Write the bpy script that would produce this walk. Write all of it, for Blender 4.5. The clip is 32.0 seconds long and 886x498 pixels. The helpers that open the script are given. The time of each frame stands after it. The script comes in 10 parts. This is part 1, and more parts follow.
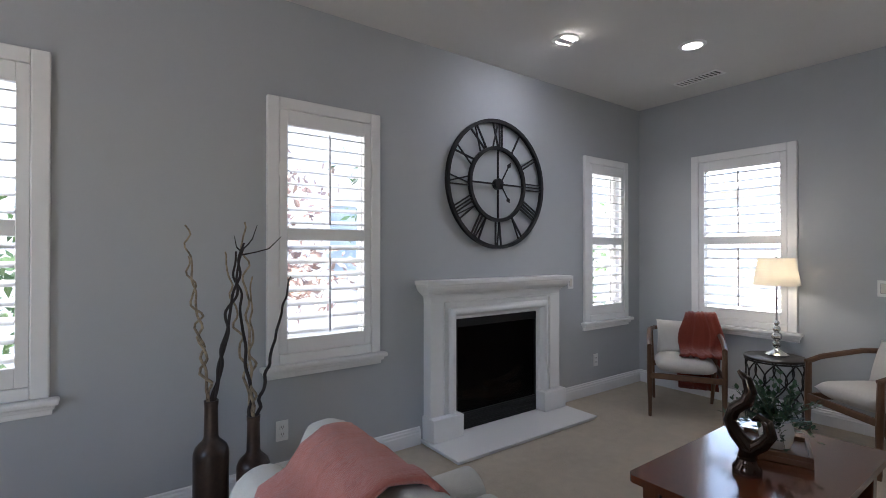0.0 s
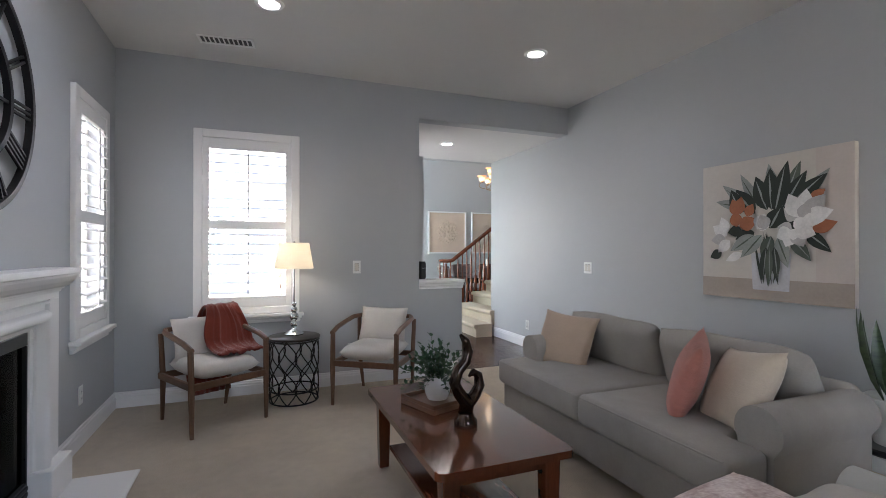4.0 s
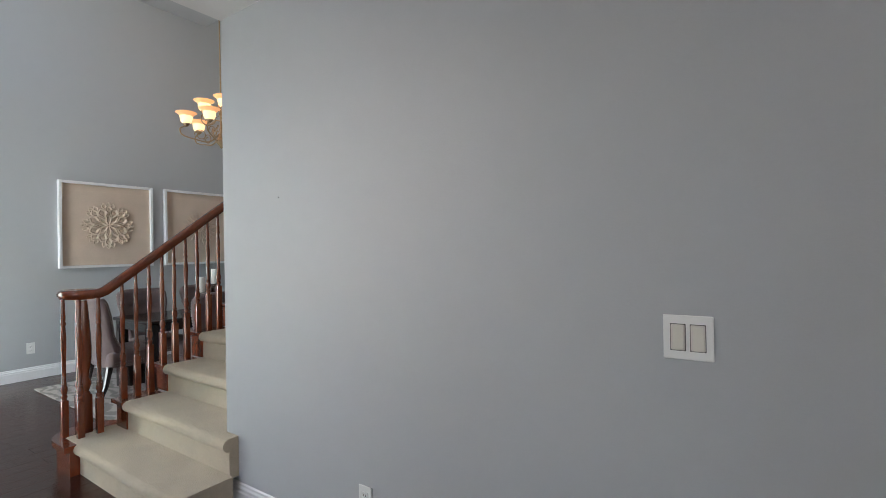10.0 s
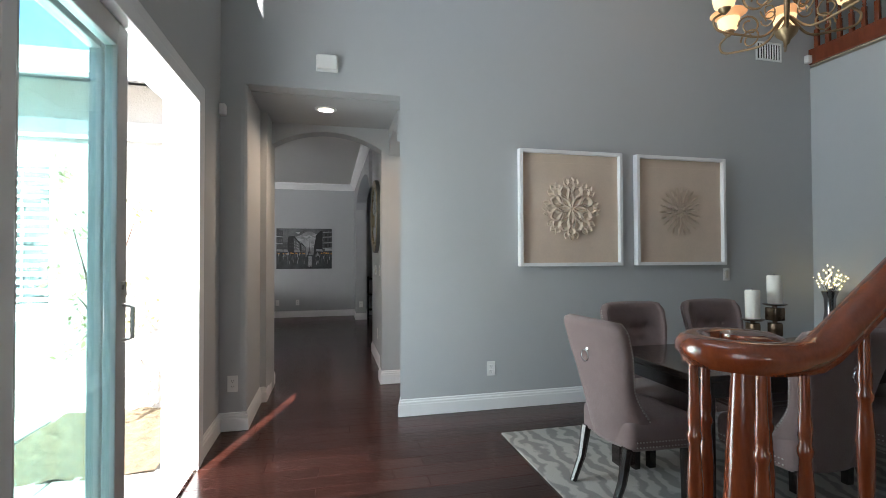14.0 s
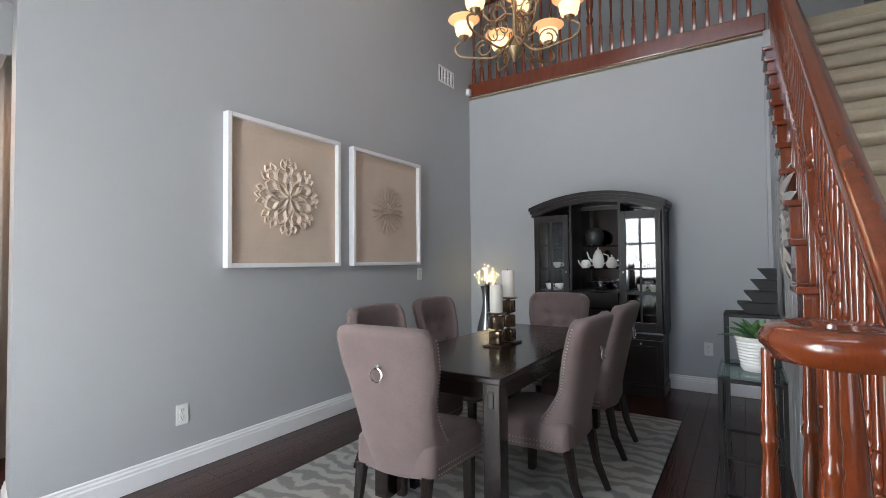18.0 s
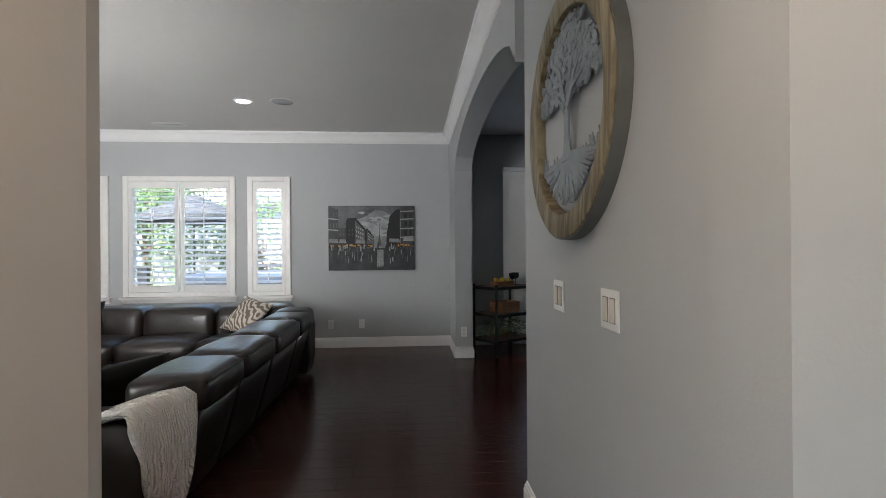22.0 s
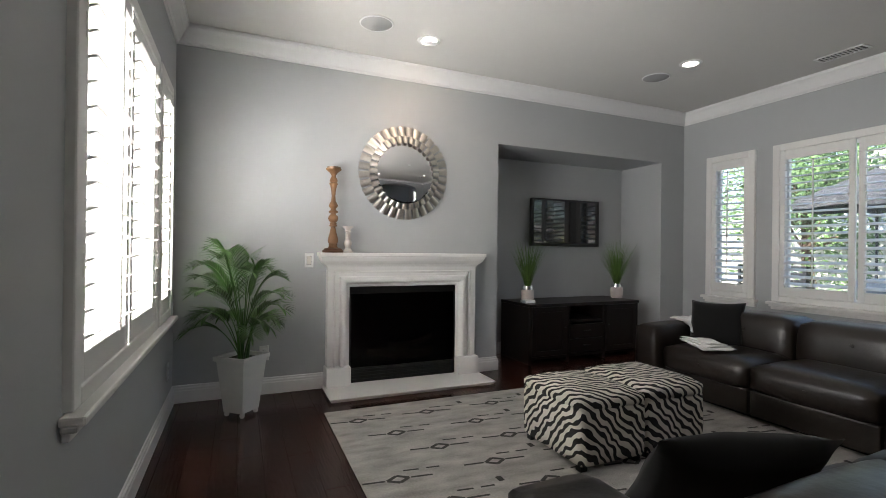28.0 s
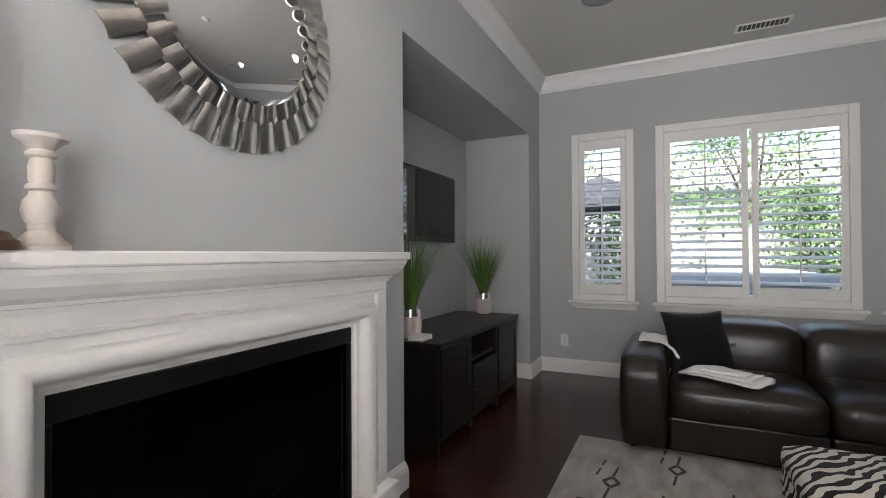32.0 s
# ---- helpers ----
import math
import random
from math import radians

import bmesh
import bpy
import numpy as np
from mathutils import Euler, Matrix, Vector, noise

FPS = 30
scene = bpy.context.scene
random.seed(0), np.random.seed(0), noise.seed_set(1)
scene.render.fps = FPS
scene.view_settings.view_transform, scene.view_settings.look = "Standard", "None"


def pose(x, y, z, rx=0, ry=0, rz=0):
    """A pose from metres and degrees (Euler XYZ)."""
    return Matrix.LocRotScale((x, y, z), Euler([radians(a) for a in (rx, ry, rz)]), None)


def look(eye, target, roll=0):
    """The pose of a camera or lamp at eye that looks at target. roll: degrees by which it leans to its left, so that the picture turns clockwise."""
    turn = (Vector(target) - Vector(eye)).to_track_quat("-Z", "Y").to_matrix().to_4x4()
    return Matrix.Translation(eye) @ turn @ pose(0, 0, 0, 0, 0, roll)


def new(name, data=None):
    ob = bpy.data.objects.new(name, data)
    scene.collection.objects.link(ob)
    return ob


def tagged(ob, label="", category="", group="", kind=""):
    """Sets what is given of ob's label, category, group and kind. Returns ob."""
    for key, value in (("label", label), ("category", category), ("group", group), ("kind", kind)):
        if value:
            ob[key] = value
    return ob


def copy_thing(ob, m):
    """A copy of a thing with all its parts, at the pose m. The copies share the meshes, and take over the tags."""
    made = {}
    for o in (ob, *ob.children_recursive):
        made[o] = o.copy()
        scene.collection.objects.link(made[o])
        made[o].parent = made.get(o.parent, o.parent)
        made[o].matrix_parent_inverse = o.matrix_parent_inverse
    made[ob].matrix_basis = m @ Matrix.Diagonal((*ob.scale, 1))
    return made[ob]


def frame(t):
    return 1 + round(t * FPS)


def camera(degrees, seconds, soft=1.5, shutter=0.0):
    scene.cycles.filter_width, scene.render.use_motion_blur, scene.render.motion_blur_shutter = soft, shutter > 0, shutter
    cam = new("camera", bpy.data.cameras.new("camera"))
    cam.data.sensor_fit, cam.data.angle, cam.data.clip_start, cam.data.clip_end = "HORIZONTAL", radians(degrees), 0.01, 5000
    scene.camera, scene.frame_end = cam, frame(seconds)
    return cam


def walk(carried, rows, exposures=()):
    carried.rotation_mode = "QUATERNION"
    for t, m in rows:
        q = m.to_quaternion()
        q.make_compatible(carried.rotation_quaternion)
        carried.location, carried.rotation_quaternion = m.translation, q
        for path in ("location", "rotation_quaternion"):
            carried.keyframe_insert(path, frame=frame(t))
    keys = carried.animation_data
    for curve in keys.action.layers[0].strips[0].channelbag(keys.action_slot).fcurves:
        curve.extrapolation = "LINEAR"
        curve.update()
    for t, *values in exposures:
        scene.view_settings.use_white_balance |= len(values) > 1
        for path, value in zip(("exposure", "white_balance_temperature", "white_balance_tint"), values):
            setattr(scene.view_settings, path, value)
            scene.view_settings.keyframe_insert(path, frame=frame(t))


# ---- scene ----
cam = camera(86.9, 32.0, 0.75)
EXPOSURES = [(0.0, 2.75, 6050, 13), (2.0, 3.0, 6150, 14), (3.5, 3.0, 6150, 14), (6.0, 2.65, 6100, 13), (9.0, 2.55, 6300, 13), (11.0, 2.35, 6250, 13), (12.0, 2.1, 6150, 11), (13.0, 2.4, 6300, 12), (14.0, 2.42, 6150, 10), (15.0, 2.85, 6400, 9), (17.5, 2.75, 6350, 19), (19.0, 2.45, 6350, 13), (20.0, 1.05, 6100, 13), (20.5, 1.95, 6300, 12), (21.0, 2.45, 6250, 11), (22.0, 2.7, 6250, 10), (23.0, 2.75, 6350, 9), (26.5, 2.45, 6480, 12), (28.5, 1.7, 6450, 9), (29.0, 1.5, 6450, 9), (30.0, 2.2, 6450, 10), (31.0, 2.1, 6450, 11), (32.0, 1.95, 6450, 12)]
PATH = [
    (0, (-0.07, 0.082, 1.31), (1.104, 1.701, 1.323), -0.0),
    (0.5, (-0.134, 0.306, 1.245), (1.277, 1.724, 1.257), -0.2),
    (1, (-0.216, 0.511, 1.215), (1.485, 1.563, 1.227), -0.4),
    (1.5, (-0.265, 0.684, 1.194), (1.649, 1.266, 1.21), -0.2),
    (1.9, (-0.284, 0.887, 1.197), (1.706, 1.088, 1.215), -0.0),
    (2, (-0.29, 0.917, 1.2), (1.706, 1.054, 1.221), -0.0),
    (2.5, (-0.309, 1.179, 1.195), (1.683, 1.005, 1.216), 0.1),
    (3, (-0.25, 1.413, 1.21), (1.702, 0.978, 1.228), 0.3),
    (3.5, (-0.098, 1.604, 1.202), (1.804, 0.985, 1.215), 0.2),
    (5.5, (1.042, 1.886, 1.22), (2.8, 0.932, 1.209), -0.5),
    (6, (1.406, 1.807, 1.237), (3.099, 0.742, 1.221), -0.7),
    (6.5, (1.774, 1.676, 1.236), (3.369, 0.468, 1.227), -0.8),
    (7, (2.132, 1.532, 1.238), (3.637, 0.216, 1.229), -0.8),
    (7.5, (2.462, 1.348, 1.255), (3.83, -0.111, 1.245), -0.8),
    (8, (2.78, 1.137, 1.248), (4.02, -0.432, 1.242), -0.9),
    (8.5, (3.036, 0.873, 1.268), (4.193, -0.758, 1.248), -1.4),
    (9, (3.27, 0.567, 1.263), (4.375, -1.1, 1.255), -1.4),
    (9.5, (3.543, 0.264, 1.27), (4.634, -1.413, 1.266), -1.3),
    (10, (3.822, -0.028, 1.264), (4.953, -1.678, 1.27), -1.0),
    (10.5, (4.11, -0.266, 1.262), (5.367, -1.821, 1.28), -0.7),
    (11, (4.403, -0.414, 1.276), (5.828, -1.818, 1.302), 0.1),
    (11.5, (4.701, -0.505, 1.259), (6.311, -1.691, 1.284), 0.1),
    (12, (5.048, -0.502, 1.21), (6.814, -1.441, 1.241), 0.1),
    (12.5, (5.419, -0.494, 1.196), (7.282, -1.221, 1.227), 0.2),
    (13, (5.802, -0.464, 1.212), (7.718, -1.037, 1.241), 0.1),
    (13.5, (6.173, -0.384, 1.226), (8.113, -0.868, 1.254), -0.1),
    (14, (6.529, -0.351, 1.219), (8.473, -0.818, 1.253), -0.2),
    (14.5, (6.83, -0.317, 1.206), (8.716, -0.981, 1.242), -0.4),
    (15, (7.046, -0.315, 1.181), (8.766, -1.333, 1.218), -0.6),
    (15.5, (7.207, -0.328, 1.167), (8.644, -1.718, 1.21), -0.8),
    (17.5, (7.4, -0.226, 1.166), (8.249, -2.036, 1.221), -0.8),
    (18, (7.429, -0.18, 1.167), (8.515, -1.858, 1.221), -0.5),
    (18.5, (7.54, -0.127, 1.164), (8.974, -1.52, 1.22), -0.2),
    (19, (7.797, -0.077, 1.177), (9.521, -1.09, 1.227), 0.0),
    (19.5, (8.158, -0.117, 1.199), (10.023, -0.838, 1.237), -0.2),
    (19.8, (8.416, -0.161, 1.202), (10.333, -0.728, 1.235), -0.2),
    (20, (8.585, -0.174, 1.214), (10.529, -0.645, 1.238), -0.6),
    (20.5, (9.091, -0.222, 1.225), (11.069, -0.523, 1.24), -0.5),
    (21, (9.587, -0.277, 1.238), (11.576, -0.481, 1.246), -0.5),
    (21.5, (10.07, -0.305, 1.236), (12.064, -0.458, 1.239), -0.7),
    (22, (10.465, -0.329, 1.239), (12.46, -0.466, 1.243), -0.4),
    (22.5, (10.86, -0.308, 1.25), (12.855, -0.449, 1.252), -0.4),
    (23, (11.24, -0.29, 1.239), (13.234, -0.426, 1.244), -0.1),
    (23.5, (11.519, -0.271, 1.162), (13.517, -0.353, 1.184), -0.0),
    (24, (11.669, -0.249, 1.092), (13.669, -0.231, 1.125), 0.1),
    (24.5, (11.706, -0.313, 1.076), (13.692, -0.082, 1.118), -0.1),
    (25, (11.693, -0.337, 1.052), (13.627, 0.169, 1.108), 0.0),
    (25.5, (11.673, -0.334, 1.037), (13.511, 0.452, 1.101), 0.1),
    (26, (11.678, -0.353, 1.03), (13.371, 0.71, 1.098), 0.2),
    (26.5, (11.66, -0.326, 1.027), (13.117, 1.042, 1.095), 0.3),
    (28.5, (11.832, 0.711, 1.155), (12.487, 2.601, 1.154), 0.4),
    (29, (11.882, 1.101, 1.129), (12.461, 3.015, 1.136), 0.1),
    (29.5, (11.937, 1.449, 1.122), (12.571, 3.345, 1.13), -0.1),
    (30, (11.984, 1.818, 1.134), (12.857, 3.618, 1.145), -0.1),
    (30.5, (12.023, 2.19, 1.12), (13.206, 3.803, 1.133), 0.0),
    (31, (12.077, 2.542, 1.111), (13.462, 3.985, 1.134), -0.0),
    (31.5, (12.108, 2.843, 1.109), (13.684, 4.074, 1.126), -0.1),
    (32, (12.139, 3.08, 1.094), (13.931, 3.968, 1.118), -0.3),
]
walk(cam, [(t, look(eye, target, roll)) for t, eye, target, roll in PATH], EXPOSURES)

# ---- sky and sun ----
world = bpy.data.worlds.new("world")
scene.world = world
world.use_nodes = True
wn = world.node_tree.nodes
sky = wn.new("ShaderNodeTexSky")
sky.sky_type, sky.sun_disc = "NISHITA", False
SUN_FROM = Vector((-0.565, 0.165, 0.56)).normalized()
sky.sun_elevation = math.asin(SUN_FROM.z)
sky.sun_rotation = math.atan2(SUN_FROM.x, SUN_FROM.y)
world.node_tree.links.new(sky.outputs[0], wn["Background"].inputs[0])
wn["Background"].inputs[1].default_value = 0.15
sun = new("sun", bpy.data.lights.new("sun", "SUN"))
sun.data.energy, sun.data.angle, sun.data.color = 5.0, radians(0.5), (1.0, 0.95, 0.88)
sun.matrix_world = look(SUN_FROM * 20, (0, 0, 0))


# ---- building helpers ----
def mesh_from(name, bm, material):
    bm.normal_update()
    me = bpy.data.meshes.new(name)
    bm.to_mesh(me)
    bm.free()
    for m in (material if isinstance(material, (list, tuple)) else [material]):
        me.materials.append(m)
    return me


def part(name, bm, material, parent=None, label="", smooth=False):
    me = mesh_from(name, bm, material)
    if smooth:
        me.shade_smooth()
        if smooth != "all":
            me.set_sharp_from_angle(angle=radians(40))
    ob = new(name, me)
    if parent is not None:
        ob.parent = parent
    return tagged(ob, label)


def thing(name, m, label, category, group="", kind=""):
    ob = new(name)
    ob.matrix_basis = m
    return tagged(ob, label, category, group, kind)


def structure(name, bm, material, label, category, smooth=False):
    return tagged(part(name, bm, material, smooth=smooth), label, category, kind="structure")


def box(bm, x0, x1, y0, y1, z0, z1, bevel=0.0, seg=2, m=None):
    vs = [bm.verts.new((x, y, z)) for x in (x0, x1) for y in (y0, y1) for z in (z0, z1)]
    fs = [(0, 1, 3, 2), (4, 6, 7, 5), (0, 4, 5, 1), (2, 3, 7, 6), (0, 2, 6, 4), (1, 5, 7, 3)]
    faces = [bm.faces.new([vs[i] for i in f]) for f in fs]
    if bevel > 0:
        edges = list({e for f in faces for e in f.edges})
        out = bmesh.ops.bevel(bm, geom=edges, offset=bevel, segments=seg, affect="EDGES", profile=0.5)
        vs = list({v for f in out["faces"] for v in f.verts} | {v for v in vs if v.is_valid})
    if m is not None:
        bmesh.ops.transform(bm, matrix=m, verts=[v for v in vs if v.is_valid])
    return vs


def cube(x0, x1, y0, y1, z0, z1, bevel=0.0, seg=2, m=None):
    bm = bmesh.new()
    box(bm, x0, x1, y0, y1, z0, z1, bevel, seg, m)
    return bm


def prism(bm, pts, axis, a, b):
    """A polygon in the plane across axis (x: y,z; y: x,z; z: x,y), drawn out from a to b."""
    def put(p, h):
        return {"x": (h, p[0], p[1]), "y": (p[0], h, p[1]), "z": (p[0], p[1], h)}[axis]
    lo = [bm.verts.new(put(p, a)) for p in pts]
    hi = [bm.verts.new(put(p, b)) for p in pts]
    n = len(pts)
    bm.faces.new(lo[::-1])
    bm.faces.new(hi)
    for i in range(n):
        bm.faces.new((lo[i], lo[(i + 1) % n], hi[(i + 1) % n], hi[i]))
    bmesh.ops.recalc_face_normals(bm, faces=list({f for v in lo + hi for f in v.link_faces}))
    return lo + hi


def lathe(bm, profile, seg=24, m=None, cap=True):
    """profile: (radius, height) from bottom to top, turned about z."""
    rings = []
    for r, z in profile:
        rings.append([bm.verts.new((r * math.cos(2 * math.pi * i / seg), r * math.sin(2 * math.pi * i / seg), z)) for i in range(seg)])
    for a, b in zip(rings, rings[1:]):
        for i in range(seg):
            bm.faces.new((a[i], a[(i + 1) % seg], b[(i + 1) % seg], b[i]))
    if cap:
        bm.faces.new(rings[0][::-1])
        bm.faces.new(rings[-1])
    vs = [v for r in rings for v in r]
    if m is not None:
        bmesh.ops.transform(bm, matrix=m, verts=vs)
    return vs


def turned(profile, seg=24, m=None, cap=True):
    bm = bmesh.new()
    lathe(bm, profile, seg, m, cap)
    return bm


def tube(bm, pts, radius, seg=8, closed=False):
    """A round bar along points; radius: one number or one for each point."""
    pts = [Vector(p) for p in pts]
    n = len(pts)
    rs = radius if isinstance(radius, (list, tuple)) else [radius] * n
    rings, ref = [], None
    for i, p in enumerate(pts):
        if closed:
            d = pts[(i + 1) % n] - pts[i - 1]
        else:
            d = pts[min(i + 1, n - 1)] - pts[max(i - 1, 0)]
        d = d.normalized() if d.length > 1e-9 else Vector((0, 0, 1))
        if ref is None:
            ref = d.orthogonal().normalized()
        ref = (ref - d * ref.dot(d))
        ref = ref.normalized() if ref.length > 1e-6 else d.orthogonal().normalized()
        side = d.cross(ref)
        rings.append([bm.verts.new(p + rs[i] * (math.cos(2 * math.pi * k / seg) * ref + math.sin(2 * math.pi * k / seg) * side)) for k in range(seg)])
    pairs = list(zip(rings, rings[1:])) + ([(rings[-1], rings[0])] if closed else [])
    for a, b in pairs:
        for k in range(seg):
            bm.faces.new((a[k], a[(k + 1) % seg], b[(k + 1) % seg], b[k]))
    if not closed:
        bm.faces.new(rings[0][::-1])
        bm.faces.new(rings[-1])
    return [v for r in rings for v in r]


def bar(pts, radius, seg=8, closed=False):
    bm = bmesh.new()
    tube(bm, pts, radius, seg, closed)
    return bm


def sweep(bm, profile, path, closed=False):
    """A moulding: profile of (out, up) carried along a level path of (x, y, z); out is to the right of the way."""
    path = [Vector(p) for p in path]
    n, rings = len(path), []
    for i, p in enumerate(path):
        before = (p - path[i - 1]) if (i > 0 or closed) else (path[1] - p)
        after = (path[(i + 1) % n] - p) if (i < n - 1 or closed) else (p - path[i - 1])
        r1 = Vector((before.y, -before.x, 0)).normalized()
        r2 = Vector((after.y, -after.x, 0)).normalized()
        mid = (r1 + r2).normalized()
        k = 1 / max(0.3, mid.dot(r1))
        rings.append([bm.verts.new(p + mid * (o * k) + Vector((0, 0, u))) for o, u in profile])
    m = len(profile)
    pairs = list(zip(rings, rings[1:])) + ([(rings[-1], rings[0])] if closed else [])
    for a, b in pairs:
        for k in range(m):
            bm.faces.new((a[k], a[(k + 1) % m], b[(k + 1) % m], b[k]))
    if not closed:
        bm.faces.new(rings[0][::-1])
        bm.faces.new(rings[-1])
    bmesh.ops.recalc_face_normals(bm, faces=list({f for r in rings for v in r for f in v.link_faces}))


def puff(bm, sx, sy, sz, n=10, power=4.0, m=None, dents=(), ears=0.0):
    """A stuffed cushion: a rounded slab of half sizes sx, sy, sz, thin at its edges."""
    verts = {}
    for s in (-1, 1):
        for i in range(n + 1):
            for j in range(n + 1):
                u, v = 2 * i / n - 1, 2 * j / n - 1
                edge = i in (0, n) or j in (0, n)
                if edge and s == 1:
                    verts[s, i, j] = verts[-1, i, j]
                    continue
                h = ((1 - abs(u) ** power) * (1 - abs(v) ** power)) ** 0.5
                pull = 1 - 0.06 * (u * u * v * v)
                z = s * sz * h
                for a, b, d in dents:
                    z -= s * d * math.exp(-((u - a) ** 2 + (v - b) ** 2) / 0.012)
                if ears:
                    x, y = sx * u * (1 - ears * (1 - v * v) * u * u), sy * v * (1 - ears * (1 - u * u) * v * v)
                else:
                    x, y = sx * u * pull, sy * v * pull
                verts[s, i, j] = bm.verts.new((x, y, z))
    for s in (-1, 1):
        for i in range(n):
            for j in range(n):
                q = [verts[s, i, j], verts[s, i + 1, j], verts[s, i + 1, j + 1], verts[s, i, j + 1]]
                bm.faces.new(q if s == 1 else q[::-1])
    vs = list(set(verts.values()))
    if m is not None:
        bmesh.ops.transform(bm, matrix=m, verts=vs)
    return vs


def cushion(sx, sy, sz, n=10, power=4.0, m=None, dents=(), ears=0.0):
    bm = bmesh.new()
    puff(bm, sx, sy, sz, n, power, m, dents, ears)
    return bm


def rough_up(bm, amount, scale, seed=0.0):
    for v in bm.verts:
        v.co += noise.noise_vector(v.co * scale + Vector((seed, seed * 1.7, 0))) * amount
    return bm


def words(text, size, depth, material, parent, at):
    """Raised letters on the plane across local y, facing -y."""
    cu = bpy.data.curves.new("words", "FONT")
    cu.body, cu.size, cu.extrude, cu.align_x, cu.align_y = text, size, depth, "CENTER", "CENTER"
    tmp = bpy.data.objects.new("words", cu)
    scene.collection.objects.link(tmp)
    me = bpy.data.meshes.new_from_object(tmp.evaluated_get(bpy.context.evaluated_depsgraph_get()))
    bpy.data.objects.remove(tmp)
    me.materials.clear()
    me.materials.append(material)
    ob = new("lettering", me)
    ob.parent, ob.matrix_basis = parent, at
    return ob


# ---- materials ----
def mat(name, col, rough=0.6, metal=0.0, var=0.08, scale=6.0, bump=0.0, bscale=80.0, spec=0.5, coat=0.0, sheen=0.0, stretch=(1, 1, 1), col2=None, mixscale=None, piece=0.0, rvar=0.08):
    m = bpy.data.materials.new(name)
    m.use_nodes = True
    nt = m.node_tree
    N, L = nt.nodes, nt.links
    b = N["Principled BSDF"]
    tc = N.new("ShaderNodeTexCoord")
    mp = N.new("ShaderNodeMapping")
    mp.inputs["Scale"].default_value = stretch
    L.new(tc.outputs["Object"], mp.inputs[0])
    n1 = N.new("ShaderNodeTexNoise")
    n1.inputs["Scale"].default_value, n1.inputs["Detail"].default_value = (mixscale or scale), 4
    L.new(mp.outputs[0], n1.inputs["Vector"])
    n2 = N.new("ShaderNodeTexNoise")
    n2.inputs["Scale"].default_value, n2.inputs["Detail"].default_value = scale * 9, 3
    L.new(mp.outputs[0], n2.inputs["Vector"])
    ramp = N.new("ShaderNodeMix")
    ramp.data_type = "RGBA"
    a = tuple(max(0, c * (1 - var)) for c in col)
    c2 = tuple(min(1, c * (1 + var)) for c in (col2 or col))
    ramp.inputs[6].default_value, ramp.inputs[7].default_value = (*a, 1), (*c2, 1)
    add = N.new("ShaderNodeMath")
    add.operation = "MULTIPLY_ADD"
    add.inputs[1].default_value, add.inputs[2].default_value = 0.35, 0.0
    L.new(n2.outputs[0], add.inputs[0])
    add2 = N.new("ShaderNodeMath")
    add2.operation = "MULTIPLY_ADD"
    add2.inputs[1].default_value = 0.65
    L.new(n1.outputs[0], add2.inputs[0])
    L.new(add.outputs[0], add2.inputs[2])
    fac = N.new("ShaderNodeMapRange")
    fac.inputs[1].default_value, fac.inputs[2].default_value = 0.3, 0.7
    L.new(add2.outputs[0], fac.inputs[0])
    L.new(fac.outputs[0], ramp.inputs[0])
    out = ramp.outputs[2]
    if piece:
        oi = N.new("ShaderNodeObjectInfo")
        geo = N.new("ShaderNodeNewGeometry")
        s = N.new("ShaderNodeMath")
        s.operation = "ADD"
        L.new(oi.outputs["Random"], s.inputs[0])
        L.new(geo.outputs["Random Per Island"], s.inputs[1])
        f = N.new("ShaderNodeMath")
        f.operation = "FRACT"
        L.new(s.outputs[0], f.inputs[0])
        mr = N.new("ShaderNodeMapRange")
        mr.inputs[3].default_value, mr.inputs[4].default_value = 1 - piece, 1 + piece
        L.new(f.outputs[0], mr.inputs[0])
        hsv = N.new("ShaderNodeHueSaturation")
        L.new(mr.outputs[0], hsv.inputs["Value"])
        L.new(out, hsv.inputs["Color"])
        out = hsv.outputs[0]
    L.new(out, b.inputs["Base Color"])
    rr = N.new("ShaderNodeMapRange")
    rr.inputs[3].default_value, rr.inputs[4].default_value = max(0.02, rough - rvar), min(1, rough + rvar)
    L.new(add2.outputs[0], rr.inputs[0])
    L.new(rr.outputs[0], b.inputs["Roughness"])
    b.inputs["Metallic"].default_value = metal
    b.inputs["Specular IOR Level"].default_value = spec
    b.inputs["Coat Weight"].default_value = coat
    b.inputs["Coat Roughness"].default_value = 0.08
    if sheen:
        b.inputs["Sheen Weight"].default_value = sheen
    if bump:
        n3 = N.new("ShaderNodeTexNoise")
        n3.inputs["Scale"].default_value, n3.inputs["Detail"].default_value = bscale, 5
        L.new(mp.outputs[0], n3.inputs["Vector"])
        bp = N.new("ShaderNodeBump")
        bp.inputs["Strength"].default_value, bp.inputs["Distance"].default_value = bump, 0.01
        L.new(n3.outputs[0], bp.inputs["Height"])
        L.new(bp.outputs[0], b.inputs["Normal"])
    return m


def glow(name, col, strength):
    m = bpy.data.materials.new(name)
    m.use_nodes = True
    b = m.node_tree.nodes["Principled BSDF"]
    b.inputs["Base Color"].default_value = (*col, 1)
    b.inputs["Emission Color"].default_value = (*col, 1)
    b.inputs["Emission Strength"].default_value = strength
    return m


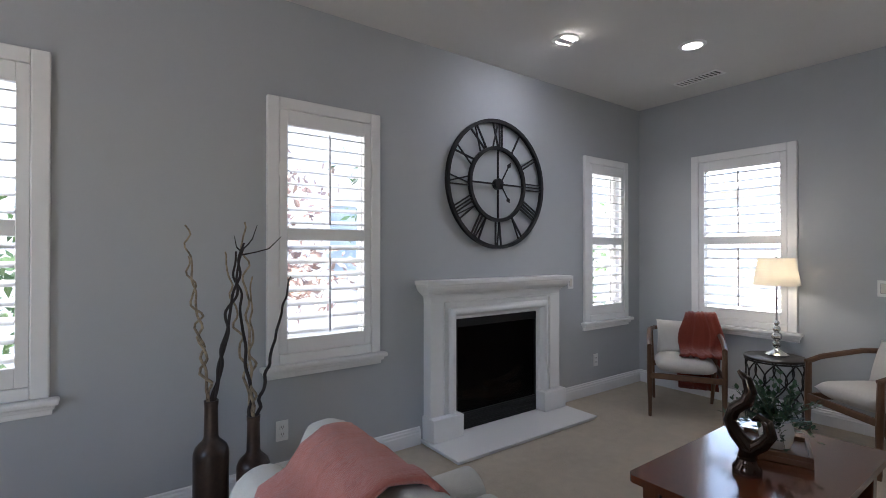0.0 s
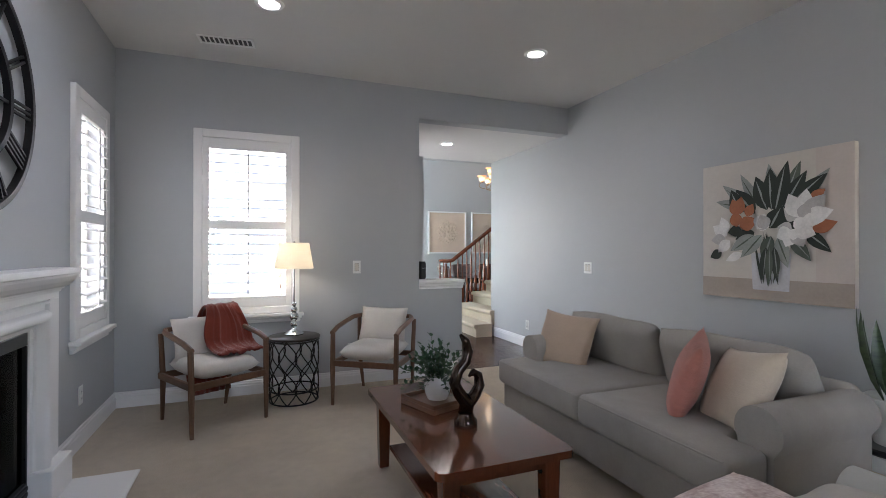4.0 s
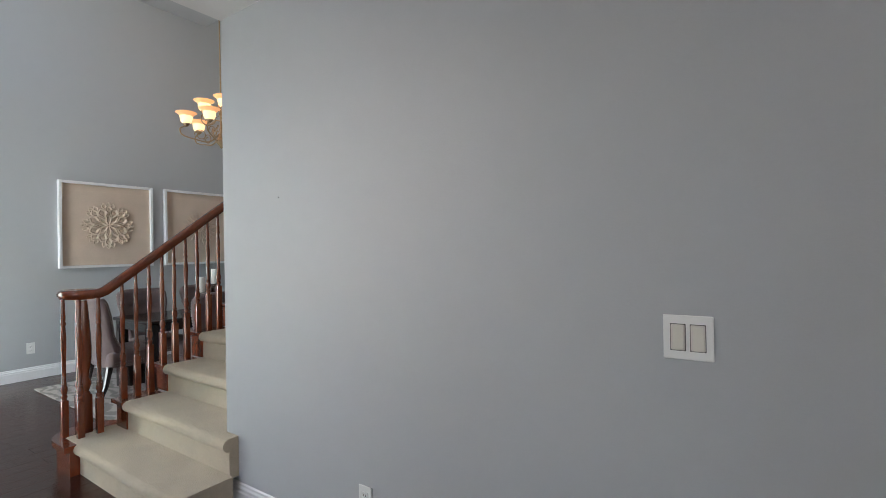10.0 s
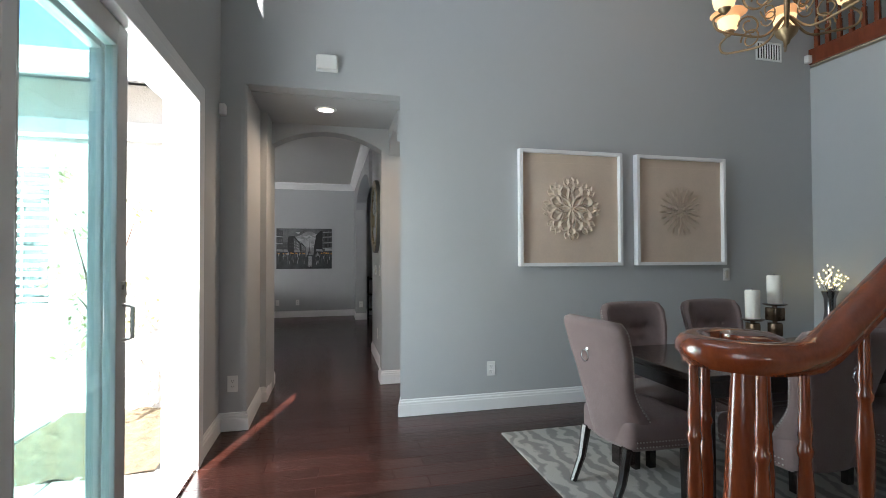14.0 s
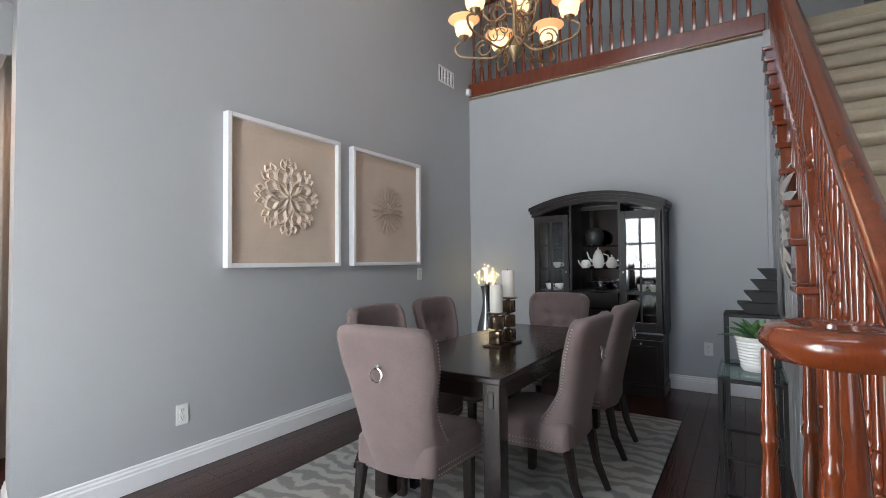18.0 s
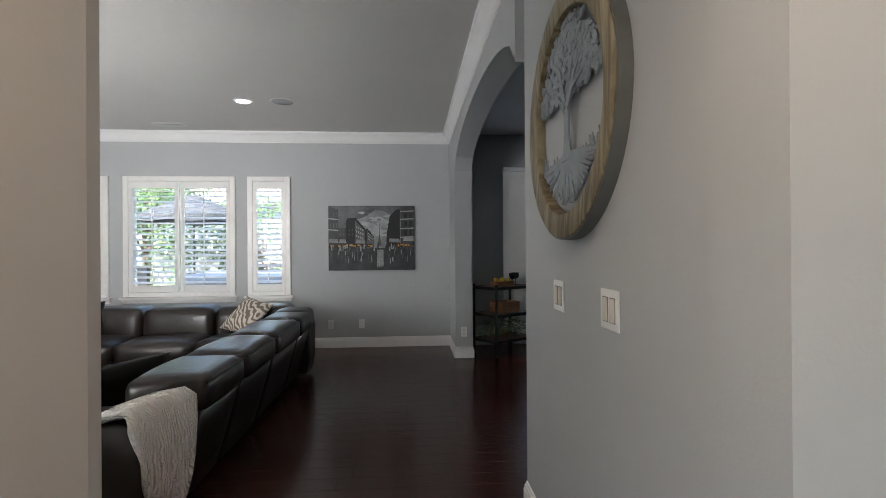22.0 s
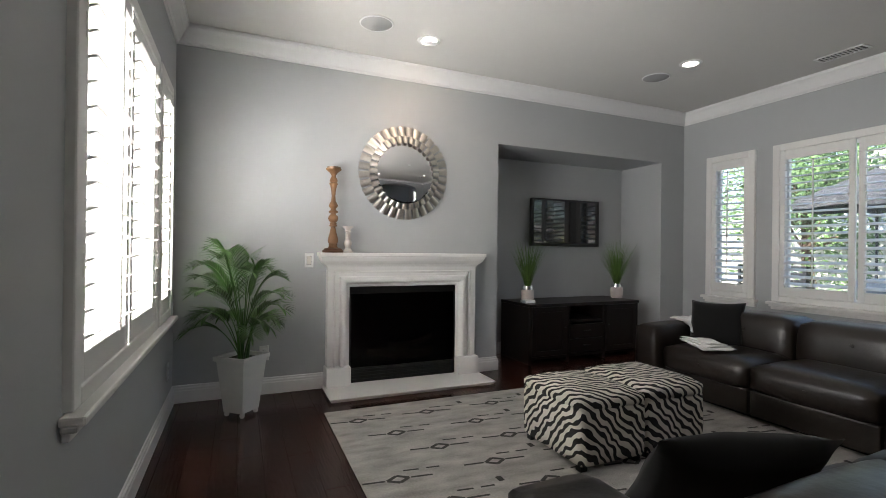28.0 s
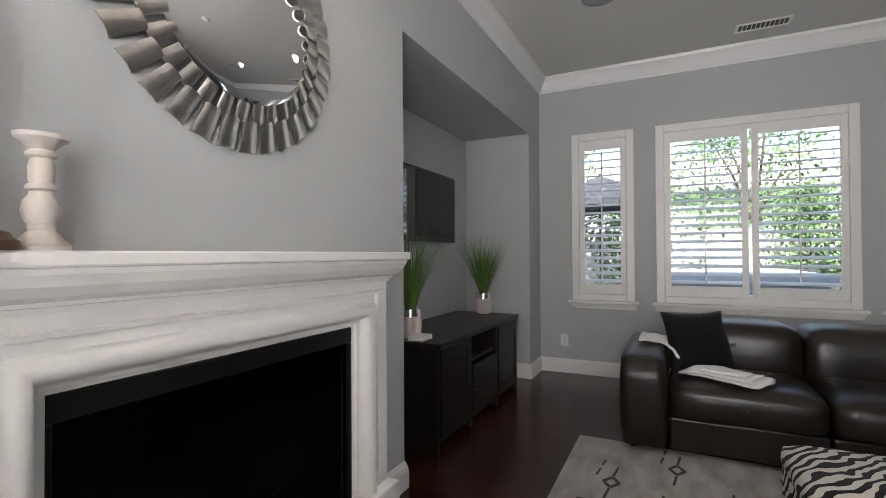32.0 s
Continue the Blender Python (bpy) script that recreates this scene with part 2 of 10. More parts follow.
def clear_glass(name, tint=(1, 1, 1), rough=0.0, gloss=0.5):
    """A thin pane: mostly let through, with the gloss of glass."""
    m = bpy.data.materials.new(name)
    m.use_nodes = True
    N, L = m.node_tree.nodes, m.node_tree.links
    tr = N.new("ShaderNodeBsdfTransparent")
    tr.inputs[0].default_value = (*tint, 1)
    gl = N.new("ShaderNodeBsdfGlossy")
    gl.inputs["Roughness"].default_value = rough
    lw = N.new("ShaderNodeLayerWeight")
    lw.inputs[0].default_value = 0.5
    pw = N.new("ShaderNodeMath")
    pw.operation = "POWER"
    pw.inputs[1].default_value = 4.0
    L.new(lw.outputs["Facing"], pw.inputs[0])
    fr = N.new("ShaderNodeMath")
    fr.operation = "MULTIPLY_ADD"
    fr.inputs[1].default_value, fr.inputs[2].default_value = gloss, 0.08 * gloss
    L.new(pw.outputs[0], fr.inputs[0])
    mx = N.new("ShaderNodeMixShader")
    L.new(fr.outputs[0], mx.inputs[0])
    L.new(tr.outputs[0], mx.inputs[1])
    L.new(gl.outputs[0], mx.inputs[2])
    L.new(mx.outputs[0], N["Material Output"].inputs[0])
    return m


WALL = mat("wall_paint", (0.43, 0.443, 0.452), 0.62, var=0.02, scale=1.2, bump=0.06, bscale=130, rvar=0.04)
CEIL = mat("ceiling_paint", (0.64, 0.63, 0.61), 0.8, var=0.02, scale=1.5, bump=0.08, bscale=110)
TRIM = mat("white_trim_paint", (0.78, 0.78, 0.78), 0.32, var=0.025, scale=3.0, bump=0.02, bscale=40)
SHUTTER = mat("white_shutter_paint", (0.8, 0.79, 0.77), 0.38, var=0.02, scale=3.0)
CARPET = mat("beige_carpet", (0.51, 0.435, 0.335), 0.95, var=0.14, scale=1.8, bump=0.7, bscale=260, spec=0.1, sheen=0.2)
STAIR_CARPET = mat("stair_carpet", (0.54, 0.46, 0.335), 0.95, var=0.12, scale=5.0, bump=0.8, bscale=220, spec=0.1, sheen=0.25)
FLOOR_WOOD = mat("dark_floor_wood", (0.040, 0.0125, 0.0085), 0.2, var=0.35, scale=3.0, bump=0.12, bscale=9, spec=0.4, stretch=(9, 1, 1), piece=0.35, rvar=0.07)
GAP = mat("dark_gap", (0.01, 0.007, 0.006), 0.8)
CHERRY = mat("cherry_wood", (0.165, 0.034, 0.010), 0.2, var=0.3, scale=4.0, stretch=(6, 6, 1), coat=0.65, bump=0.03, bscale=30)
WALNUT = mat("walnut_wood", (0.13, 0.062, 0.03), 0.4, var=0.25, scale=6.0, stretch=(5, 5, 1), bump=0.04, bscale=40)
ESPRESSO = mat("espresso_wood", (0.013, 0.0085, 0.0075), 0.22, var=0.3, scale=5.0, coat=0.25)
HUTCHWOOD = mat("black_brown_wood", (0.011, 0.0075, 0.0065), 0.36, var=0.35, scale=5.0, spec=0.3)
IRON = mat("black_iron", (0.012, 0.011, 0.011), 0.45, metal=0.4, var=0.3, scale=20, bump=0.1, bscale=60)
CHROME = mat("polished_chrome", (0.8, 0.8, 0.8), 0.06, metal=1.0, var=0.02, rvar=0.02)
NICKEL = mat("brushed_nickel", (0.55, 0.53, 0.5), 0.28, metal=1.0, var=0.05)
BRONZE = mat("dark_bronze", (0.10, 0.07, 0.05), 0.3, metal=1.0, var=0.1)
PLASTIC = mat("white_plastic", (0.78, 0.78, 0.76), 0.35, var=0.01)
ROCKER = mat("cream_plastic", (0.66, 0.63, 0.56), 0.4, var=0.01)
SEAM = mat("shadow_gap", (0.12, 0.115, 0.11), 0.8)
DARK = mat("black_plastic", (0.012, 0.012, 0.013), 0.35, var=0.1)
GLASS = clear_glass("window_glass")
FIREBOX = mat("firebox_black", (0.006, 0.006, 0.006), 0.6, var=0.2, scale=10)
BLACK_GLASS = mat("black_glass", (0.004, 0.004, 0.005), 0.04, var=0.0, rvar=0.01)
LAMP_ON = glow("lamp_lens", (1.0, 0.94, 0.85), 5.0)
STUCCO = mat("outside_stucco", (0.62, 0.58, 0.52), 0.9, var=0.06, scale=2.0, bump=0.4, bscale=60)
CONCRETE = mat("patio_concrete", (0.52, 0.50, 0.47), 0.85, var=0.12, scale=2.0, bump=0.2, bscale=50)

# ---- walls ----
T = 0.14


def wall_y(name, y0, y1, x0, x1, z0, z1, holes=(), material=WALL, label="smooth grey painted wall"):
    """A wall along x, with holes of (x0, x1, z0, z1)."""
    bm = bmesh.new()
    at = x0
    for a, b, c, d in sorted(holes):
        if a > at:
            box(bm, at, a, y0, y1, z0, z1)
        if c > z0:
            box(bm, a, b, y0, y1, z0, c)
        if d < z1:
            box(bm, a, b, y0, y1, d, z1)
        at = b
    if at < x1:
        box(bm, at, x1, y0, y1, z0, z1)
    return structure(name, bm, material, label, "wall")


def wall_x(name, x0, x1, y0, y1, z0, z1, holes=(), material=WALL, label="smooth grey painted wall"):
    bm = bmesh.new()
    at = y0
    for a, b, c, d in sorted(holes):
        if a > at:
            box(bm, x0, x1, at, a, z0, z1)
        if c > z0:
            box(bm, x0, x1, a, b, z0, c)
        if d < z1:
            box(bm, x0, x1, a, b, d, z1)
        at = b
    if at < y1:
        box(bm, x0, x1, at, y1, z0, z1)
    return structure(name, bm, material, label, "wall")


def arch_pieces(bm, axis, a, b, u0, u1, spring, apex, top, n=24):
    """The wall above a low arch from u0 to u1, between the faces a and b."""
    def arc(i):
        s = -1 + 2 * i / n
        return u0 + (u1 - u0) * (i / n), spring + (apex - spring) * math.sqrt(max(0.0, 1 - s * s)) ** 1.0
    for i in range(n):
        p, q = arc(i), arc(i + 1)
        prism(bm, [p, q, (q[0], top), (p[0], top)], axis, a, b)


def segment_arch(bm, axis, a, b, u0, u1, spring, apex, top, n=20):
    half, rise = (u1 - u0) / 2, apex - spring
    r = (half * half + rise * rise) / (2 * rise)
    def arc(i):
        u = -half + 2 * half * i / n
        return (u0 + u1) / 2 + u, apex - r + math.sqrt(r * r - u * u)
    for i in range(n):
        p, q = arc(i), arc(i + 1)
        prism(bm, [p, q, (q[0], top), (p[0], top)], axis, a, b)


H1, H2 = 2.74, 5.6
WIN = (0.70, 2.15)
# living room
wall_y("wall_living_north", 2.75, 2.95, -2.34, 4.46, 0, H1, [(-1.03, -0.29, *WIN), (0.685, 1.325, *WIN), (3.45, 4.06, *WIN)])
# the west wall's opening is unseen, added to let fill light in
wall_x("wall_living_west", -2.34, -2.2, -1.37, 2.75, 0, H1, [(0.2, 1.3, 0.85, 2.1)])
wall_x("wall_living_east", 4.32, 4.46, 0.323, 2.75, 0, H1, [(1.44, 2.19, *WIN)])
wall_x("wall_half", 4.32, 4.50, -0.121, 0.323, 0, 0.84)
wall_x("wall_living_header", 4.32, 4.46, -1.37, 0.323, 2.455, H1)
wall_y("wall_living_south", -1.51, -1.37, -2.34, 6.10, 0, H2 - 0.02)
wall_x("wall_entry_stub", 4.80, 4.93, 0.11, 0.41, 0, 2.2)
# entry and dining room
wall_y("wall_entry_north", 0.41, 0.57, 4.46, 10.10, 0, 3.1, [(5.25, 6.45, 0.60, 2.10), (7.82, 9.52, -0.01, 2.16)])
wall_y("wall_entry_upper", 0.41, 0.57, 4.46, 10.10, 3.1, H2, [(7.0, 9.3, 3.9, 5.2)])
bm = bmesh.new()
prism(bm, [(10.10, 0.57), (10.10, 0.27), (10.105, 0.25), (10.118, 0.236), (10.14, 0.23), (10.24, 0.23), (10.24, 0.57)], "z", 0, 2.4648)
box(bm, 10.10, 10.24, 0.23, 0.57, 2.465, H2)
box(bm, 10.10, 10.24, -0.87, 0.23, 2.465, H2)
prism(bm, [(10.10, -0.87), (10.10, -4.90), (10.24, -4.90), (10.24, -2.1), (10.45, -2.1), (10.45, -0.945)], "z", 0, 2.466)
box(bm, 10.10, 10.24, -4.90, -0.87, 2.466, H2)
structure("wall_dining_east", bm, WALL, "tall smooth grey painted wall with a doorway", "wall")
wall_y("wall_dining_south", -5.04, -4.90, 7.27, 10.24, 0, 3.04)
bm = cube(7.20, 7.27, -5.04, -4.80, 0, 3.04)
structure("wall_stair_end", bm, WALL, "smooth grey wall edge by the stairs", "wall")
wall_x("wall_stair_west", 5.96, 6.10, -7.5, -1.51, 0, H2)
wall_x("wall_upper_west", 6.10, 6.24, -1.37, 0.41, 2.47, H2)
wall_y("wall_loft_south", -8.14, -8.0, 5.96, 10.24, 0, H2)
wall_x("wall_loft_east", 10.10, 10.24, -8.0, -4.90, 3.04, H2)
wall_x("wall_loft_west", 5.96, 6.10, -8.0, -7.5, 0, H2)
# hall between dining and family rooms
bm = bmesh.new()
box(bm, 10.24, 10.74, 0.23, 0.41, 0, 2.47)
prism(bm, [(10.74, 0.41), (10.74, 0.18), (11.22, 0.168), (11.275, 0.183), (11.315, 0.218), (11.34, 0.27), (11.34, 0.41)], "z", 0, 2.469)
structure("wall_hall_north", bm, WALL, "smooth grey painted wall with rounded corners", "wall")
bm = bmesh.new()
segment_arch(bm, "x", 11.05, 11.22, -0.83, 0.188, 2.25, 2.40, H1)
box(bm, 11.05, 11.22, -1.065, -0.83, 0, H1)
box(bm, 11.235, 11.34, -1.20, -1.032, 0, H1)
box(bm, 11.05, 11.34, 0.188, 0.29, 2.47, H1)
structure("wall_hall_arch", bm, WALL, "grey painted archway between hall and family room", "wall")
bm = bmesh.new()
segment_arch(bm, "y", -1.03, -0.90, 10.46, 11.05, 2.2, 2.36, 2.47)
structure("wall_closet_arch", bm, WALL, "small grey painted arch over a recess", "wall")
wall_x("wall_closet", 11.29, 11.43, -2.1, -1.16, 0, H1, [(-1.98, -1.29, -0.01, 2.33)])
wall_y("wall_closet_end", -2.24, -2.1, 10.24, 11.43, 0, H1)
# family room
wall_y("wall_tree_art", -1.03, -0.88, 11.22, 12.68, 0, H1)
bm = bmesh.new()
arch_pieces(bm, "y", -1.03, -0.835, 12.68, 15.80, 2.14, 2.47, H1)
box(bm, 15.80, 16.52, -1.03, -0.835, 0, H1)
box(bm, 11.22, 12.68, -0.879, -0.836, 2.615, H1)
structure("wall_nook_arch", bm, WALL, "wide grey painted archway to the breakfast nook", "wall")
WIN2 = (0.70, 2.15)
wall_x("wall_family_east", 16.52, 16.70, -1.55, 5.0, 0, H1, [(1.22, 1.69, *WIN2), (1.90, 3.19, *WIN2), (3.42, 3.89, *WIN2)])
wall_x("wall_nook_east", 16.52, 16.70, -4.6, -1.55, 0, H1, [(-3.25, -1.86, -0.01, 2.17)])
wall_x("wall_family_west", 11.20, 11.34, 0.29, 4.39, 0, H1, [(1.94, 3.30, *WIN2), (3.42, 3.86, *WIN2)])
bm = bmesh.new()
box(bm, 11.34, 14.03, 4.225, 4.95, 0, H1)
box(bm, 14.03, 16.16, 4.225, 4.83, 2.155, H1)
box(bm, 14.03, 16.16, 4.83, 4.95, 0, H1)
box(bm, 16.16, 16.52, 4.225, 4.95, 0, H1)
structure("wall_family_north", bm, WALL, "warm grey painted wall with a square media niche", "wall")
wall_y("wall_nook_south", -4.74, -4.6, 11.0, 16.7, 0, H1)
wall_x("wall_nook_west", 11.0, 11.14, -4.6, -2.24, 0, H1)

NAIL = mat("nail_hole", (0.05, 0.05, 0.05), 0.9, var=0.1)
structure("nail_hole", turned([(0.0, 0.0), (0.004, 0.0), (0.003, 0.0015), (0.0, 0.001)], 8, pose(5.65, -1.3705, 1.52, -90)), NAIL, "tiny old nail hole in the wall", "nail hole")

# ---- ceilings and floors ----
bm = cube(-2.34, 4.46, -1.37, 2.95, H1, H1 + 0.12)
structure("ceiling_living", bm, CEIL, "off-white painted ceiling", "ceiling")
bm = cube(4.46, 6.10, -1.37, 0.41, 2.46, 2.58)
structure("ceiling_entry", bm, CEIL, "low off-white painted ceiling", "ceiling")
bm = cube(5.9, 10.24, -8.2, 0.57, H2, H2 + 0.12)
structure("ceiling_dining", bm, CEIL, "high off-white painted ceiling", "ceiling")
bm = bmesh.new()
box(bm, 10.24, 11.05, -0.90, 0.23, 2.46, 2.58)
box(bm, 10.24, 11.29, -2.1, -0.90, 2.468, 2.59)
structure("ceiling_hall", bm, WALL, "low grey painted hall ceiling", "ceiling")
bm = bmesh.new()
box(bm, 11.14, 16.7, -4.74, 4.39, H1, H1 + 0.12)
structure("ceiling_family", bm, CEIL, "off-white painted ceiling", "ceiling")
bm = cube(-2.34, 4.40, -1.45, 2.80, -0.1, 0.012)
structure("floor_carpet", bm, CARPET, "beige cut-pile wall-to-wall carpet", "carpet")
bm = bmesh.new()
prism(bm, [(4.40, -1.5), (5.97, -1.5), (5.97, -8.1), (16.6, -8.1), (16.6, 4.9), (11.2, 4.9), (11.2, 0.56), (4.40, 0.56)], "z", -0.12, -0.012)
structure("floor", bm, GAP, "dark hand-scraped hardwood floor", "floor")

# ---- mouldings ----
BASE = [(0, 0), (0.016, 0), (0.016, 0.085), (0.012, 0.092), (0.012, 0.104), (0.006, 0.112), (0.006, 0.122), (0, 0.128)]


def baseboard(paths):
    for path in paths:
        bm = bmesh.new()
        sweep(bm, BASE, [(x, y, 0.002) for x, y in path])
        structure("baseboard", bm, TRIM, "white moulded baseboard", "baseboard")


baseboard([
    [(-2.2, 2.75), (1.67, 2.75)], [(3.01, 2.75), (4.32, 2.75), (4.32, -0.121), (4.50, -0.121), (4.50, 0.323), (4.46, 0.323), (4.46, 0.41), (7.74, 0.41)],
    [(6.06, -1.37), (-2.2, -1.37)],
    [(9.60, 0.41), (10.10, 0.41), (10.10, 0.23), (10.74, 0.23), (10.74, 0.188), (11.34, 0.188), (11.34, 4.225), (12.42, 4.225)],
    [(13.83, 4.225), (14.03, 4.225), (14.03, 4.83), (16.16, 4.83), (16.16, 4.225), (16.52, 4.225), (16.52, -0.835), (15.80, -0.835), (15.80, -1.03), (16.52, -1.03), (16.52, -1.78)],
    [(12.68, -1.03), (12.68, -0.88), (11.22, -0.88), (11.22, -0.83), (11.05, -0.83), (11.05, -1.065)],
    [(10.45, -0.97), (10.45, -0.945), (10.10, -0.87), (10.10, -4.90), (7.27, -4.90)],
])
CROWN = [(0, 0), (0, -0.13), (0.012, -0.13), (0.016, -0.118), (0.026, -0.11), (0.058, -0.05), (0.078, -0.026), (0.086, -0.024), (0.09, -0.012), (0.09, 0)]
bm = bmesh.new()
sweep(bm, CROWN, [(11.34, -0.835, H1 - 0.001), (11.34, 4.225, H1 - 0.001), (16.52, 4.225, H1 - 0.001), (16.52, -0.835, H1 - 0.001)], closed=True)
structure("crown_moulding", bm, TRIM, "white crown moulding round the ceiling", "moulding")
bm = bmesh.new()
box(bm, 4.295, 4.535, -0.145, 0.321, 0.892, 0.922, 0.006)
box(bm, 4.304, 4.522, -0.138, 0.321, 0.868, 0.892, 0.008)
box(bm, 4.310, 4.512, -0.131, 0.321, 0.838, 0.868, 0.006)
structure("half_wall_cap", bm, TRIM, "white moulded cap on the half wall", "trim")


# ---- shuttered windows ----
def shutters(name, m, w, label, panels=1, mid=True, rod=True, tilt=17.0, z0=0.70, z1=2.15, slat_gap=0.0765, divider=0.0):
    """A window in a hole w wide: local x along the wall, -y into the room, z up from the floor; y = 0 is the wall's face."""
    win = thing(name, m, label, "window", kind="structure")
    h = w / 2
    bm = bmesh.new()
    for a, b, c, d in ((-h - 0.03, -h + 0.035, z0 - 0.02, z1 + 0.03), (h - 0.035, h + 0.03, z0 - 0.02, z1 + 0.03), (-h + 0.035, h - 0.035, z1 - 0.035, z1 + 0.03), (-h + 0.035, h - 0.035, z0 - 0.02, z0 + 0.035)):
        box(bm, a, b, -0.028, 0.03, c, d, 0.006)
    part("casing", bm, SHUTTER, win)
    bm = bmesh.new()
    box(bm, -h - 0.065, h + 0.065, -0.065, 0.0, z0 - 0.05, z0 - 0.022, 0.008)
    box(bm, -h - 0.05, h + 0.05, -0.042, 0.0, z0 - 0.072, z0 - 0.05, 0.007)
    box(bm, -h - 0.04, h + 0.04, -0.022, 0.0, z0 - 0.098, z0 - 0.072, 0.005)
    part("sill", bm, SHUTTER, win)
    pw = (w - 0.07 - divider) / panels
    for p in range(panels):
        a = -h + 0.035 + p * (pw + divider / max(1, panels - 1) if panels > 1 else 0)
        b = a + pw
        s, tr, br = 0.048, 0.085, 0.085
        pt, pb = z1 - 0.037, z0 + 0.037
        bm = bmesh.new()
        box(bm, a + 0.002, a + s, -0.022, 0.006, pb, pt, 0.003)
        box(bm, b - s, b - 0.002, -0.022, 0.006, pb, pt, 0.003)
        box(bm, a + s, b - s, -0.022, 0.006, pt - tr, pt, 0.003)
        box(bm, a + s, b - s, -0.022, 0.006, pb, pb + br, 0.003)
        spans = [(pb + br, pt - tr)]
        if mid:
            c = pb + (pt - pb) * 0.49
            box(bm, a + s, b - s, -0.022, 0.006, c - 0.035, c + 0.035, 0.003)
            spans = [(pb + br, c - 0.035), (c + 0.035, pt - tr)]
        panel = part("shutter_panel", bm, SHUTTER, win)
        bm = bmesh.new()
        for k in (0.25, 0.75):
            zz = pb + (pt - pb) * k
            box(bm, b - 0.004 if p else a - 0.008, b + 0.010 if p else a + 0.006, -0.032, -0.021, zz - 0.035, zz + 0.035, 0.002)
        part("hinge", bm, SHUTTER, panel)
        slat = None
        for lo, hi in spans:
            n = max(1, round((hi - lo) / slat_gap))
            for i in range(n):
                zc = lo + (hi - lo) * (i + 0.5) / n
                if slat is None:
                    bm = bmesh.new()
                    prof = [(0.044 * math.cos(t), 0.0055 * math.sin(t)) for t in np.linspace(0, 2 * math.pi, 10, endpoint=False)]
                    prism(bm, prof, "x", -(b - a) / 2 + s + 0.001, (b - a) / 2 - s - 0.001)
                    slat = mesh_from("slat", bm, SHUTTER)
                    slat.shade_smooth()
                    slat.set_sharp_from_angle(angle=radians(60))
                ob = new("slat", slat)
                ob.parent, ob.matrix_basis = panel, pose((a + b) / 2, -0.006, zc, tilt)
            if rod:
                bm = cube((a + b) / 2 - 0.006, (a + b) / 2 + 0.006, -0.060, -0.050, lo + 0.02, hi - 0.03, 0.003)
                part("tilt_rod", bm, SHUTTER, panel)
    bm = bmesh.new()
    for a, b, c, d in ((-h, -h + 0.05, z0, z1), (h - 0.05, h, z0, z1), (-h + 0.05, h - 0.05, z1 - 0.05, z1), (-h + 0.05, h - 0.05, z0, z0 + 0.05), (-h + 0.05, h - 0.05, (z0 + z1) / 2 - 0.025, (z0 + z1) / 2 + 0.025))[:5 if mid else 4]:
        box(bm, a, b, 0.095, 0.135, c, d, 0.004)
    part("sash_frame", bm, SHUTTER, win)
    pane = part("pane", cube(-h + 0.05, h - 0.05, 0.112, 0.116, z0 + 0.05, z1 - 0.05), GLASS, win)
    pane.visible_shadow = False
    return win


NORTH = lambda x, y: pose(x, y, 0)
EAST = lambda x, y: pose(x, y, 0, 0, 0, -90)
WEST = lambda x, y: pose(x, y, 0, 0, 0, 90)
WL = "white plantation shutters with open slats on a window"
shutters("window_1", NORTH(-0.66, 2.75), 0.74, WL)
shutters("window_2", NORTH(1.005, 2.75), 0.64, WL)
shutters("window_3", NORTH(3.755, 2.75), 0.61, WL)
shutters("window_4", EAST(4.32, 1.815), 0.75, WL)
WF = "white plantation shutters before a garden window"
shutters("window_5", EAST(16.52, 3.655), 0.47, WF, mid=False, tilt=16, slat_gap=0.067)
shutters("window_6", EAST(16.52, 2.545), 1.29, WF, panels=2, mid=False, tilt=16, slat_gap=0.067, divider=0.02)
shutters("window_7", EAST(16.52, 1.455), 0.47, WF, mid=False, tilt=16, slat_gap=0.067)
shutters("window_8", WEST(11.34, 2.62), 1.36, WL, panels=2, mid=False, tilt=-21, divider=0.02)
shutters("window_9", WEST(11.34, 3.64), 0.44, WL, mid=False, tilt=-21)

# ---- high window above the front door, outside ground ----
bm = bmesh.new()
for a, b, c, d in ((7.0, 7.06, 3.9, 5.2), (9.24, 9.3, 3.9, 5.2), (7.06, 9.24, 3.9, 3.96), (7.06, 9.24, 5.14, 5.2), (8.12, 8.18, 3.96, 5.14)):
    box(bm, a, b, 0.44, 0.52, c, d)
structure("window_10", bm, TRIM, "white high window frame above the front door", "window")
# unseen window, assumed from the brighter south wall of the entry
bm = bmesh.new()
for a, b, c, d in ((5.25, 5.31, 0.60, 2.10), (6.39, 6.45, 0.60, 2.10), (5.31, 6.39, 0.60, 0.66), (5.31, 6.39, 2.04, 2.10)):
    box(bm, a, b, 0.44, 0.52, c, d)
structure("window_11", bm, TRIM, "white frame of an unseen window assumed for the entry", "window")
bm = cube(-60, 80, -60, 60, -0.3, -0.125)
structure("ground", bm, CONCRETE, "pale concrete patio and ground", "ground")

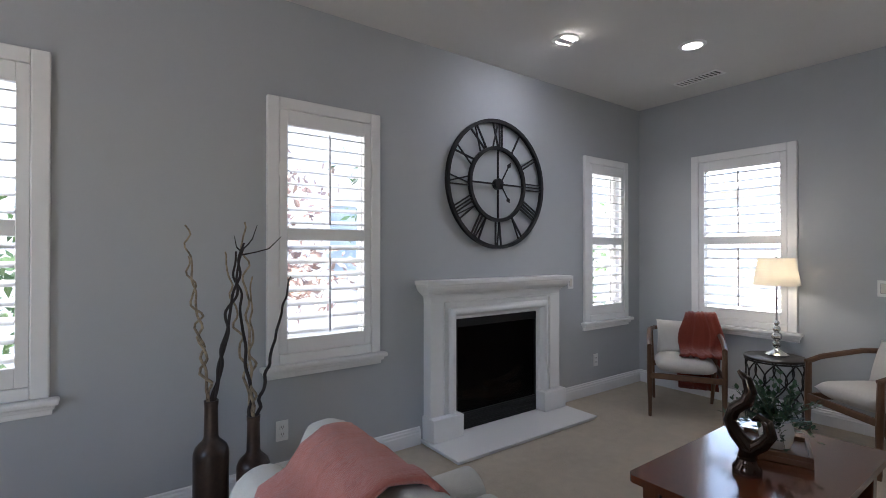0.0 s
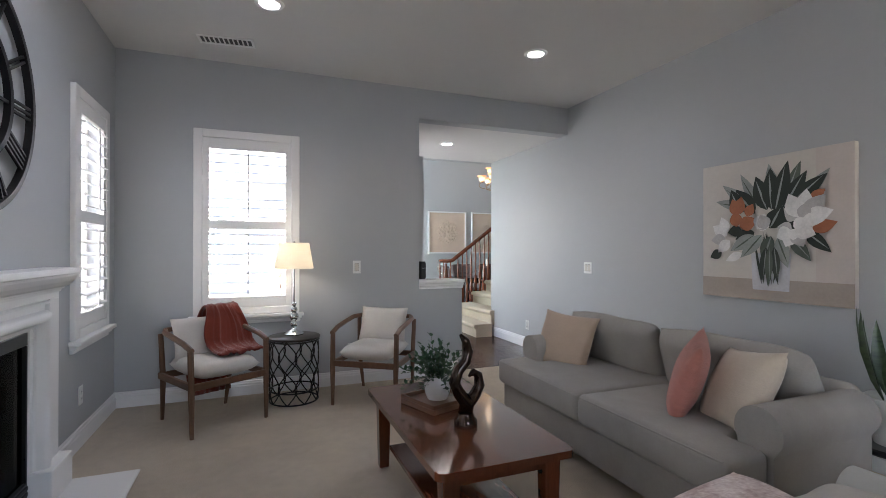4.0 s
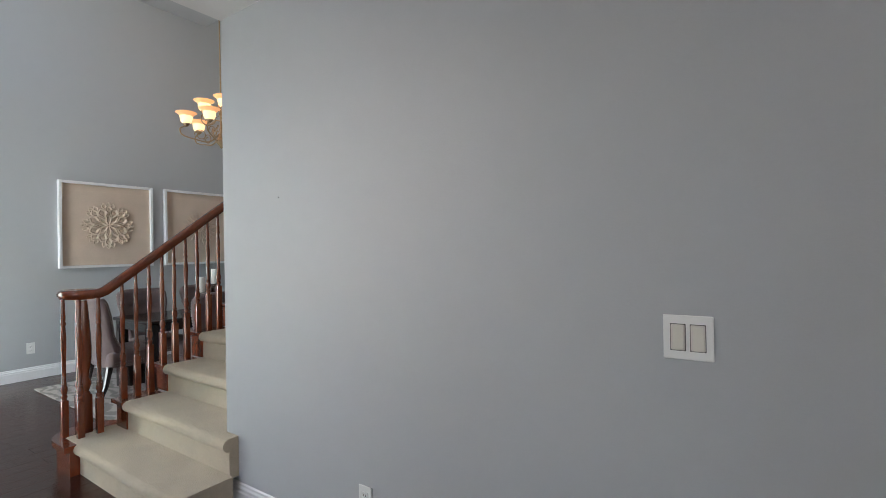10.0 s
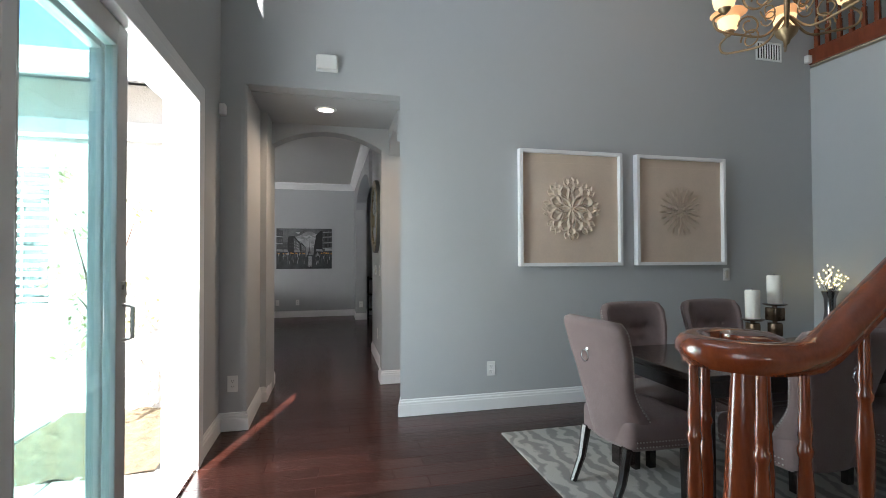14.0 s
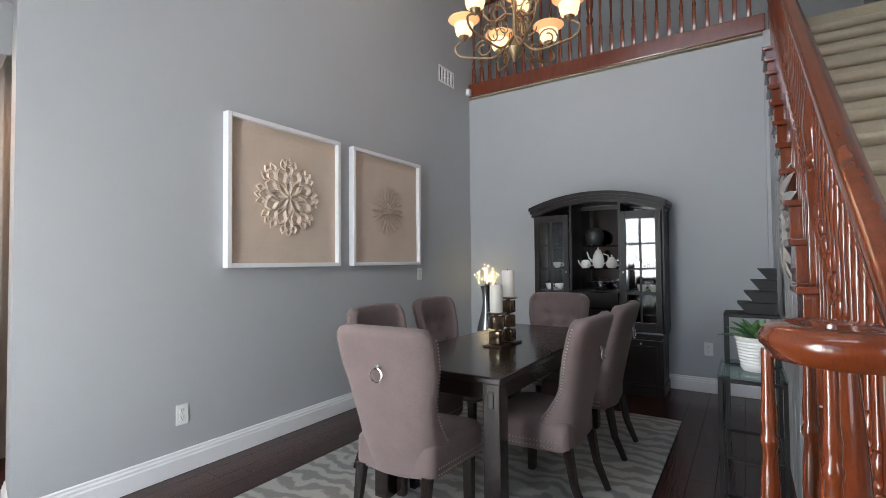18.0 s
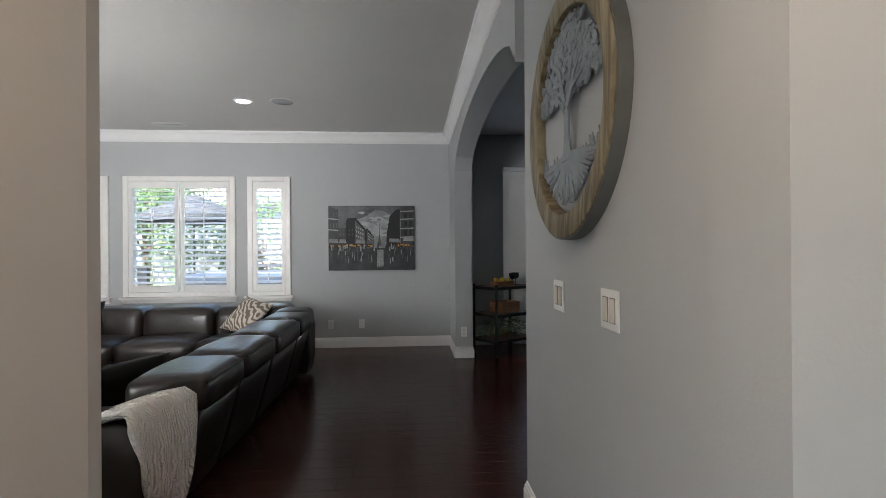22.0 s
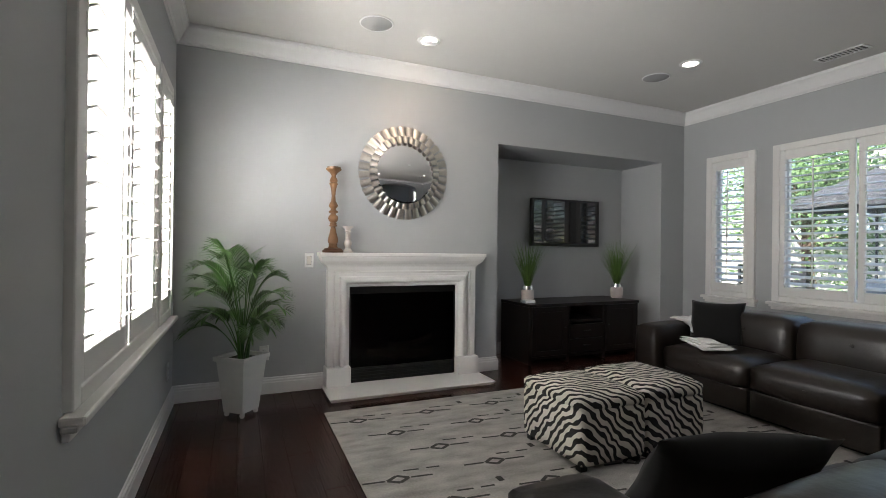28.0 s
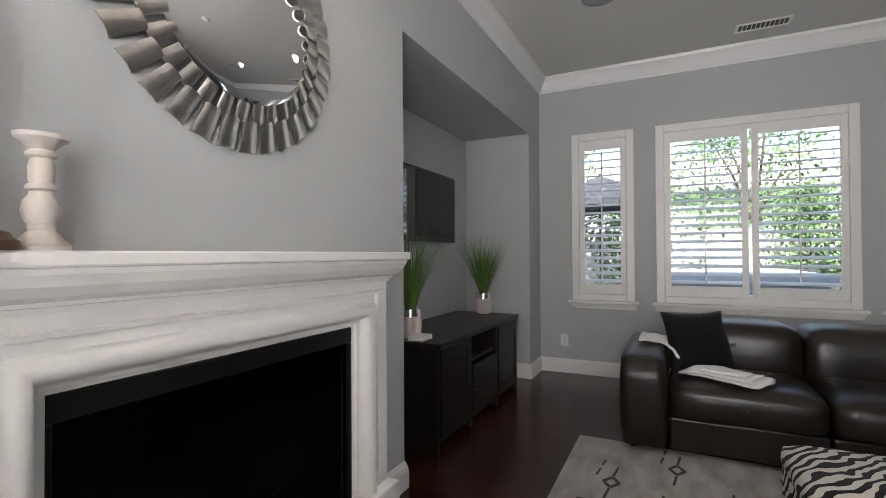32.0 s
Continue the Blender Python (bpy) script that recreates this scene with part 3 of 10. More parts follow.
# ---- ceiling fixtures ----
def recessed(x, y, z, power, colour, label="white recessed ceiling light, switched on", eyeball=None):
    t = thing("ceiling_light", pose(x, y, z), label, "ceiling light", "recessed ceiling lights")
    part("trim_ring", turned([(0.058, -0.002), (0.062, -0.010), (0.085, -0.006), (0.09, 0.0)], 28, cap=False), TRIM, t, smooth=True)
    if eyeball:
        part("eyeball", turned([(0.052, -0.028), (0.062, -0.014), (0.062, -0.001)], 24, pose(0, 0, 0, *eyeball), cap=False), TRIM, t, smooth=True)
        part("lens", turned([(0.001, -0.024), (0.052, -0.022)], 24, pose(0, 0, 0, *eyeball), cap=False), LAMP_ON, t, "glowing lens")
    else:
        part("lens", turned([(0.001, -0.004), (0.06, -0.004)], 24, cap=False), LAMP_ON, t, "glowing lens")
    la = bpy.data.lights.new("recessed_lamp", "SPOT")
    la.energy, la.color, la.spot_size, la.spot_blend, la.shadow_soft_size = power, colour, radians(160), 1.0, 0.05
    lo = new("recessed_lamp", la)
    tip = pose(x, y, z - 0.035, *(eyeball or (0, 0, 0)))
    lo.matrix_basis = tip
    return t


COOL, WARM, NEUTRAL = (0.82, 0.86, 1.0), (1.0, 0.72, 0.48), (1.0, 0.9, 0.78)
recessed(2.435, 2.138, H1, 2.2, COOL, "white eyeball ceiling light aimed at the wall", (32, 0, 0))
recessed(3.215, 1.678, H1, 1.7, COOL)
recessed(3.237, -0.27, H1, 1.7, COOL)
recessed(5.208, -0.322, 2.46, 3.5, (1.0, 0.92, 0.82))
recessed(10.55, -0.312, 2.46, 9, WARM)
recessed(10.85, -1.5, 2.468, 3.6, (1.0, 0.55, 0.28))
recessed(13.09, 3.675, H1, 3.2, (1.0, 0.72, 0.50), "white eyeball ceiling light aimed at the mantel", (28, 0, 0))
recessed(15.26, 3.14, H1, 1.2, NEUTRAL)
recessed(15.255, 1.334, H1, 1.6, NEUTRAL)
# ceiling light added for brightness, without a known fixture here
recessed(12.7, 0.6, H1, 2, NEUTRAL)


def daylight(name, m, w, h, power, colour=(0.82, 0.91, 1.0)):
    """The sky's light in a window's opening; local -z is the way it shines."""
    d = bpy.data.lights.new(name, "AREA")
    d.shape, d.size, d.size_y, d.energy, d.color = "RECTANGLE", w, h, power, colour
    new(name, d).matrix_basis = m


SKYBLUE, SKYPALE, SKYWARM = (0.76, 0.86, 1.0), (0.90, 1.0, 0.97), (1.0, 0.97, 0.94)
# fill light added in the unseen west opening to brighten the room
daylight("opening_daylight", pose(-2.36, 0.75, 1.475, 90, 0, -90), 1.05, 1.2, 0.7, SKYBLUE)
daylight("opening_daylight", pose(4.56, 1.815, 1.425, 90, 0, 90), 0.72, 1.40, 1.1, SKYBLUE)
daylight("opening_daylight", pose(1.005, 3.02, 1.425, -90, 0, 0), 0.62, 1.42, 1.1, SKYWARM)
daylight("opening_daylight", pose(3.755, 3.02, 1.425, -90, 0, 0), 0.6, 1.42, 1.5, SKYWARM)
daylight("opening_daylight", pose(-0.66, 3.02, 1.425, -90, 0, 0), 0.73, 1.42, 1.3, SKYWARM)
daylight("door_daylight", pose(9.07, 0.75, 1.08, -90, 0, 0), 0.86, 2.1, 13, SKYPALE)
daylight("opening_daylight", pose(8.15, 0.66, 4.55, -90, 0, 0), 2.2, 1.2, 8, SKYPALE)
daylight("opening_daylight", pose(11.12, 2.62, 1.425, 90, 0, -90), 1.3, 1.42, 34, SKYWARM)
daylight("opening_daylight", pose(11.12, 3.64, 1.425, 90, 0, -90), 0.42, 1.42, 14, SKYWARM)
# light added in the assumed entry window to brighten the south wall
daylight("opening_daylight", pose(5.85, 0.62, 1.35, -90, 0, 0), 1.15, 1.45, 2, SKYWARM)

# ---- living room ----
# wall plates and vents
def plate(m, kind, label=""):
    if kind == "outlet":
        t = thing("outlet", m, label or "white duplex power outlet on the wall", "outlet", "power outlets")
        part("cover", cube(-0.035, 0.035, -0.006, 0, -0.057, 0.057, 0.003), PLASTIC, t)
        for dz in (-0.02, 0.02):
            s = part("socket", cube(-0.016, 0.016, -0.009, -0.005, dz - 0.014, dz + 0.014, 0.004), PLASTIC, t)
            bm = bmesh.new()
            for dx in (-0.006, 0.006):
                box(bm, dx - 0.0012, dx + 0.0012, -0.0096, -0.0085, dz - 0.002, dz + 0.007)
            box(bm, -0.002, 0.002, -0.0096, -0.0085, dz - 0.010, dz - 0.006)
            part("slot", bm, DARK, s)
    else:
        n = 2 if kind == "double" else 1
        t = thing("light_switch", m, label or ("white wall plate with two rocker switches" if n == 2 else "white wall plate with one rocker switch"), "light switch", "light switches")
        w = 0.035 * n if n == 1 else 0.058
        part("cover", cube(-w, w, -0.006, 0, -0.057, 0.057, 0.003), PLASTIC, t)
        for i in range(n):
            cx = (i - (n - 1) / 2) * 0.046
            part("gap", cube(cx - 0.0182, cx + 0.0182, -0.0066, -0.004, -0.0348, 0.0348), SEAM, t, "dark gap round the rocker")
            part("rocker", cube(cx - 0.0165, cx + 0.0165, -0.0105, -0.005, -0.033, 0.033, 0.003), ROCKER, t, "cream rocker")
    return t


PLATES = [(3.245, 2.75, 1.045, 0, "single"), (0.745, 2.75, 0.306, 0, "outlet"), (3.595, 2.75, 0.318, 0, "outlet"),
          (4.32, 0.914, 1.055, -90, "single"), (4.32, 0.96, 0.32, -90, "outlet"), (3.985, -1.37, 1.03, 180, "double"), (5.13, -1.37, 0.285, 180, "outlet"),
          (10.10, -1.60, 0.325, -90, "outlet"), (10.10, -3.88, 1.05, -90, "single"), (7.72, -4.90, 0.38, 180, "outlet"), (10.10, 0.32, 0.33, -90, "outlet"),
          (12.17, -0.88, 1.067, 180, "double"), (11.725, -0.88, 1.07, 180, "double"), (11.96, -0.88, 0.34, 180, "outlet"),
          (16.52, 0.695, 0.30, -90, "outlet"), (16.52, 0.305, 0.30, -90, "outlet"), (12.29, 4.225, 1.04, 0, "single"), (11.96, 4.225, 0.32, 0, "outlet"),
          (14.33, 4.83, 0.95, 0, "single"), (16.52, 4.0, 0.30, -90, "outlet"), (11.34, 3.95, 0.30, 90, "outlet"), (15.80, -0.93, 0.30, -90, "outlet")]
for x, y, z, a, k in PLATES:
    plate(pose(x, y, z, 0, 0, a), k)


def vent(m, w, h, label, slats=8, name="ceiling_vent"):
    """Local x wide, y high, facing +z."""
    t = thing(name, m, label, "vent")
    bm = bmesh.new()
    for a, b, c, d in ((-w, w, h - 0.018, h), (-w, w, -h, -h + 0.018), (-w, -w + 0.018, -h + 0.018, h - 0.018), (w - 0.018, w, -h + 0.018, h - 0.018)):
        box(bm, a, b, c, d, 0, 0.008, 0.002)
    part("frame", bm, PLASTIC, t)
    # flat black sheet: the duct's shade is put in as colour
    part("duct", cube(-w + 0.018, w - 0.018, -h + 0.018, h - 0.018, 0.0005, 0.001), DARK, t, "black sheet standing in for the duct's shade")
    for i in range(slats):
        x = -w + 0.03 + (2 * w - 0.06) * (i + 0.5) / slats
        part("slat", cube(-0.0015, 0.0015, -h + 0.02, h - 0.02, -0.005, 0.005, m=pose(x, 0, 0.006, 0, 40)), PLASTIC, t)
    return t


vent(pose(3.885, 1.957, H1, 180, 0, 83), 0.19, 0.07, "white metal ceiling vent with slats", 10)
vent(pose(16.165, 2.495, H1, 180, 0, 90), 0.17, 0.07, "white metal ceiling vent with slats", 10)
vent(pose(10.10, 0.042, 3.22, 90, 0, -90), 0.175, 0.085, "white return air vent high on the wall", 12, "wall_vent")
vent(pose(10.10, -4.40, 3.16, 90, 0, -90), 0.15, 0.09, "white return air vent high on the wall", 8, "wall_vent")


MANTEL = mat("mantel_paint", (0.80, 0.79, 0.775), 0.45, var=0.012, scale=2.0, rvar=0.03)


def fireplace(m, W, ow, label, oh=0.825, top=1.105, foot=0.0):
    """W: surround's width; ow, oh: the opening. Local -y into the room."""
    t = thing("fireplace", m, label, "fireplace")
    hw, ho, d = W / 2, ow / 2, 0.085
    zb = 0.03
    bm = bmesh.new()
    prof = [(0.0, 0.0), (0.070, 0.0), (0.072, -0.004), (0.072, -0.026), (0.070, -0.030), (0.062, -0.032), (0.060, -0.044), (0.050, -0.066), (0.034, -0.086), (0.018, -0.096), (0.016, -0.104), (0.008, -0.106), (0.006, -0.118), (0.0, -0.118)]
    sweep(bm, prof, [(-hw, 0.0, top), (-hw, -d, top), (hw, -d, top), (hw, 0.0, top)])
    box(bm, -hw, hw, -d, 0.0, top - 0.112, top - 0.0005)
    part("mantel_shelf", bm, MANTEL, t)
    m0 = 0.134
    part("frieze", cube(-hw, hw, -d + 0.001, 0, oh + m0, top - 0.113), MANTEL, t)
    for s in (-1, 1):
        a, b = sorted((s * hw, s * (ho + m0)))
        part("pilaster", cube(a, b, -d, 0, zb + 0.15, oh + m0 - 0.001, 0.003), MANTEL, t)
        a, b = sorted((s * (hw + 0.012), s * ho))
        part("plinth", cube(a, b, -d - 0.055, 0, zb, zb + 0.155, 0.006), MANTEL, t)
    # bolection moulding round the opening, mitred: bead, cove, torus, flat and fillet
    bm = bmesh.new()
    mould = [(0.0, 0.0), (0.0, 0.050), (0.008, 0.054), (0.011, 0.064), (0.020, 0.067), (0.026, 0.074), (0.034, 0.096), (0.046, 0.112), (0.060, 0.117), (0.074, 0.112), (0.084, 0.096), (0.087, 0.078), (0.112, 0.074), (0.115, 0.090), (0.126, 0.092), (0.130, 0.080), (m0, 0.078), (m0, 0.02)]
    corners = [(-ho, zb + 0.15, 0), (-ho, oh, 1), (ho, oh, 2), (ho, zb + 0.15, 3)]
    rings = []
    for x, z, k in corners:
        sx = -1 if x < 0 else 1
        rings.append([bm.verts.new((x + sx * o, -y, z + (o if k in (1, 2) else 0))) for o, y in mould])
    for a, b in zip(rings, rings[1:]):
        for k in range(len(mould) - 1):
            bm.faces.new((a[k], a[k + 1], b[k + 1], b[k]))
    bmesh.ops.recalc_face_normals(bm, faces=bm.faces[:])
    part("inner_moulding", bm, MANTEL, t, smooth=True)
    bm = bmesh.new()
    box(bm, -hw - 0.02, hw + 0.02, -0.415, 0.0, 0.0, zb - 0.012, 0.003)
    box(bm, -hw - 0.032, hw + 0.032, -0.43, 0.0, zb - 0.012, zb, 0.005)
    part("hearth", bm, MANTEL, t)
    bm = bmesh.new()
    box(bm, -ho, ho, 0.0, 0.012, zb, oh + 0.01)
    part("firebox_back", bm, FIREBOX, t, "black firebox")
    bm = bmesh.new()
    for a, b, c, e in ((-ho, ho, oh - 0.06, oh - 0.002), (-ho, ho, zb, zb + 0.12), (-ho, -ho + 0.014, zb + 0.12, oh - 0.06), (ho - 0.014, ho, zb + 0.12, oh - 0.06)):
        box(bm, a, b, -0.05, -0.015, c, e, 0.004)
    fr = part("firebox_frame", bm, mat("firebox_frame", (0.010, 0.010, 0.010), 0.3, metal=0.3), t, "black metal frame")
    for i in range(4):
        part("louvre", cube(-ho + 0.014, ho - 0.014, -0.058, -0.05, zb + 0.012 + i * 0.027, zb + 0.029 + i * 0.027, 0.002), FIREBOX, fr)
    part("fire_glass", cube(-ho + 0.014, ho - 0.014, -0.034, -0.031, zb + 0.12, oh - 0.06), SMOKED, t, "dark fireplace glass")
    for i, (x, z, a, r) in enumerate(((-0.18, 0.22, 8, 0.035), (0.12, 0.21, -6, 0.04), (-0.02, 0.28, 14, 0.03), (0.2, 0.27, -20, 0.026))):
        b2 = bmesh.new()
        tube(b2, [(x - 0.17, -0.012, 0), (x - 0.05, -0.014, 0.004), (x + 0.06, -0.013, -0.003), (x + 0.17, -0.012, 0.002)], [r * 0.26, r * 0.36, r * 0.30, r * 0.33], 10)
        bmesh.ops.transform(b2, matrix=Matrix.Translation((0, 0, z)) @ Matrix.Diagonal((1, 1, 2.6, 1)), verts=b2.verts)
        bmesh.ops.transform(b2, matrix=pose(0, 0, 0, 0, a, 0), verts=b2.verts)
        part("log", b2, LOG, t, "charred ceramic log")
    return t


SMOKED = clear_glass("smoked_glass", (0.42, 0.41, 0.40), gloss=0.12)
LOG = mat("ceramic_log", (0.17, 0.12, 0.09), 0.9, var=0.6, scale=14, bump=0.8, bscale=30)
fireplace(pose(2.35, 2.75, 0.012), 1.30, 0.815, "white painted fireplace surround with a black firebox")
fireplace(pose(13.09, 4.225, 0.0), 1.33, 0.96, "white moulded fireplace surround with a gas firebox")

# wall clock with roman numerals
clock = thing("wall_clock", pose(2.365, 2.725, 1.828), "large black iron skeleton wall clock with Roman numerals", "clock")


def ring(r, w, d, n=64):
    bm = bmesh.new()
    prof = [(r - w / 2, -d / 2), (r + w / 2, -d / 2), (r + w / 2, d / 2), (r - w / 2, d / 2)]
    rings = [[bm.verts.new((math.sin(2 * math.pi * i / n) * a, b, math.cos(2 * math.pi * i / n) * a)) for a, b in prof] for i in range(n)]
    for i in range(n):
        a, b = rings[i], rings[(i + 1) % n]
        for k in range(4):
            bm.faces.new((a[k], a[(k + 1) % 4], b[(k + 1) % 4], b[k]))
    bmesh.ops.recalc_face_normals(bm, faces=bm.faces[:])
    return bm


def stroke(bm, p, q, w, d=0.012):
    p, q = Vector((p[0], 0, p[1])), Vector((q[0], 0, q[1]))
    v = (q - p).normalized()
    s = Vector((v.z, 0, -v.x)) * w / 2
    lo = [bm.verts.new(c + Vector((0, -d / 2, 0))) for c in (p - s, p + s, q + s, q - s)]
    hi = [bm.verts.new(c + Vector((0, d / 2, 0))) for c in (p - s, p + s, q + s, q - s)]
    bm.faces.new(lo)
    bm.faces.new(hi[::-1])
    for i in range(4):
        bm.faces.new((lo[i], hi[i], hi[(i + 1) % 4], lo[(i + 1) % 4]))


part("outer_ring", ring(0.480, 0.026, 0.03), IRON, clock, smooth=True)
part("inner_ring", ring(0.275, 0.026, 0.026), IRON, clock, smooth=True)
NUMERALS = ["XII", "I", "II", "III", "IIII", "V", "VI", "VII", "VIII", "IX", "X", "XI"]
for k, text in enumerate(NUMERALS):
    bm = bmesh.new()
    wid = {"I": 0.024, "V": 0.05, "X": 0.06}
    at = -sum(wid[c] for c in text) / 2
    r0, r1 = 0.287, 0.468
    for c in text:
        w = wid[c]
        if c == "I":
            stroke(bm, (at + w / 2, r0), (at + w / 2, r1), 0.010)
        elif c == "V":
            stroke(bm, (at + w / 2, r0), (at + 0.006, r1), 0.011)
            stroke(bm, (at + w / 2, r0), (at + w - 0.006, r1), 0.007)
        else:
            stroke(bm, (at + w - 0.006, r0), (at + 0.006, r1), 0.011)
            stroke(bm, (at + 0.006, r0), (at + w - 0.006, r1), 0.007)
        at += w
    bmesh.ops.recalc_face_normals(bm, faces=bm.faces[:])
    bmesh.ops.transform(bm, matrix=Matrix.Rotation(math.radians(30 * k), 4, "Y"), verts=bm.verts)
    part("numeral", bm, IRON, clock)
for k in range(4):
    bm = bmesh.new()
    stroke(bm, (0, 0.02), (0, 0.268), 0.012)
    bmesh.ops.transform(bm, matrix=Matrix.Rotation(math.radians(90 * k), 4, "Y"), verts=bm.verts)
    part("spoke", bm, IRON, clock)
part("hub", turned([(0.0, -0.02), (0.042, -0.02), (0.042, 0.02), (0.0, 0.02)], 20, pose(0, 0, 0, 90)), IRON, clock)
for ang, ln, nm in ((32, 0.20, "hour_hand"), (146, 0.17, "minute_hand")):
    bm = bmesh.new()
    stroke(bm, (0, 0), (0, ln * 0.8), 0.009, 0.006)
    bmesh.ops.recalc_face_normals(bm, faces=bm.faces[:])
    prism(bm, [(0, ln * 0.72), (0.017, ln * 0.84), (0, ln), (-0.017, ln * 0.84)], "y", -0.004, 0.004)
    bmesh.ops.transform(bm, matrix=pose(0, -0.028, 0) @ Matrix.Rotation(math.radians(ang), 4, "Y"), verts=bm.verts)
    part(nm, bm, IRON, clock)

# tall bottles with curly branches
BOTTLE = mat("dark_brown_bottle", (0.020, 0.012, 0.009), 0.3, var=0.5, scale=7, bump=0.15, bscale=30, col2=(0.04, 0.022, 0.015))
TWIG = mat("dark_twig", (0.016, 0.010, 0.008), 0.7, var=0.3, scale=25)
TWIG2 = mat("frosted_twig", (0.055, 0.032, 0.018), 0.4, var=0.5, scale=30, col2=(0.34, 0.27, 0.18))
# each twig: sideways reach, rise over the mouth, pale or dark, curl, turns, phase, forked tip
TWIGS = [
    [(-0.110, 0.80, 1, 0.016, 40, 0.0, 0), (-0.105, 0.66, 1, 0.016, 36, 3.1, 0), (0.150, 0.72, 0, 0.011, 24, 0.6, 1), (0.140, 0.70, 0, 0.012, 22, 3.4, 1)],
    [(-0.085, 0.78, 0, 0.012, 25, 1.0, 0), (-0.050, 0.92, 1, 0.013, 38, 2.0, 0), (-0.140, 0.78, 1, 0.013, 42, 4.0, 0), (-0.020, 0.66, 1, 0.012, 34, 5.0, 0), (0.170, 0.66, 0, 0.006, 44, 0.0, 0)],
]
ASIDE = Vector((0.81, -0.585, 0))
for bi, (x, y, h) in enumerate(((0.33, 2.44, 0.62), (0.51, 2.42, 0.52))):
    t = thing("bottle_vase", pose(x, y, 0.012), "tall dark brown bottle vase on the carpet", "vase", "bottle vases")
    part("body", turned([(0.0, 0), (0.068, 0), (0.075, 0.012), (0.076, h - 0.25), (0.074, h - 0.228), (0.066, h - 0.208), (0.050, h - 0.190), (0.037, h - 0.178), (0.031, h - 0.162), (0.029, h - 0.03), (0.031, h - 0.012), (0.031, h), (0.022, h), (0.022, h - 0.05), (0.0, h - 0.06)], 28), BOTTLE, t, smooth=True)
    for k, (reach, ln, pale, sw, turns, ph, forked) in enumerate(TWIGS[bi]):
        n = 44
        pts, rs = [], []
        for i in range(n + 1):
            f = i / n
            curl = sw * min(1, 5 * f) * (0.75 + 0.5 * math.sin(7 * f + ph))
            p = ASIDE * (reach * f ** 1.15 + curl * math.sin(ph + turns * f) + 0.4 * curl * math.sin(1.7 * turns * f))
            p += Vector((0.585, 0.81, 0)) * (0.012 * (k - 2) * f + curl * math.cos(ph + turns * f))
            pts.append(p + Vector((0, 0, h - 0.1 + (ln + 0.1) * f)))
            rs.append((0.0078 if pale else 0.0096) * (1 - 0.5 * f))
        br = thing("curly_branch", pose(x, y, 0.012), "twisted dark curly willow branch" if not pale else "twisted pale brown curly willow branch", "branch", "curly branches")
        part("stem", bar(pts, rs, 7), TWIG2 if pale else TWIG, br, smooth=True)
        if forked:
            p = pts[-3]
            for q in ((0.075, 0.055, 0.12), (-0.03, 0.02, 0.07)) if k == 2 else ((0.185, 0.03, 0.085),):
                tip = [p, p + ASIDE * q[0] * 0.4 + Vector((0, 0, q[1] * 0.5)), p + ASIDE * q[0] * 0.7 + Vector((0, 0, q[1])), p + ASIDE * q[0] + Vector((0, 0, q[2]))]
                part("side_twig", bar(tip, [0.0036, 0.0032, 0.0026, 0.0014], 6), TWIG, br, smooth=True)

# armchairs
LINEN = mat("cream_linen", (0.60, 0.56, 0.51), 0.95, var=0.06, scale=9, bump=0.35, bscale=350, spec=0.15, sheen=0.15)


def armchair(m, label):
    t = thing("armchair", m, label, "armchair", "wooden armchairs")
    w, d = 0.255, 0.25
    bm = cushion(w - 0.035, d + 0.0, 0.06, 14, 5, pose(0, -0.01, 0.40))
    part("seat_cushion", rough_up(bm, 0.004, 6), LINEN, t, smooth="all")
    bm = cushion(0.205, 0.15, 0.06, 14, 3, pose(0, 0.165, 0.565, 72, 0, 0), ears=0.05)
    part("back_cushion", rough_up(bm, 0.006, 5, 3), LINEN, t, smooth="all")
    for s in (-1, 1):
        bm = bmesh.new()
        tube(bm, [(s * w, -d, 0), (s * (w + 0.002), -d + 0.004, 0.3), (s * (w + 0.004), -d + 0.012, 0.56)], [0.013, 0.021, 0.019], 8)
        part("front_leg", bm, WALNUT, t, smooth=True)
        bm = bmesh.new()
        tube(bm, [(s * (w - 0.03), d + 0.03, 0), (s * (w - 0.015), d - 0.02, 0.3), (s * (w - 0.005), d - 0.005, 0.61)], [0.012, 0.02, 0.017], 8)
        part("back_leg", bm, WALNUT, t, smooth=True)
        bm = bmesh.new()
        tube(bm, [(s * (w + 0.004), -d - 0.005, 0.555), (s * (w + 0.008), -d + 0.1, 0.588), (s * (w + 0.008), 0.02, 0.612), (s * (w + 0.006), 0.14, 0.628), (s * (w - 0.03), 0.235, 0.632), (s * (w - 0.12), 0.275, 0.632), (0, 0.285, 0.632)], [0.018, 0.019, 0.019, 0.019, 0.018, 0.018, 0.018], 8)
        part("arm_rail", bm, WALNUT, t, smooth=True)
        bm = bmesh.new()
        box(bm, s * w - 0.013, s * w + 0.013, -d, d, 0.30, 0.345, 0.006)
        part("side_rail", bm, WALNUT, t)
    for y in (-d, d - 0.02):
        part("rail", cube(-w, w, y - 0.012, y + 0.012, 0.30, 0.345, 0.006), WALNUT, t)
    return t


armchair(pose(3.785, 2.03, 0.012, 0, 0, -60), "walnut armchair with cream cushions and a rust throw over it")
armchair(pose(3.85, 0.85, 0.012, 0, 0, -125), "walnut armchair with plain cream cushions")


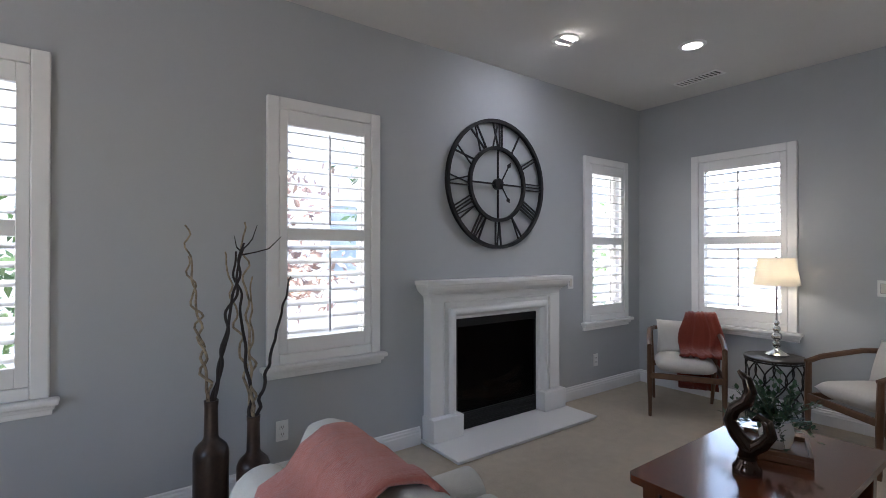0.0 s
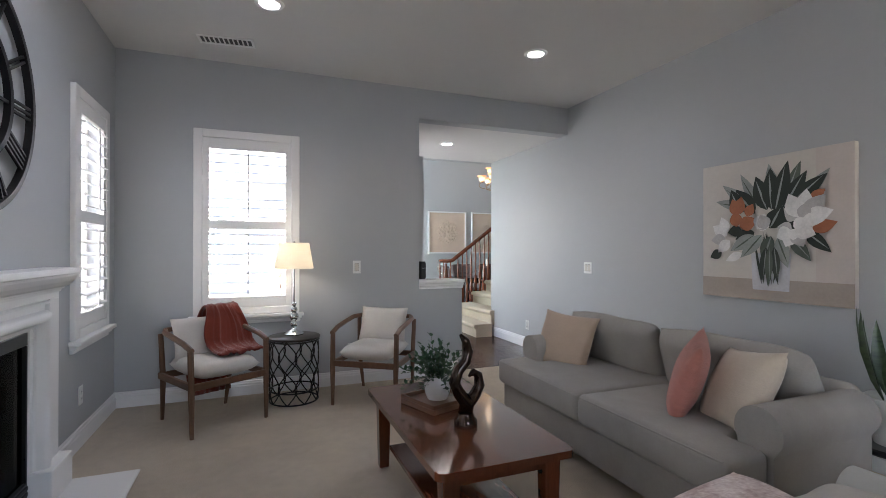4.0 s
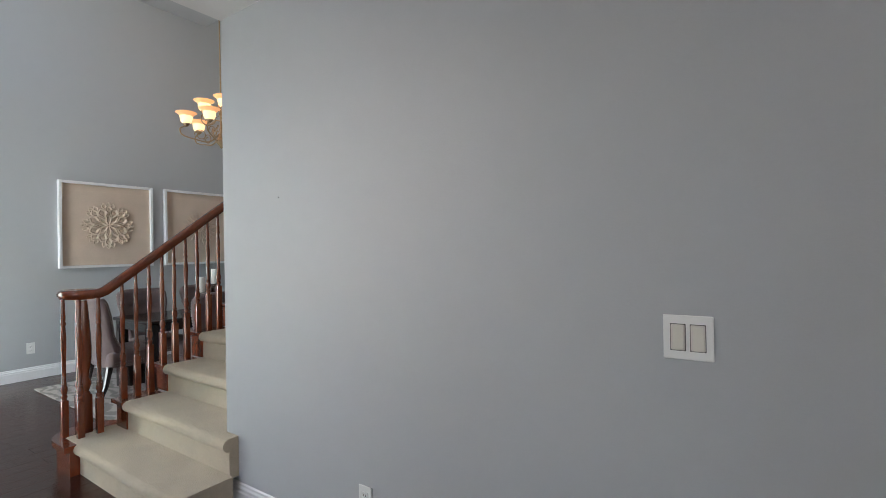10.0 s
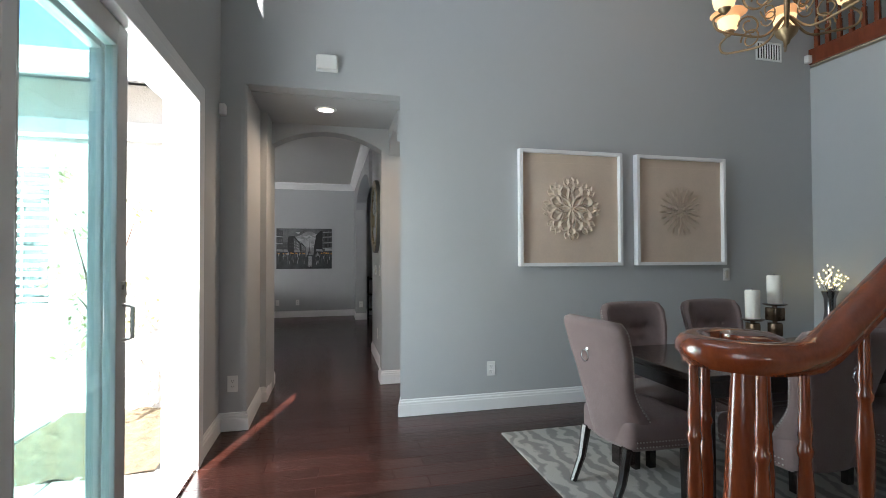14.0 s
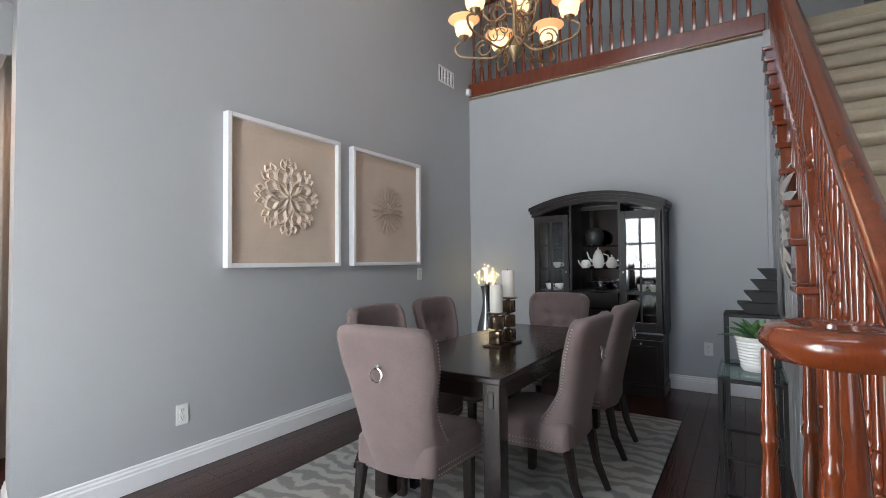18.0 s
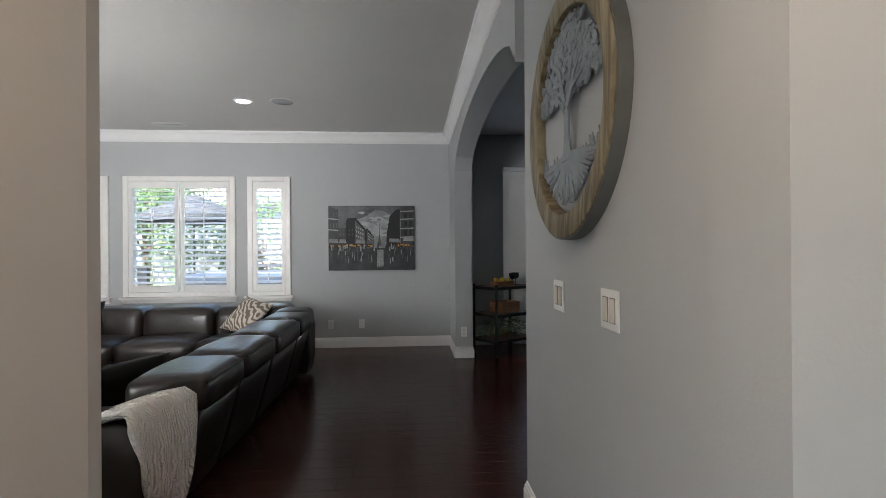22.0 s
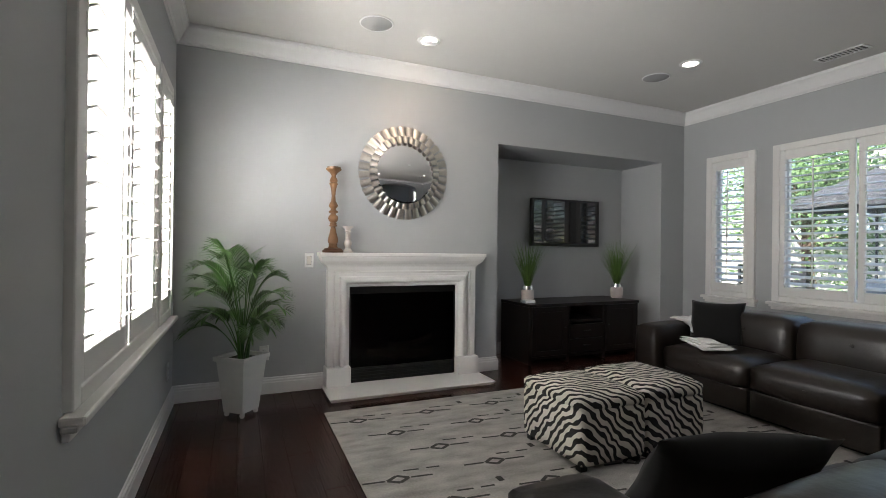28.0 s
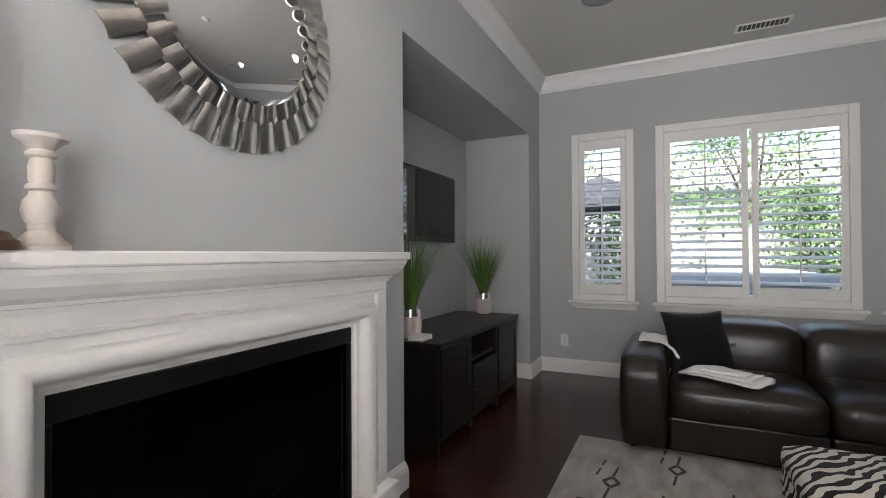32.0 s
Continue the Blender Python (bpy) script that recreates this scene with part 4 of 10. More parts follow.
def drape(name, m, path, width, material, label, category, thick=0.012, fold=0.02, n=22, seed=1, taper=None):
    """A cloth that follows a path of (y, z) and is width wide in x, with folds."""
    pts = [Vector((0, a, b)) for a, b in path]
    lens = [0.0]
    for a, b in zip(pts, pts[1:]):
        lens.append(lens[-1] + (b - a).length)
    k = 26
    bm = bmesh.new()
    grid = []
    for i in range(k + 1):
        s = lens[-1] * i / k
        j = max(0, min(len(pts) - 2, next((q for q in range(len(lens) - 1) if lens[q + 1] >= s), len(pts) - 2)))
        f = (s - lens[j]) / max(1e-6, lens[j + 1] - lens[j])
        p = pts[j].lerp(pts[j + 1], f)
        d = (pts[j + 1] - pts[j]).normalized()
        nrm = Vector((0, -d.z, d.y))
        row = []
        for c in range(n + 1):
            u = 2 * c / n - 1
            w = width * (taper(i / k) if taper else 1)
            ripple = fold * (math.sin(u * 9 + seed * 2.1 + 1.2 * math.sin(i * 0.22)) + 0.6 * math.sin(u * 17 + seed + 0.1 * i)) * (0.35 + 0.65 * abs(2 * i / k - 1))
            v = p + nrm * (abs(ripple) + 0.004) + Vector((u * w / 2 + 0.01 * math.sin(i * 0.8 + seed + u * 2), 0, 0))
            v += noise.noise_vector(v * 7 + Vector((seed, 0, 0))) * 0.006
            row.append(bm.verts.new(v))
        grid.append(row)
    for a, b in zip(grid, grid[1:]):
        for c in range(n):
            bm.faces.new((a[c], a[c + 1], b[c + 1], b[c]))
    bmesh.ops.recalc_face_normals(bm, faces=bm.faces[:])
    bmesh.ops.solidify(bm, geom=bm.faces[:], thickness=thick)
    ob = part(name, bm, material, None, smooth="all")
    ob.matrix_basis = m
    return tagged(ob, label, category)


RUST = mat("rust_fleece", (0.16, 0.027, 0.015), 0.9, var=0.15, scale=10, bump=0.4, bscale=180, spec=0.15, sheen=0.35)
drape("throw_blanket", pose(3.785, 2.03, 0.012, 0, 0, -60) @ pose(0.125, 0, 0), [(-0.17, 0.475), (-0.05, 0.485), (0.03, 0.52), (0.065, 0.62), (0.10, 0.72), (0.15, 0.785), (0.22, 0.785), (0.285, 0.71), (0.315, 0.5), (0.315, 0.22), (0.31, 0.10)], 0.30, RUST, "rust red fleece throw draped over an armchair", "blanket", 0.014, 0.018, seed=2, taper=lambda f: 1.1 - 0.45 * math.exp(-((f - 0.5) / 0.18) ** 2))

# round side table
st = thing("side_table", pose(4.02, 1.47, 0.012), "round black iron side table with hooped wire sides", "side table")
part("tabletop", turned([(0.0, 0.495), (0.196, 0.495), (0.20, 0.50), (0.20, 0.512), (0.194, 0.516), (0.0, 0.516)], 40), mat("dark_tabletop", (0.03, 0.024, 0.02), 0.4, var=0.3, scale=9), st, smooth=True)
for z, r in ((0.485, 0.19), (0.012, 0.185), (0.10, 0.183)):
    part("hoop", bar([(r * math.cos(2 * math.pi * i / 40), r * math.sin(2 * math.pi * i / 40), z) for i in range(40)], 0.006, 6, True), IRON, st, smooth=True)
for k in range(9):
    pts = []
    for i in range(25):
        f = i / 24
        a = 2 * math.pi * k / 9 + 0.62 * math.sin(math.pi * 2 * f - math.pi / 2 + math.pi / 2) * 0.62
        pts.append((0.186 * math.cos(a), 0.186 * math.sin(a), 0.012 + 0.473 * f))
    part("wire", bar(pts, 0.005, 6), IRON, st, smooth=True)
    pts = [(0.186 * math.cos(2 * (2 * math.pi * k / 9) - math.atan2(y, x)), 0.186 * math.sin(2 * (2 * math.pi * k / 9) - math.atan2(y, x)), z) for x, y, z in pts]
    part("wire", bar(pts, 0.005, 6), IRON, st, smooth=True)

# table lamp
tl = thing("table_lamp", pose(4.06, 1.47, 0.529), "chrome ball-stem table lamp with a lit cream shade", "lamp")
SHADE = bpy.data.materials.new("lamp_shade_linen")
SHADE.use_nodes = True
_n, _l = SHADE.node_tree.nodes, SHADE.node_tree.links
_d, _tr, _mx = _n.new("ShaderNodeBsdfDiffuse"), _n.new("ShaderNodeBsdfTranslucent"), _n.new("ShaderNodeMixShader")
_d.inputs[0].default_value = _tr.inputs[0].default_value = (0.74, 0.70, 0.62, 1)
_mx.inputs[0].default_value = 0.55
_l.new(_d.outputs[0], _mx.inputs[1]), _l.new(_tr.outputs[0], _mx.inputs[2]), _l.new(_mx.outputs[0], _n["Material Output"].inputs[0])
part("base", turned([(0.0, 0), (0.075, 0), (0.078, 0.008), (0.065, 0.018), (0.05, 0.028), (0.025, 0.04), (0.018, 0.05), (0.0, 0.052)], 32), CHROME, tl, smooth=True)
for z, r in ((0.085, 0.030), (0.145, 0.036), (0.20, 0.027), (0.245, 0.02)):
    part("ball", turned([(r * math.sin(math.pi * i / 12), z - r * math.cos(math.pi * i / 12)) for i in range(13)], 24, cap=False), CHROME, tl, smooth="all")
part("stem", turned([(0.008, 0.045), (0.007, 0.26), (0.007, 0.72), (0.0, 0.725)], 12), CHROME, tl, smooth=True)
bm = turned([(0.152, 0.53), (0.118, 0.735), (0.116, 0.735), (0.150, 0.53)], 40, cap=False)
shade = part("shade", bm, SHADE, tl, "lit cream drum shade", smooth=True)
part("finial", turned([(0.0, 0.715), (0.012, 0.72), (0.008, 0.745), (0.0, 0.752)], 12), CHROME, tl, smooth=True)
part("bulb", turned([(0.026 * math.sin(math.pi * i / 10), 0.62 - 0.032 * math.cos(math.pi * i / 10)) for i in range(11)], 16, cap=False), glow("warm_bulb", (1.0, 0.87, 0.70), 8), tl, "glowing bulb", smooth="all")
la = bpy.data.lights.new("shade_lamp", "POINT")
la.energy, la.color, la.shadow_soft_size = 0.42, (1.0, 0.90, 0.76), 0.05
new("shade_lamp", la).matrix_basis = pose(4.06, 1.47, 0.529 + 0.62)

# coffee table with a leafy plant, tray and sculpture
ct = thing("coffee_table", pose(2.175, 0.878, 0.012), "polished cherry wood coffee table with a lower shelf", "coffee table")
TABLE = mat("polished_cherry", (0.125, 0.036, 0.014), 0.17, var=0.25, scale=3, stretch=(1, 7, 1), coat=0.5)
bm = bmesh.new()
pts = []
for sx, sy in ((1, 1), (-1, 1), (-1, -1), (1, -1)):
    for k in range(5):
        a = math.atan2(sy, sx) + (k - 2) * math.pi / 10
        pts.append((sx * 0.52 + 0.035 * math.cos(a), sy * 0.255 + 0.035 * math.sin(a)))
prism(bm, pts, "z", 0.388, 0.418)
part("tabletop", bm, TABLE, ct)
for sx in (-1, 1):
    for sy in (-1, 1):
        bm = bmesh.new()
        box(bm, -0.035, 0.035, -0.035, 0.035, 0, 0.388, 0.006)
        for v in bm.verts:
            f = 1.0 - 0.25 * (1 - v.co.z / 0.388)
            v.co.x, v.co.y = v.co.x * f, v.co.y * f
        bmesh.ops.translate(bm, verts=bm.verts, vec=(sx * 0.475, sy * 0.215, 0))
        part("leg", bm, TABLE, ct)
part("shelf", cube(-0.44, 0.44, -0.19, 0.19, 0.10, 0.125, 0.004), TABLE, ct)
for s in (-1, 1):
    part("apron", cube(-0.44, 0.44, s * 0.215 - 0.01, s * 0.215 + 0.01, 0.33, 0.388), TABLE, ct)
    part("apron", cube(s * 0.475 - 0.01, s * 0.475 + 0.01, -0.18, 0.18, 0.33, 0.388), TABLE, ct)

tray = thing("wooden_tray", pose(2.33, 0.90, 0.430, 0, 0, 20), "square rustic wooden tray on the coffee table", "tray")
part("tray_base", cube(-0.13, 0.13, -0.13, 0.13, 0, 0.025, 0.004), WALNUT, tray)
for a in range(4):
    part("rim", cube(-0.13, 0.13, -0.13, -0.115, 0.025, 0.045, 0.003, m=pose(0, 0, 0, 0, 0, 90 * a)), WALNUT, tray)
CERAMIC = mat("white_ceramic", (0.72, 0.72, 0.70), 0.25, var=0.04, scale=10, bump=0.05, bscale=30)
LEAF = mat("small_green_leaf", (0.035, 0.085, 0.04), 0.5, var=0.3, scale=20, piece=0.35, spec=0.4)
pot = thing("potted_plant", pose(2.335, 0.895, 0.457), "small leafy green plant in a white ribbed pot", "plant")
part("pot", turned([(0.0, 0), (0.05, 0), (0.062, 0.03), (0.068, 0.07), (0.062, 0.105), (0.055, 0.115), (0.05, 0.113), (0.0, 0.10)], 28), CERAMIC, pot, "white ribbed pot", smooth=True)
rng = random.Random(5)
stems, leaves = bmesh.new(), bmesh.new()


def leaf(bm, at, way, up, ln, wd, fold=0.25):
    way, up = Vector(way).normalized(), Vector(up)
    side = way.cross(up).normalized()
    nrm = side.cross(way).normalized()
    rows = [(0.0, 0.02), (0.25, 0.8), (0.55, 1.0), (0.85, 0.5), (1.0, 0.02)]
    prev = None
    for f, w in rows:
        c = Vector(at) + way * (ln * f) - nrm * (ln * 0.18 * f * f)
        cur = [bm.verts.new(c - side * wd * w + nrm * wd * fold * w), bm.verts.new(c), bm.verts.new(c + side * wd * w + nrm * wd * fold * w)]
        if prev:
            bm.faces.new((prev[0], prev[1], cur[1], cur[0]))
            bm.faces.new((prev[1], prev[2], cur[2], cur[1]))
        prev = cur


for k in range(58):
    a, e = rng.random() * 6.28, 0.25 + 1.1 * rng.random()
    ln = 0.10 + 0.10 * rng.random()
    d = Vector((math.cos(a) * math.cos(e), math.sin(a) * math.cos(e), math.sin(e)))
    pts = [Vector((0.02 * math.cos(a), 0.02 * math.sin(a), 0.10)) + d * ln * i / 5 + Vector((0, 0, -0.10 * (i / 5) ** 2 * (1.2 - e))) for i in range(6)]
    tube(stems, pts, 0.0012, 4)
    for i in range(1, 6):
        for s in (-1, 1):
            w = (d + Vector((rng.uniform(-1, 1), rng.uniform(-1, 1), rng.uniform(-0.2, 0.8)))).normalized()
            leaf(leaves, pts[i], w, (0, 0, 1), 0.022 + 0.012 * rng.random(), 0.008 + 0.003 * rng.random())
part("stems", stems, mat("green_stem", (0.08, 0.10, 0.04), 0.6), pot)
part("leaves", leaves, LEAF, pot, smooth=True)

GLAZE = mat("bronze_glaze", (0.035, 0.02, 0.012), 0.07, metal=0.6, var=0.2, scale=6, rvar=0.03)
sc = thing("sculpture", pose(2.01, 0.885, 0.430, 0, 0, -78) @ Matrix.Scale(1.15, 4), "glossy dark bronze ceramic twisted sculpture", "sculpture")
part("base", turned([(0.0, 0), (0.045, 0), (0.045, 0.02), (0.034, 0.035), (0.03, 0.05), (0.0, 0.05)], 20), GLAZE, sc, smooth=True)
pts = [(0, 0, 0.045), (0.002, 0, 0.09), (-0.032, 0, 0.13), (-0.052, 0, 0.17), (-0.036, 0, 0.215), (0.0, 0, 0.245), (0.012, 0, 0.285), (0.0, 0, 0.325), (-0.025, 0, 0.35)]
part("twist", bar(pts, [0.03, 0.028, 0.024, 0.022, 0.022, 0.022, 0.02, 0.016, 0.006], 12), GLAZE, sc, smooth="all")
pts = [(0, 0, 0.05), (0.012, 0, 0.085), (0.045, 0, 0.11), (0.068, 0, 0.145), (0.06, 0, 0.185), (0.035, 0, 0.20), (0.015, 0, 0.185)]
part("twist", bar(pts, [0.028, 0.026, 0.023, 0.021, 0.018, 0.014, 0.005], 12), GLAZE, sc, smooth="all")

# grey sofa with cushions
SOFA = mat("grey_sofa_weave", (0.36, 0.335, 0.30), 0.95, var=0.07, scale=9, bump=0.4, bscale=320, spec=0.15, sheen=0.12)
sofa = thing("sofa", pose(2.19, -0.36, 0.012, 0, 0, 0), "grey fabric two-seat sofa with rolled arms", "sofa")
part("base", cube(-0.865, 0.865, -0.34, 0.475, 0.07, 0.255, 0.015, 3), SOFA, sofa, smooth=True)
for s in (-1, 1):
    # T-shaped seat cushion that wraps round the front of the arm
    bm = bmesh.new()
    prism(bm, [(s * x, y) for x, y in ((0.004, -0.26), (0.705, -0.26), (0.705, 0.285), (0.875, 0.285), (0.875, 0.52), (0.004, 0.52))], "z", 0.262, 0.425)
    bmesh.ops.bevel(bm, geom=bm.edges[:], offset=0.035, segments=3, affect="EDGES", profile=0.5)
    bmesh.ops.triangulate(bm, faces=[f for f in bm.faces if len(f.verts) > 4])
    for v in bm.verts:
        if v.co.z > 0.36:
            v.co.z += 0.012 * max(0.0, 1 - ((abs(v.co.x) - 0.38) / 0.48) ** 2) * max(0.0, 1 - ((v.co.y - 0.15) / 0.45) ** 2)
    part("seat_cushion", rough_up(bm, 0.004, 4), SOFA, sofa, smooth=True)
    part("piping", bar([(s * 0.03, 0.516, 0.412), (s * 0.5, 0.518, 0.414), (s * 0.85, 0.516, 0.412)], 0.004, 6), SOFA, sofa)
    bm = cushion(0.43, 0.205, 0.095, 20, 6, pose(0.07 + s * 0.425, -0.20, 0.545, 72, 0, 0))
    part("back_cushion", rough_up(bm, 0.012, 4, s), SOFA, sofa, smooth="all")
    bm = bmesh.new()
    a = [(-0.075, 0.06), (-0.075, 0.40)] + [(0.008 + 0.098 * math.cos(t), 0.485 + 0.098 * math.sin(t)) for t in np.linspace(math.radians(212), math.radians(-40), 16)] + [(0.070, 0.40), (0.070, 0.06)]
    prism(bm, [(s * (x + 0.815), z) for x, z in a], "y", -0.34, 0.285)
    part("arm", bm, SOFA, sofa, smooth=True)
part("back", cube(-0.83, 0.83, -0.42, -0.29, 0.08, 0.60, 0.05, 3), SOFA, sofa, smooth=True)
for sx in (-1, 1):
    for y in (-0.30, 0.41):
        part("foot", cube(-0.022, 0.022, -0.022, 0.022, 0, 0.07, 0.003, m=pose(sx * 0.81, y, 0)), ESPRESSO, sofa)


def pillow(m, material, label, s=0.225, thick=0.085, seed=0, group="scatter cushions", sy=None, power=2.2):
    bm = cushion(s * 1.04, (sy or s) * 1.04, thick, 18, power, ears=0.09)
    rough_up(bm, 0.009, 6, seed)
    ob = tagged(part("cushion", bm, material, smooth="all"), label, "cushion", group)
    ob.matrix_basis = m
    return ob


TAN = mat("tan_cotton", (0.46, 0.35, 0.26), 0.9, var=0.06, scale=8, bump=0.25, bscale=200, sheen=0.1)
BEIGE = mat("beige_velvet", (0.52, 0.44, 0.34), 0.85, var=0.08, scale=8, bump=0.2, bscale=150, sheen=0.3)
PINK = mat("dusty_pink_chenille", (0.48, 0.19, 0.145), 0.95, var=0.16, scale=14, bump=0.8, bscale=90, stretch=(1, 3, 1), sheen=0.2)
pillow(pose(2.87, -0.27, 0.56, 66, 4, 203), TAN, "tan cotton cushion on the grey sofa", 0.205, 0.07, 1)
pillow(pose(1.79, -0.20, 0.595, 72, 6, 128), PINK, "dusty pink chenille cushion on the grey sofa", 0.20, 0.07, 2)
pillow(pose(1.575, -0.26, 0.585, 62, -8, 158), BEIGE, "beige velvet cushion on the grey sofa", 0.188, 0.09, 4)

# flower painting
ART_BASE = mat("canvas_cream", (0.60, 0.56, 0.51), 0.8, var=0.08, scale=3, bump=0.2, bscale=200)
art = thing("flower_painting", pose(2.16, -1.37, 1.347, 0, 0, 180), "square canvas of white magnolias in a glass vase", "painting")
part("canvas", cube(-0.475, 0.475, -0.038, 0, -0.468, 0.468, 0.004), ART_BASE, art)
part("table_band", cube(-0.474, 0.474, -0.0392, -0.0382, -0.466, -0.33), mat("taupe_paint", (0.40, 0.34, 0.29), 0.8, var=0.1), art, "painted taupe table")
part("shade_band", cube(0.28, 0.474, -0.0388, -0.0382, -0.33, 0.466), mat("pale_pink_paint", (0.58, 0.52, 0.48), 0.8, var=0.06), art)
_v = mat("vase_paint", (0.55, 0.55, 0.58), 0.7, var=0.15, scale=6)
bm = bmesh.new()
prism(bm, [(-0.10, -0.40), (0.13, -0.40), (0.14, -0.16), (-0.11, -0.16)], "y", -0.0402, -0.0394)
part("painted_vase", bm, _v, art)
GREENS = [mat("leaf_paint_" + n, c, 0.7, var=0.2, scale=8) for n, c in (("dark", (0.022, 0.03, 0.022)), ("mid", (0.09, 0.11, 0.085)), ("grey", (0.28, 0.30, 0.28)), ("rust", (0.36, 0.13, 0.06)), ("white", (0.74, 0.72, 0.70)), ("shade", (0.48, 0.46, 0.45)))]


def petal(bm, x, z, a, ln, w, lift):
    pts = []
    for i in range(9):
        f = i / 8
        pts.append((ln * f, w * math.sin(math.pi * f ** 0.8)))
    pts += [(ln * f / 8, -w * math.sin(math.pi * (f / 8) ** 0.8)) for f in range(7, 0, -1)]
    c, s = math.cos(a), math.sin(a)
    prism(bm, [(x + c * u - s * v, z + s * u + c * v) for u, v in pts], "y", -lift - 0.0006, -lift)


rng = random.Random(11)
lift = 0.0405
for k in range(9):
    bm = bmesh.new()
    petal(bm, rng.uniform(-0.05, 0.07), -0.36, math.radians(rng.uniform(75, 105)), 0.34, 0.008, lift)
    part("painted_stem", bm, GREENS[0], art)
    lift += 0.0004
def blade(x, z, deg, ln, w, g, name="painted_leaf"):
    global lift
    bm = bmesh.new()
    petal(bm, x, z, math.radians(deg), ln, w, lift)
    part(name, bm, GREENS[g], art)
    lift += 0.0003
    if name == "painted_leaf" and ln > 0.15:
        bm = bmesh.new()
        petal(bm, x, z, math.radians(deg + 2), ln * 0.9, w * 0.12, lift)
        part("painted_vein", bm, GREENS[2 if g < 2 else 1], art)
        lift += 0.0002


# stems in the vase, back leaves, dark leaves, rust leaves, then the white flowers
for x, z, deg, ln, w, g in ((-0.06, 0.15, 118, 0.26, 0.035, 2), (-0.10, 0.14, 140, 0.28, 0.04, 2), (-0.15, 0.15, 165, 0.22, 0.035, 2), (0.04, 0.20, 98, 0.22, 0.04, 2), (0.20, 0.16, 48, 0.24, 0.035, 2), (0.12, 0.20, 68, 0.22, 0.035, 1),
                            (0.0, 0.12, 108, 0.24, 0.06, 0), (0.03, 0.12, 92, 0.27, 0.06, 0), (0.05, 0.10, 76, 0.33, 0.055, 0), (0.10, 0.12, 58, 0.26, 0.05, 0), (-0.08, 0.10, 126, 0.22, 0.055, 0), (0.16, 0.16, 38, 0.24, 0.045, 0), (-0.18, 0.12, 112, 0.17, 0.05, 0), (-0.17, 0.0, 190, 0.10, 0.04, 0), (0.22, -0.02, -42, 0.20, 0.04, 0), (0.02, 0.0, 60, 0.16, 0.06, 0), (0.10, 0.02, 20, 0.14, 0.05, 0), (-0.08, -0.02, 200, 0.14, 0.05, 0),
                            (-0.08, -0.04, 212, 0.20, 0.045, 2), (-0.03, -0.04, 226, 0.21, 0.045, 2), (0.03, -0.05, 250, 0.17, 0.045, 1), (0.07, -0.06, -72, 0.20, 0.045, 2), (0.14, -0.05, -52, 0.20, 0.04, 1), (0.0, -0.12, 262, 0.22, 0.03, 0), (0.05, -0.12, 274, 0.22, 0.03, 0), (0.02, -0.12, 268, 0.26, 0.025, 1), (-0.31, -0.15, 205, 0.10, 0.035, 0),
                            (-0.20, 0.10, 74, 0.13, 0.045, 3), (-0.19, 0.10, 110, 0.12, 0.045, 3), (-0.18, 0.02, 20, 0.13, 0.05, 3), (-0.20, 0.02, 95, 0.11, 0.045, 3), (-0.13, 0.09, 60, 0.09, 0.035, 3), (0.27, -0.02, 18, 0.14, 0.04, 3), (0.26, 0.16, 35, 0.10, 0.03, 3)):
    blade(x, z, deg, ln, w, g)
for x, z, deg, ln, w, g in ((-0.27, -0.02, 110, 0.12, 0.04, 4), (-0.27, -0.04, 145, 0.13, 0.045, 4), (-0.28, -0.06, 185, 0.11, 0.04, 5), (-0.25, -0.07, 225, 0.12, 0.04, 4), (-0.16, -0.16, 205, 0.13, 0.03, 4),
                            (0.20, 0.06, 150, 0.10, 0.05, 5), (0.20, 0.06, 112, 0.16, 0.055, 4), (0.22, 0.06, 82, 0.17, 0.055, 4), (0.23, 0.06, 48, 0.17, 0.055, 5), (0.23, 0.05, 15, 0.16, 0.05, 4), (0.21, 0.05, 66, 0.11, 0.04, 5), (0.22, 0.05, -8, 0.12, 0.04, 4),
                            (0.16, -0.02, 160, 0.09, 0.045, 5), (0.16, -0.02, 205, 0.10, 0.05, 4), (0.17, -0.02, 245, 0.11, 0.05, 4), (0.18, -0.02, -65, 0.11, 0.05, 5), (0.18, -0.01, -18, 0.12, 0.05, 4), (0.17, 0.0, 25, 0.10, 0.045, 4), (0.17, -0.01, 270, 0.07, 0.04, 4)):
    blade(x, z, deg, ln, w, g, "painted_petal")
for k in range(7):
    blade(-0.02 + 0.045 * math.cos(k * 0.9), 0.035 + 0.05 * math.sin(k * 0.9), 180 + 51 * k, 0.10, 0.045, 4 if k % 3 else 5, "painted_petal")
blade(-0.05, 0.0, 62, 0.11, 0.05, 4, "painted_petal")
blade(0.01, 0.0, 115, 0.10, 0.045, 5, "painted_petal")

# cream sofa with a pink throw and cushion
CREAM = mat("cream_sofa_weave", (0.60, 0.60, 0.57), 0.95, var=0.05, scale=9, bump=0.4, bscale=320, spec=0.15, sheen=0.12)
cs = thing("sofa", pose(0.61, 0.745, 0.012), "cream fabric rolled-back sofa seen from behind", "sofa")
bm = bmesh.new()
a = [(-0.38, 0.06), (-0.38, 0.52)] + [(-0.305 + 0.09 * math.cos(t), 0.595 + 0.085 * math.sin(t)) for t in np.linspace(math.radians(205), math.radians(-40), 16)] + [(-0.12, 0.50), (-0.10, 0.06)]
prism(bm, a, "y", -0.86, 0.75)
part("back", rough_up(bm, 0.0, 1), CREAM, cs, smooth=True)
part("base", cube(-0.10, 0.44, -0.76, 0.66, 0.06, 0.27, 0.02, 3), CREAM, cs, smooth=True)
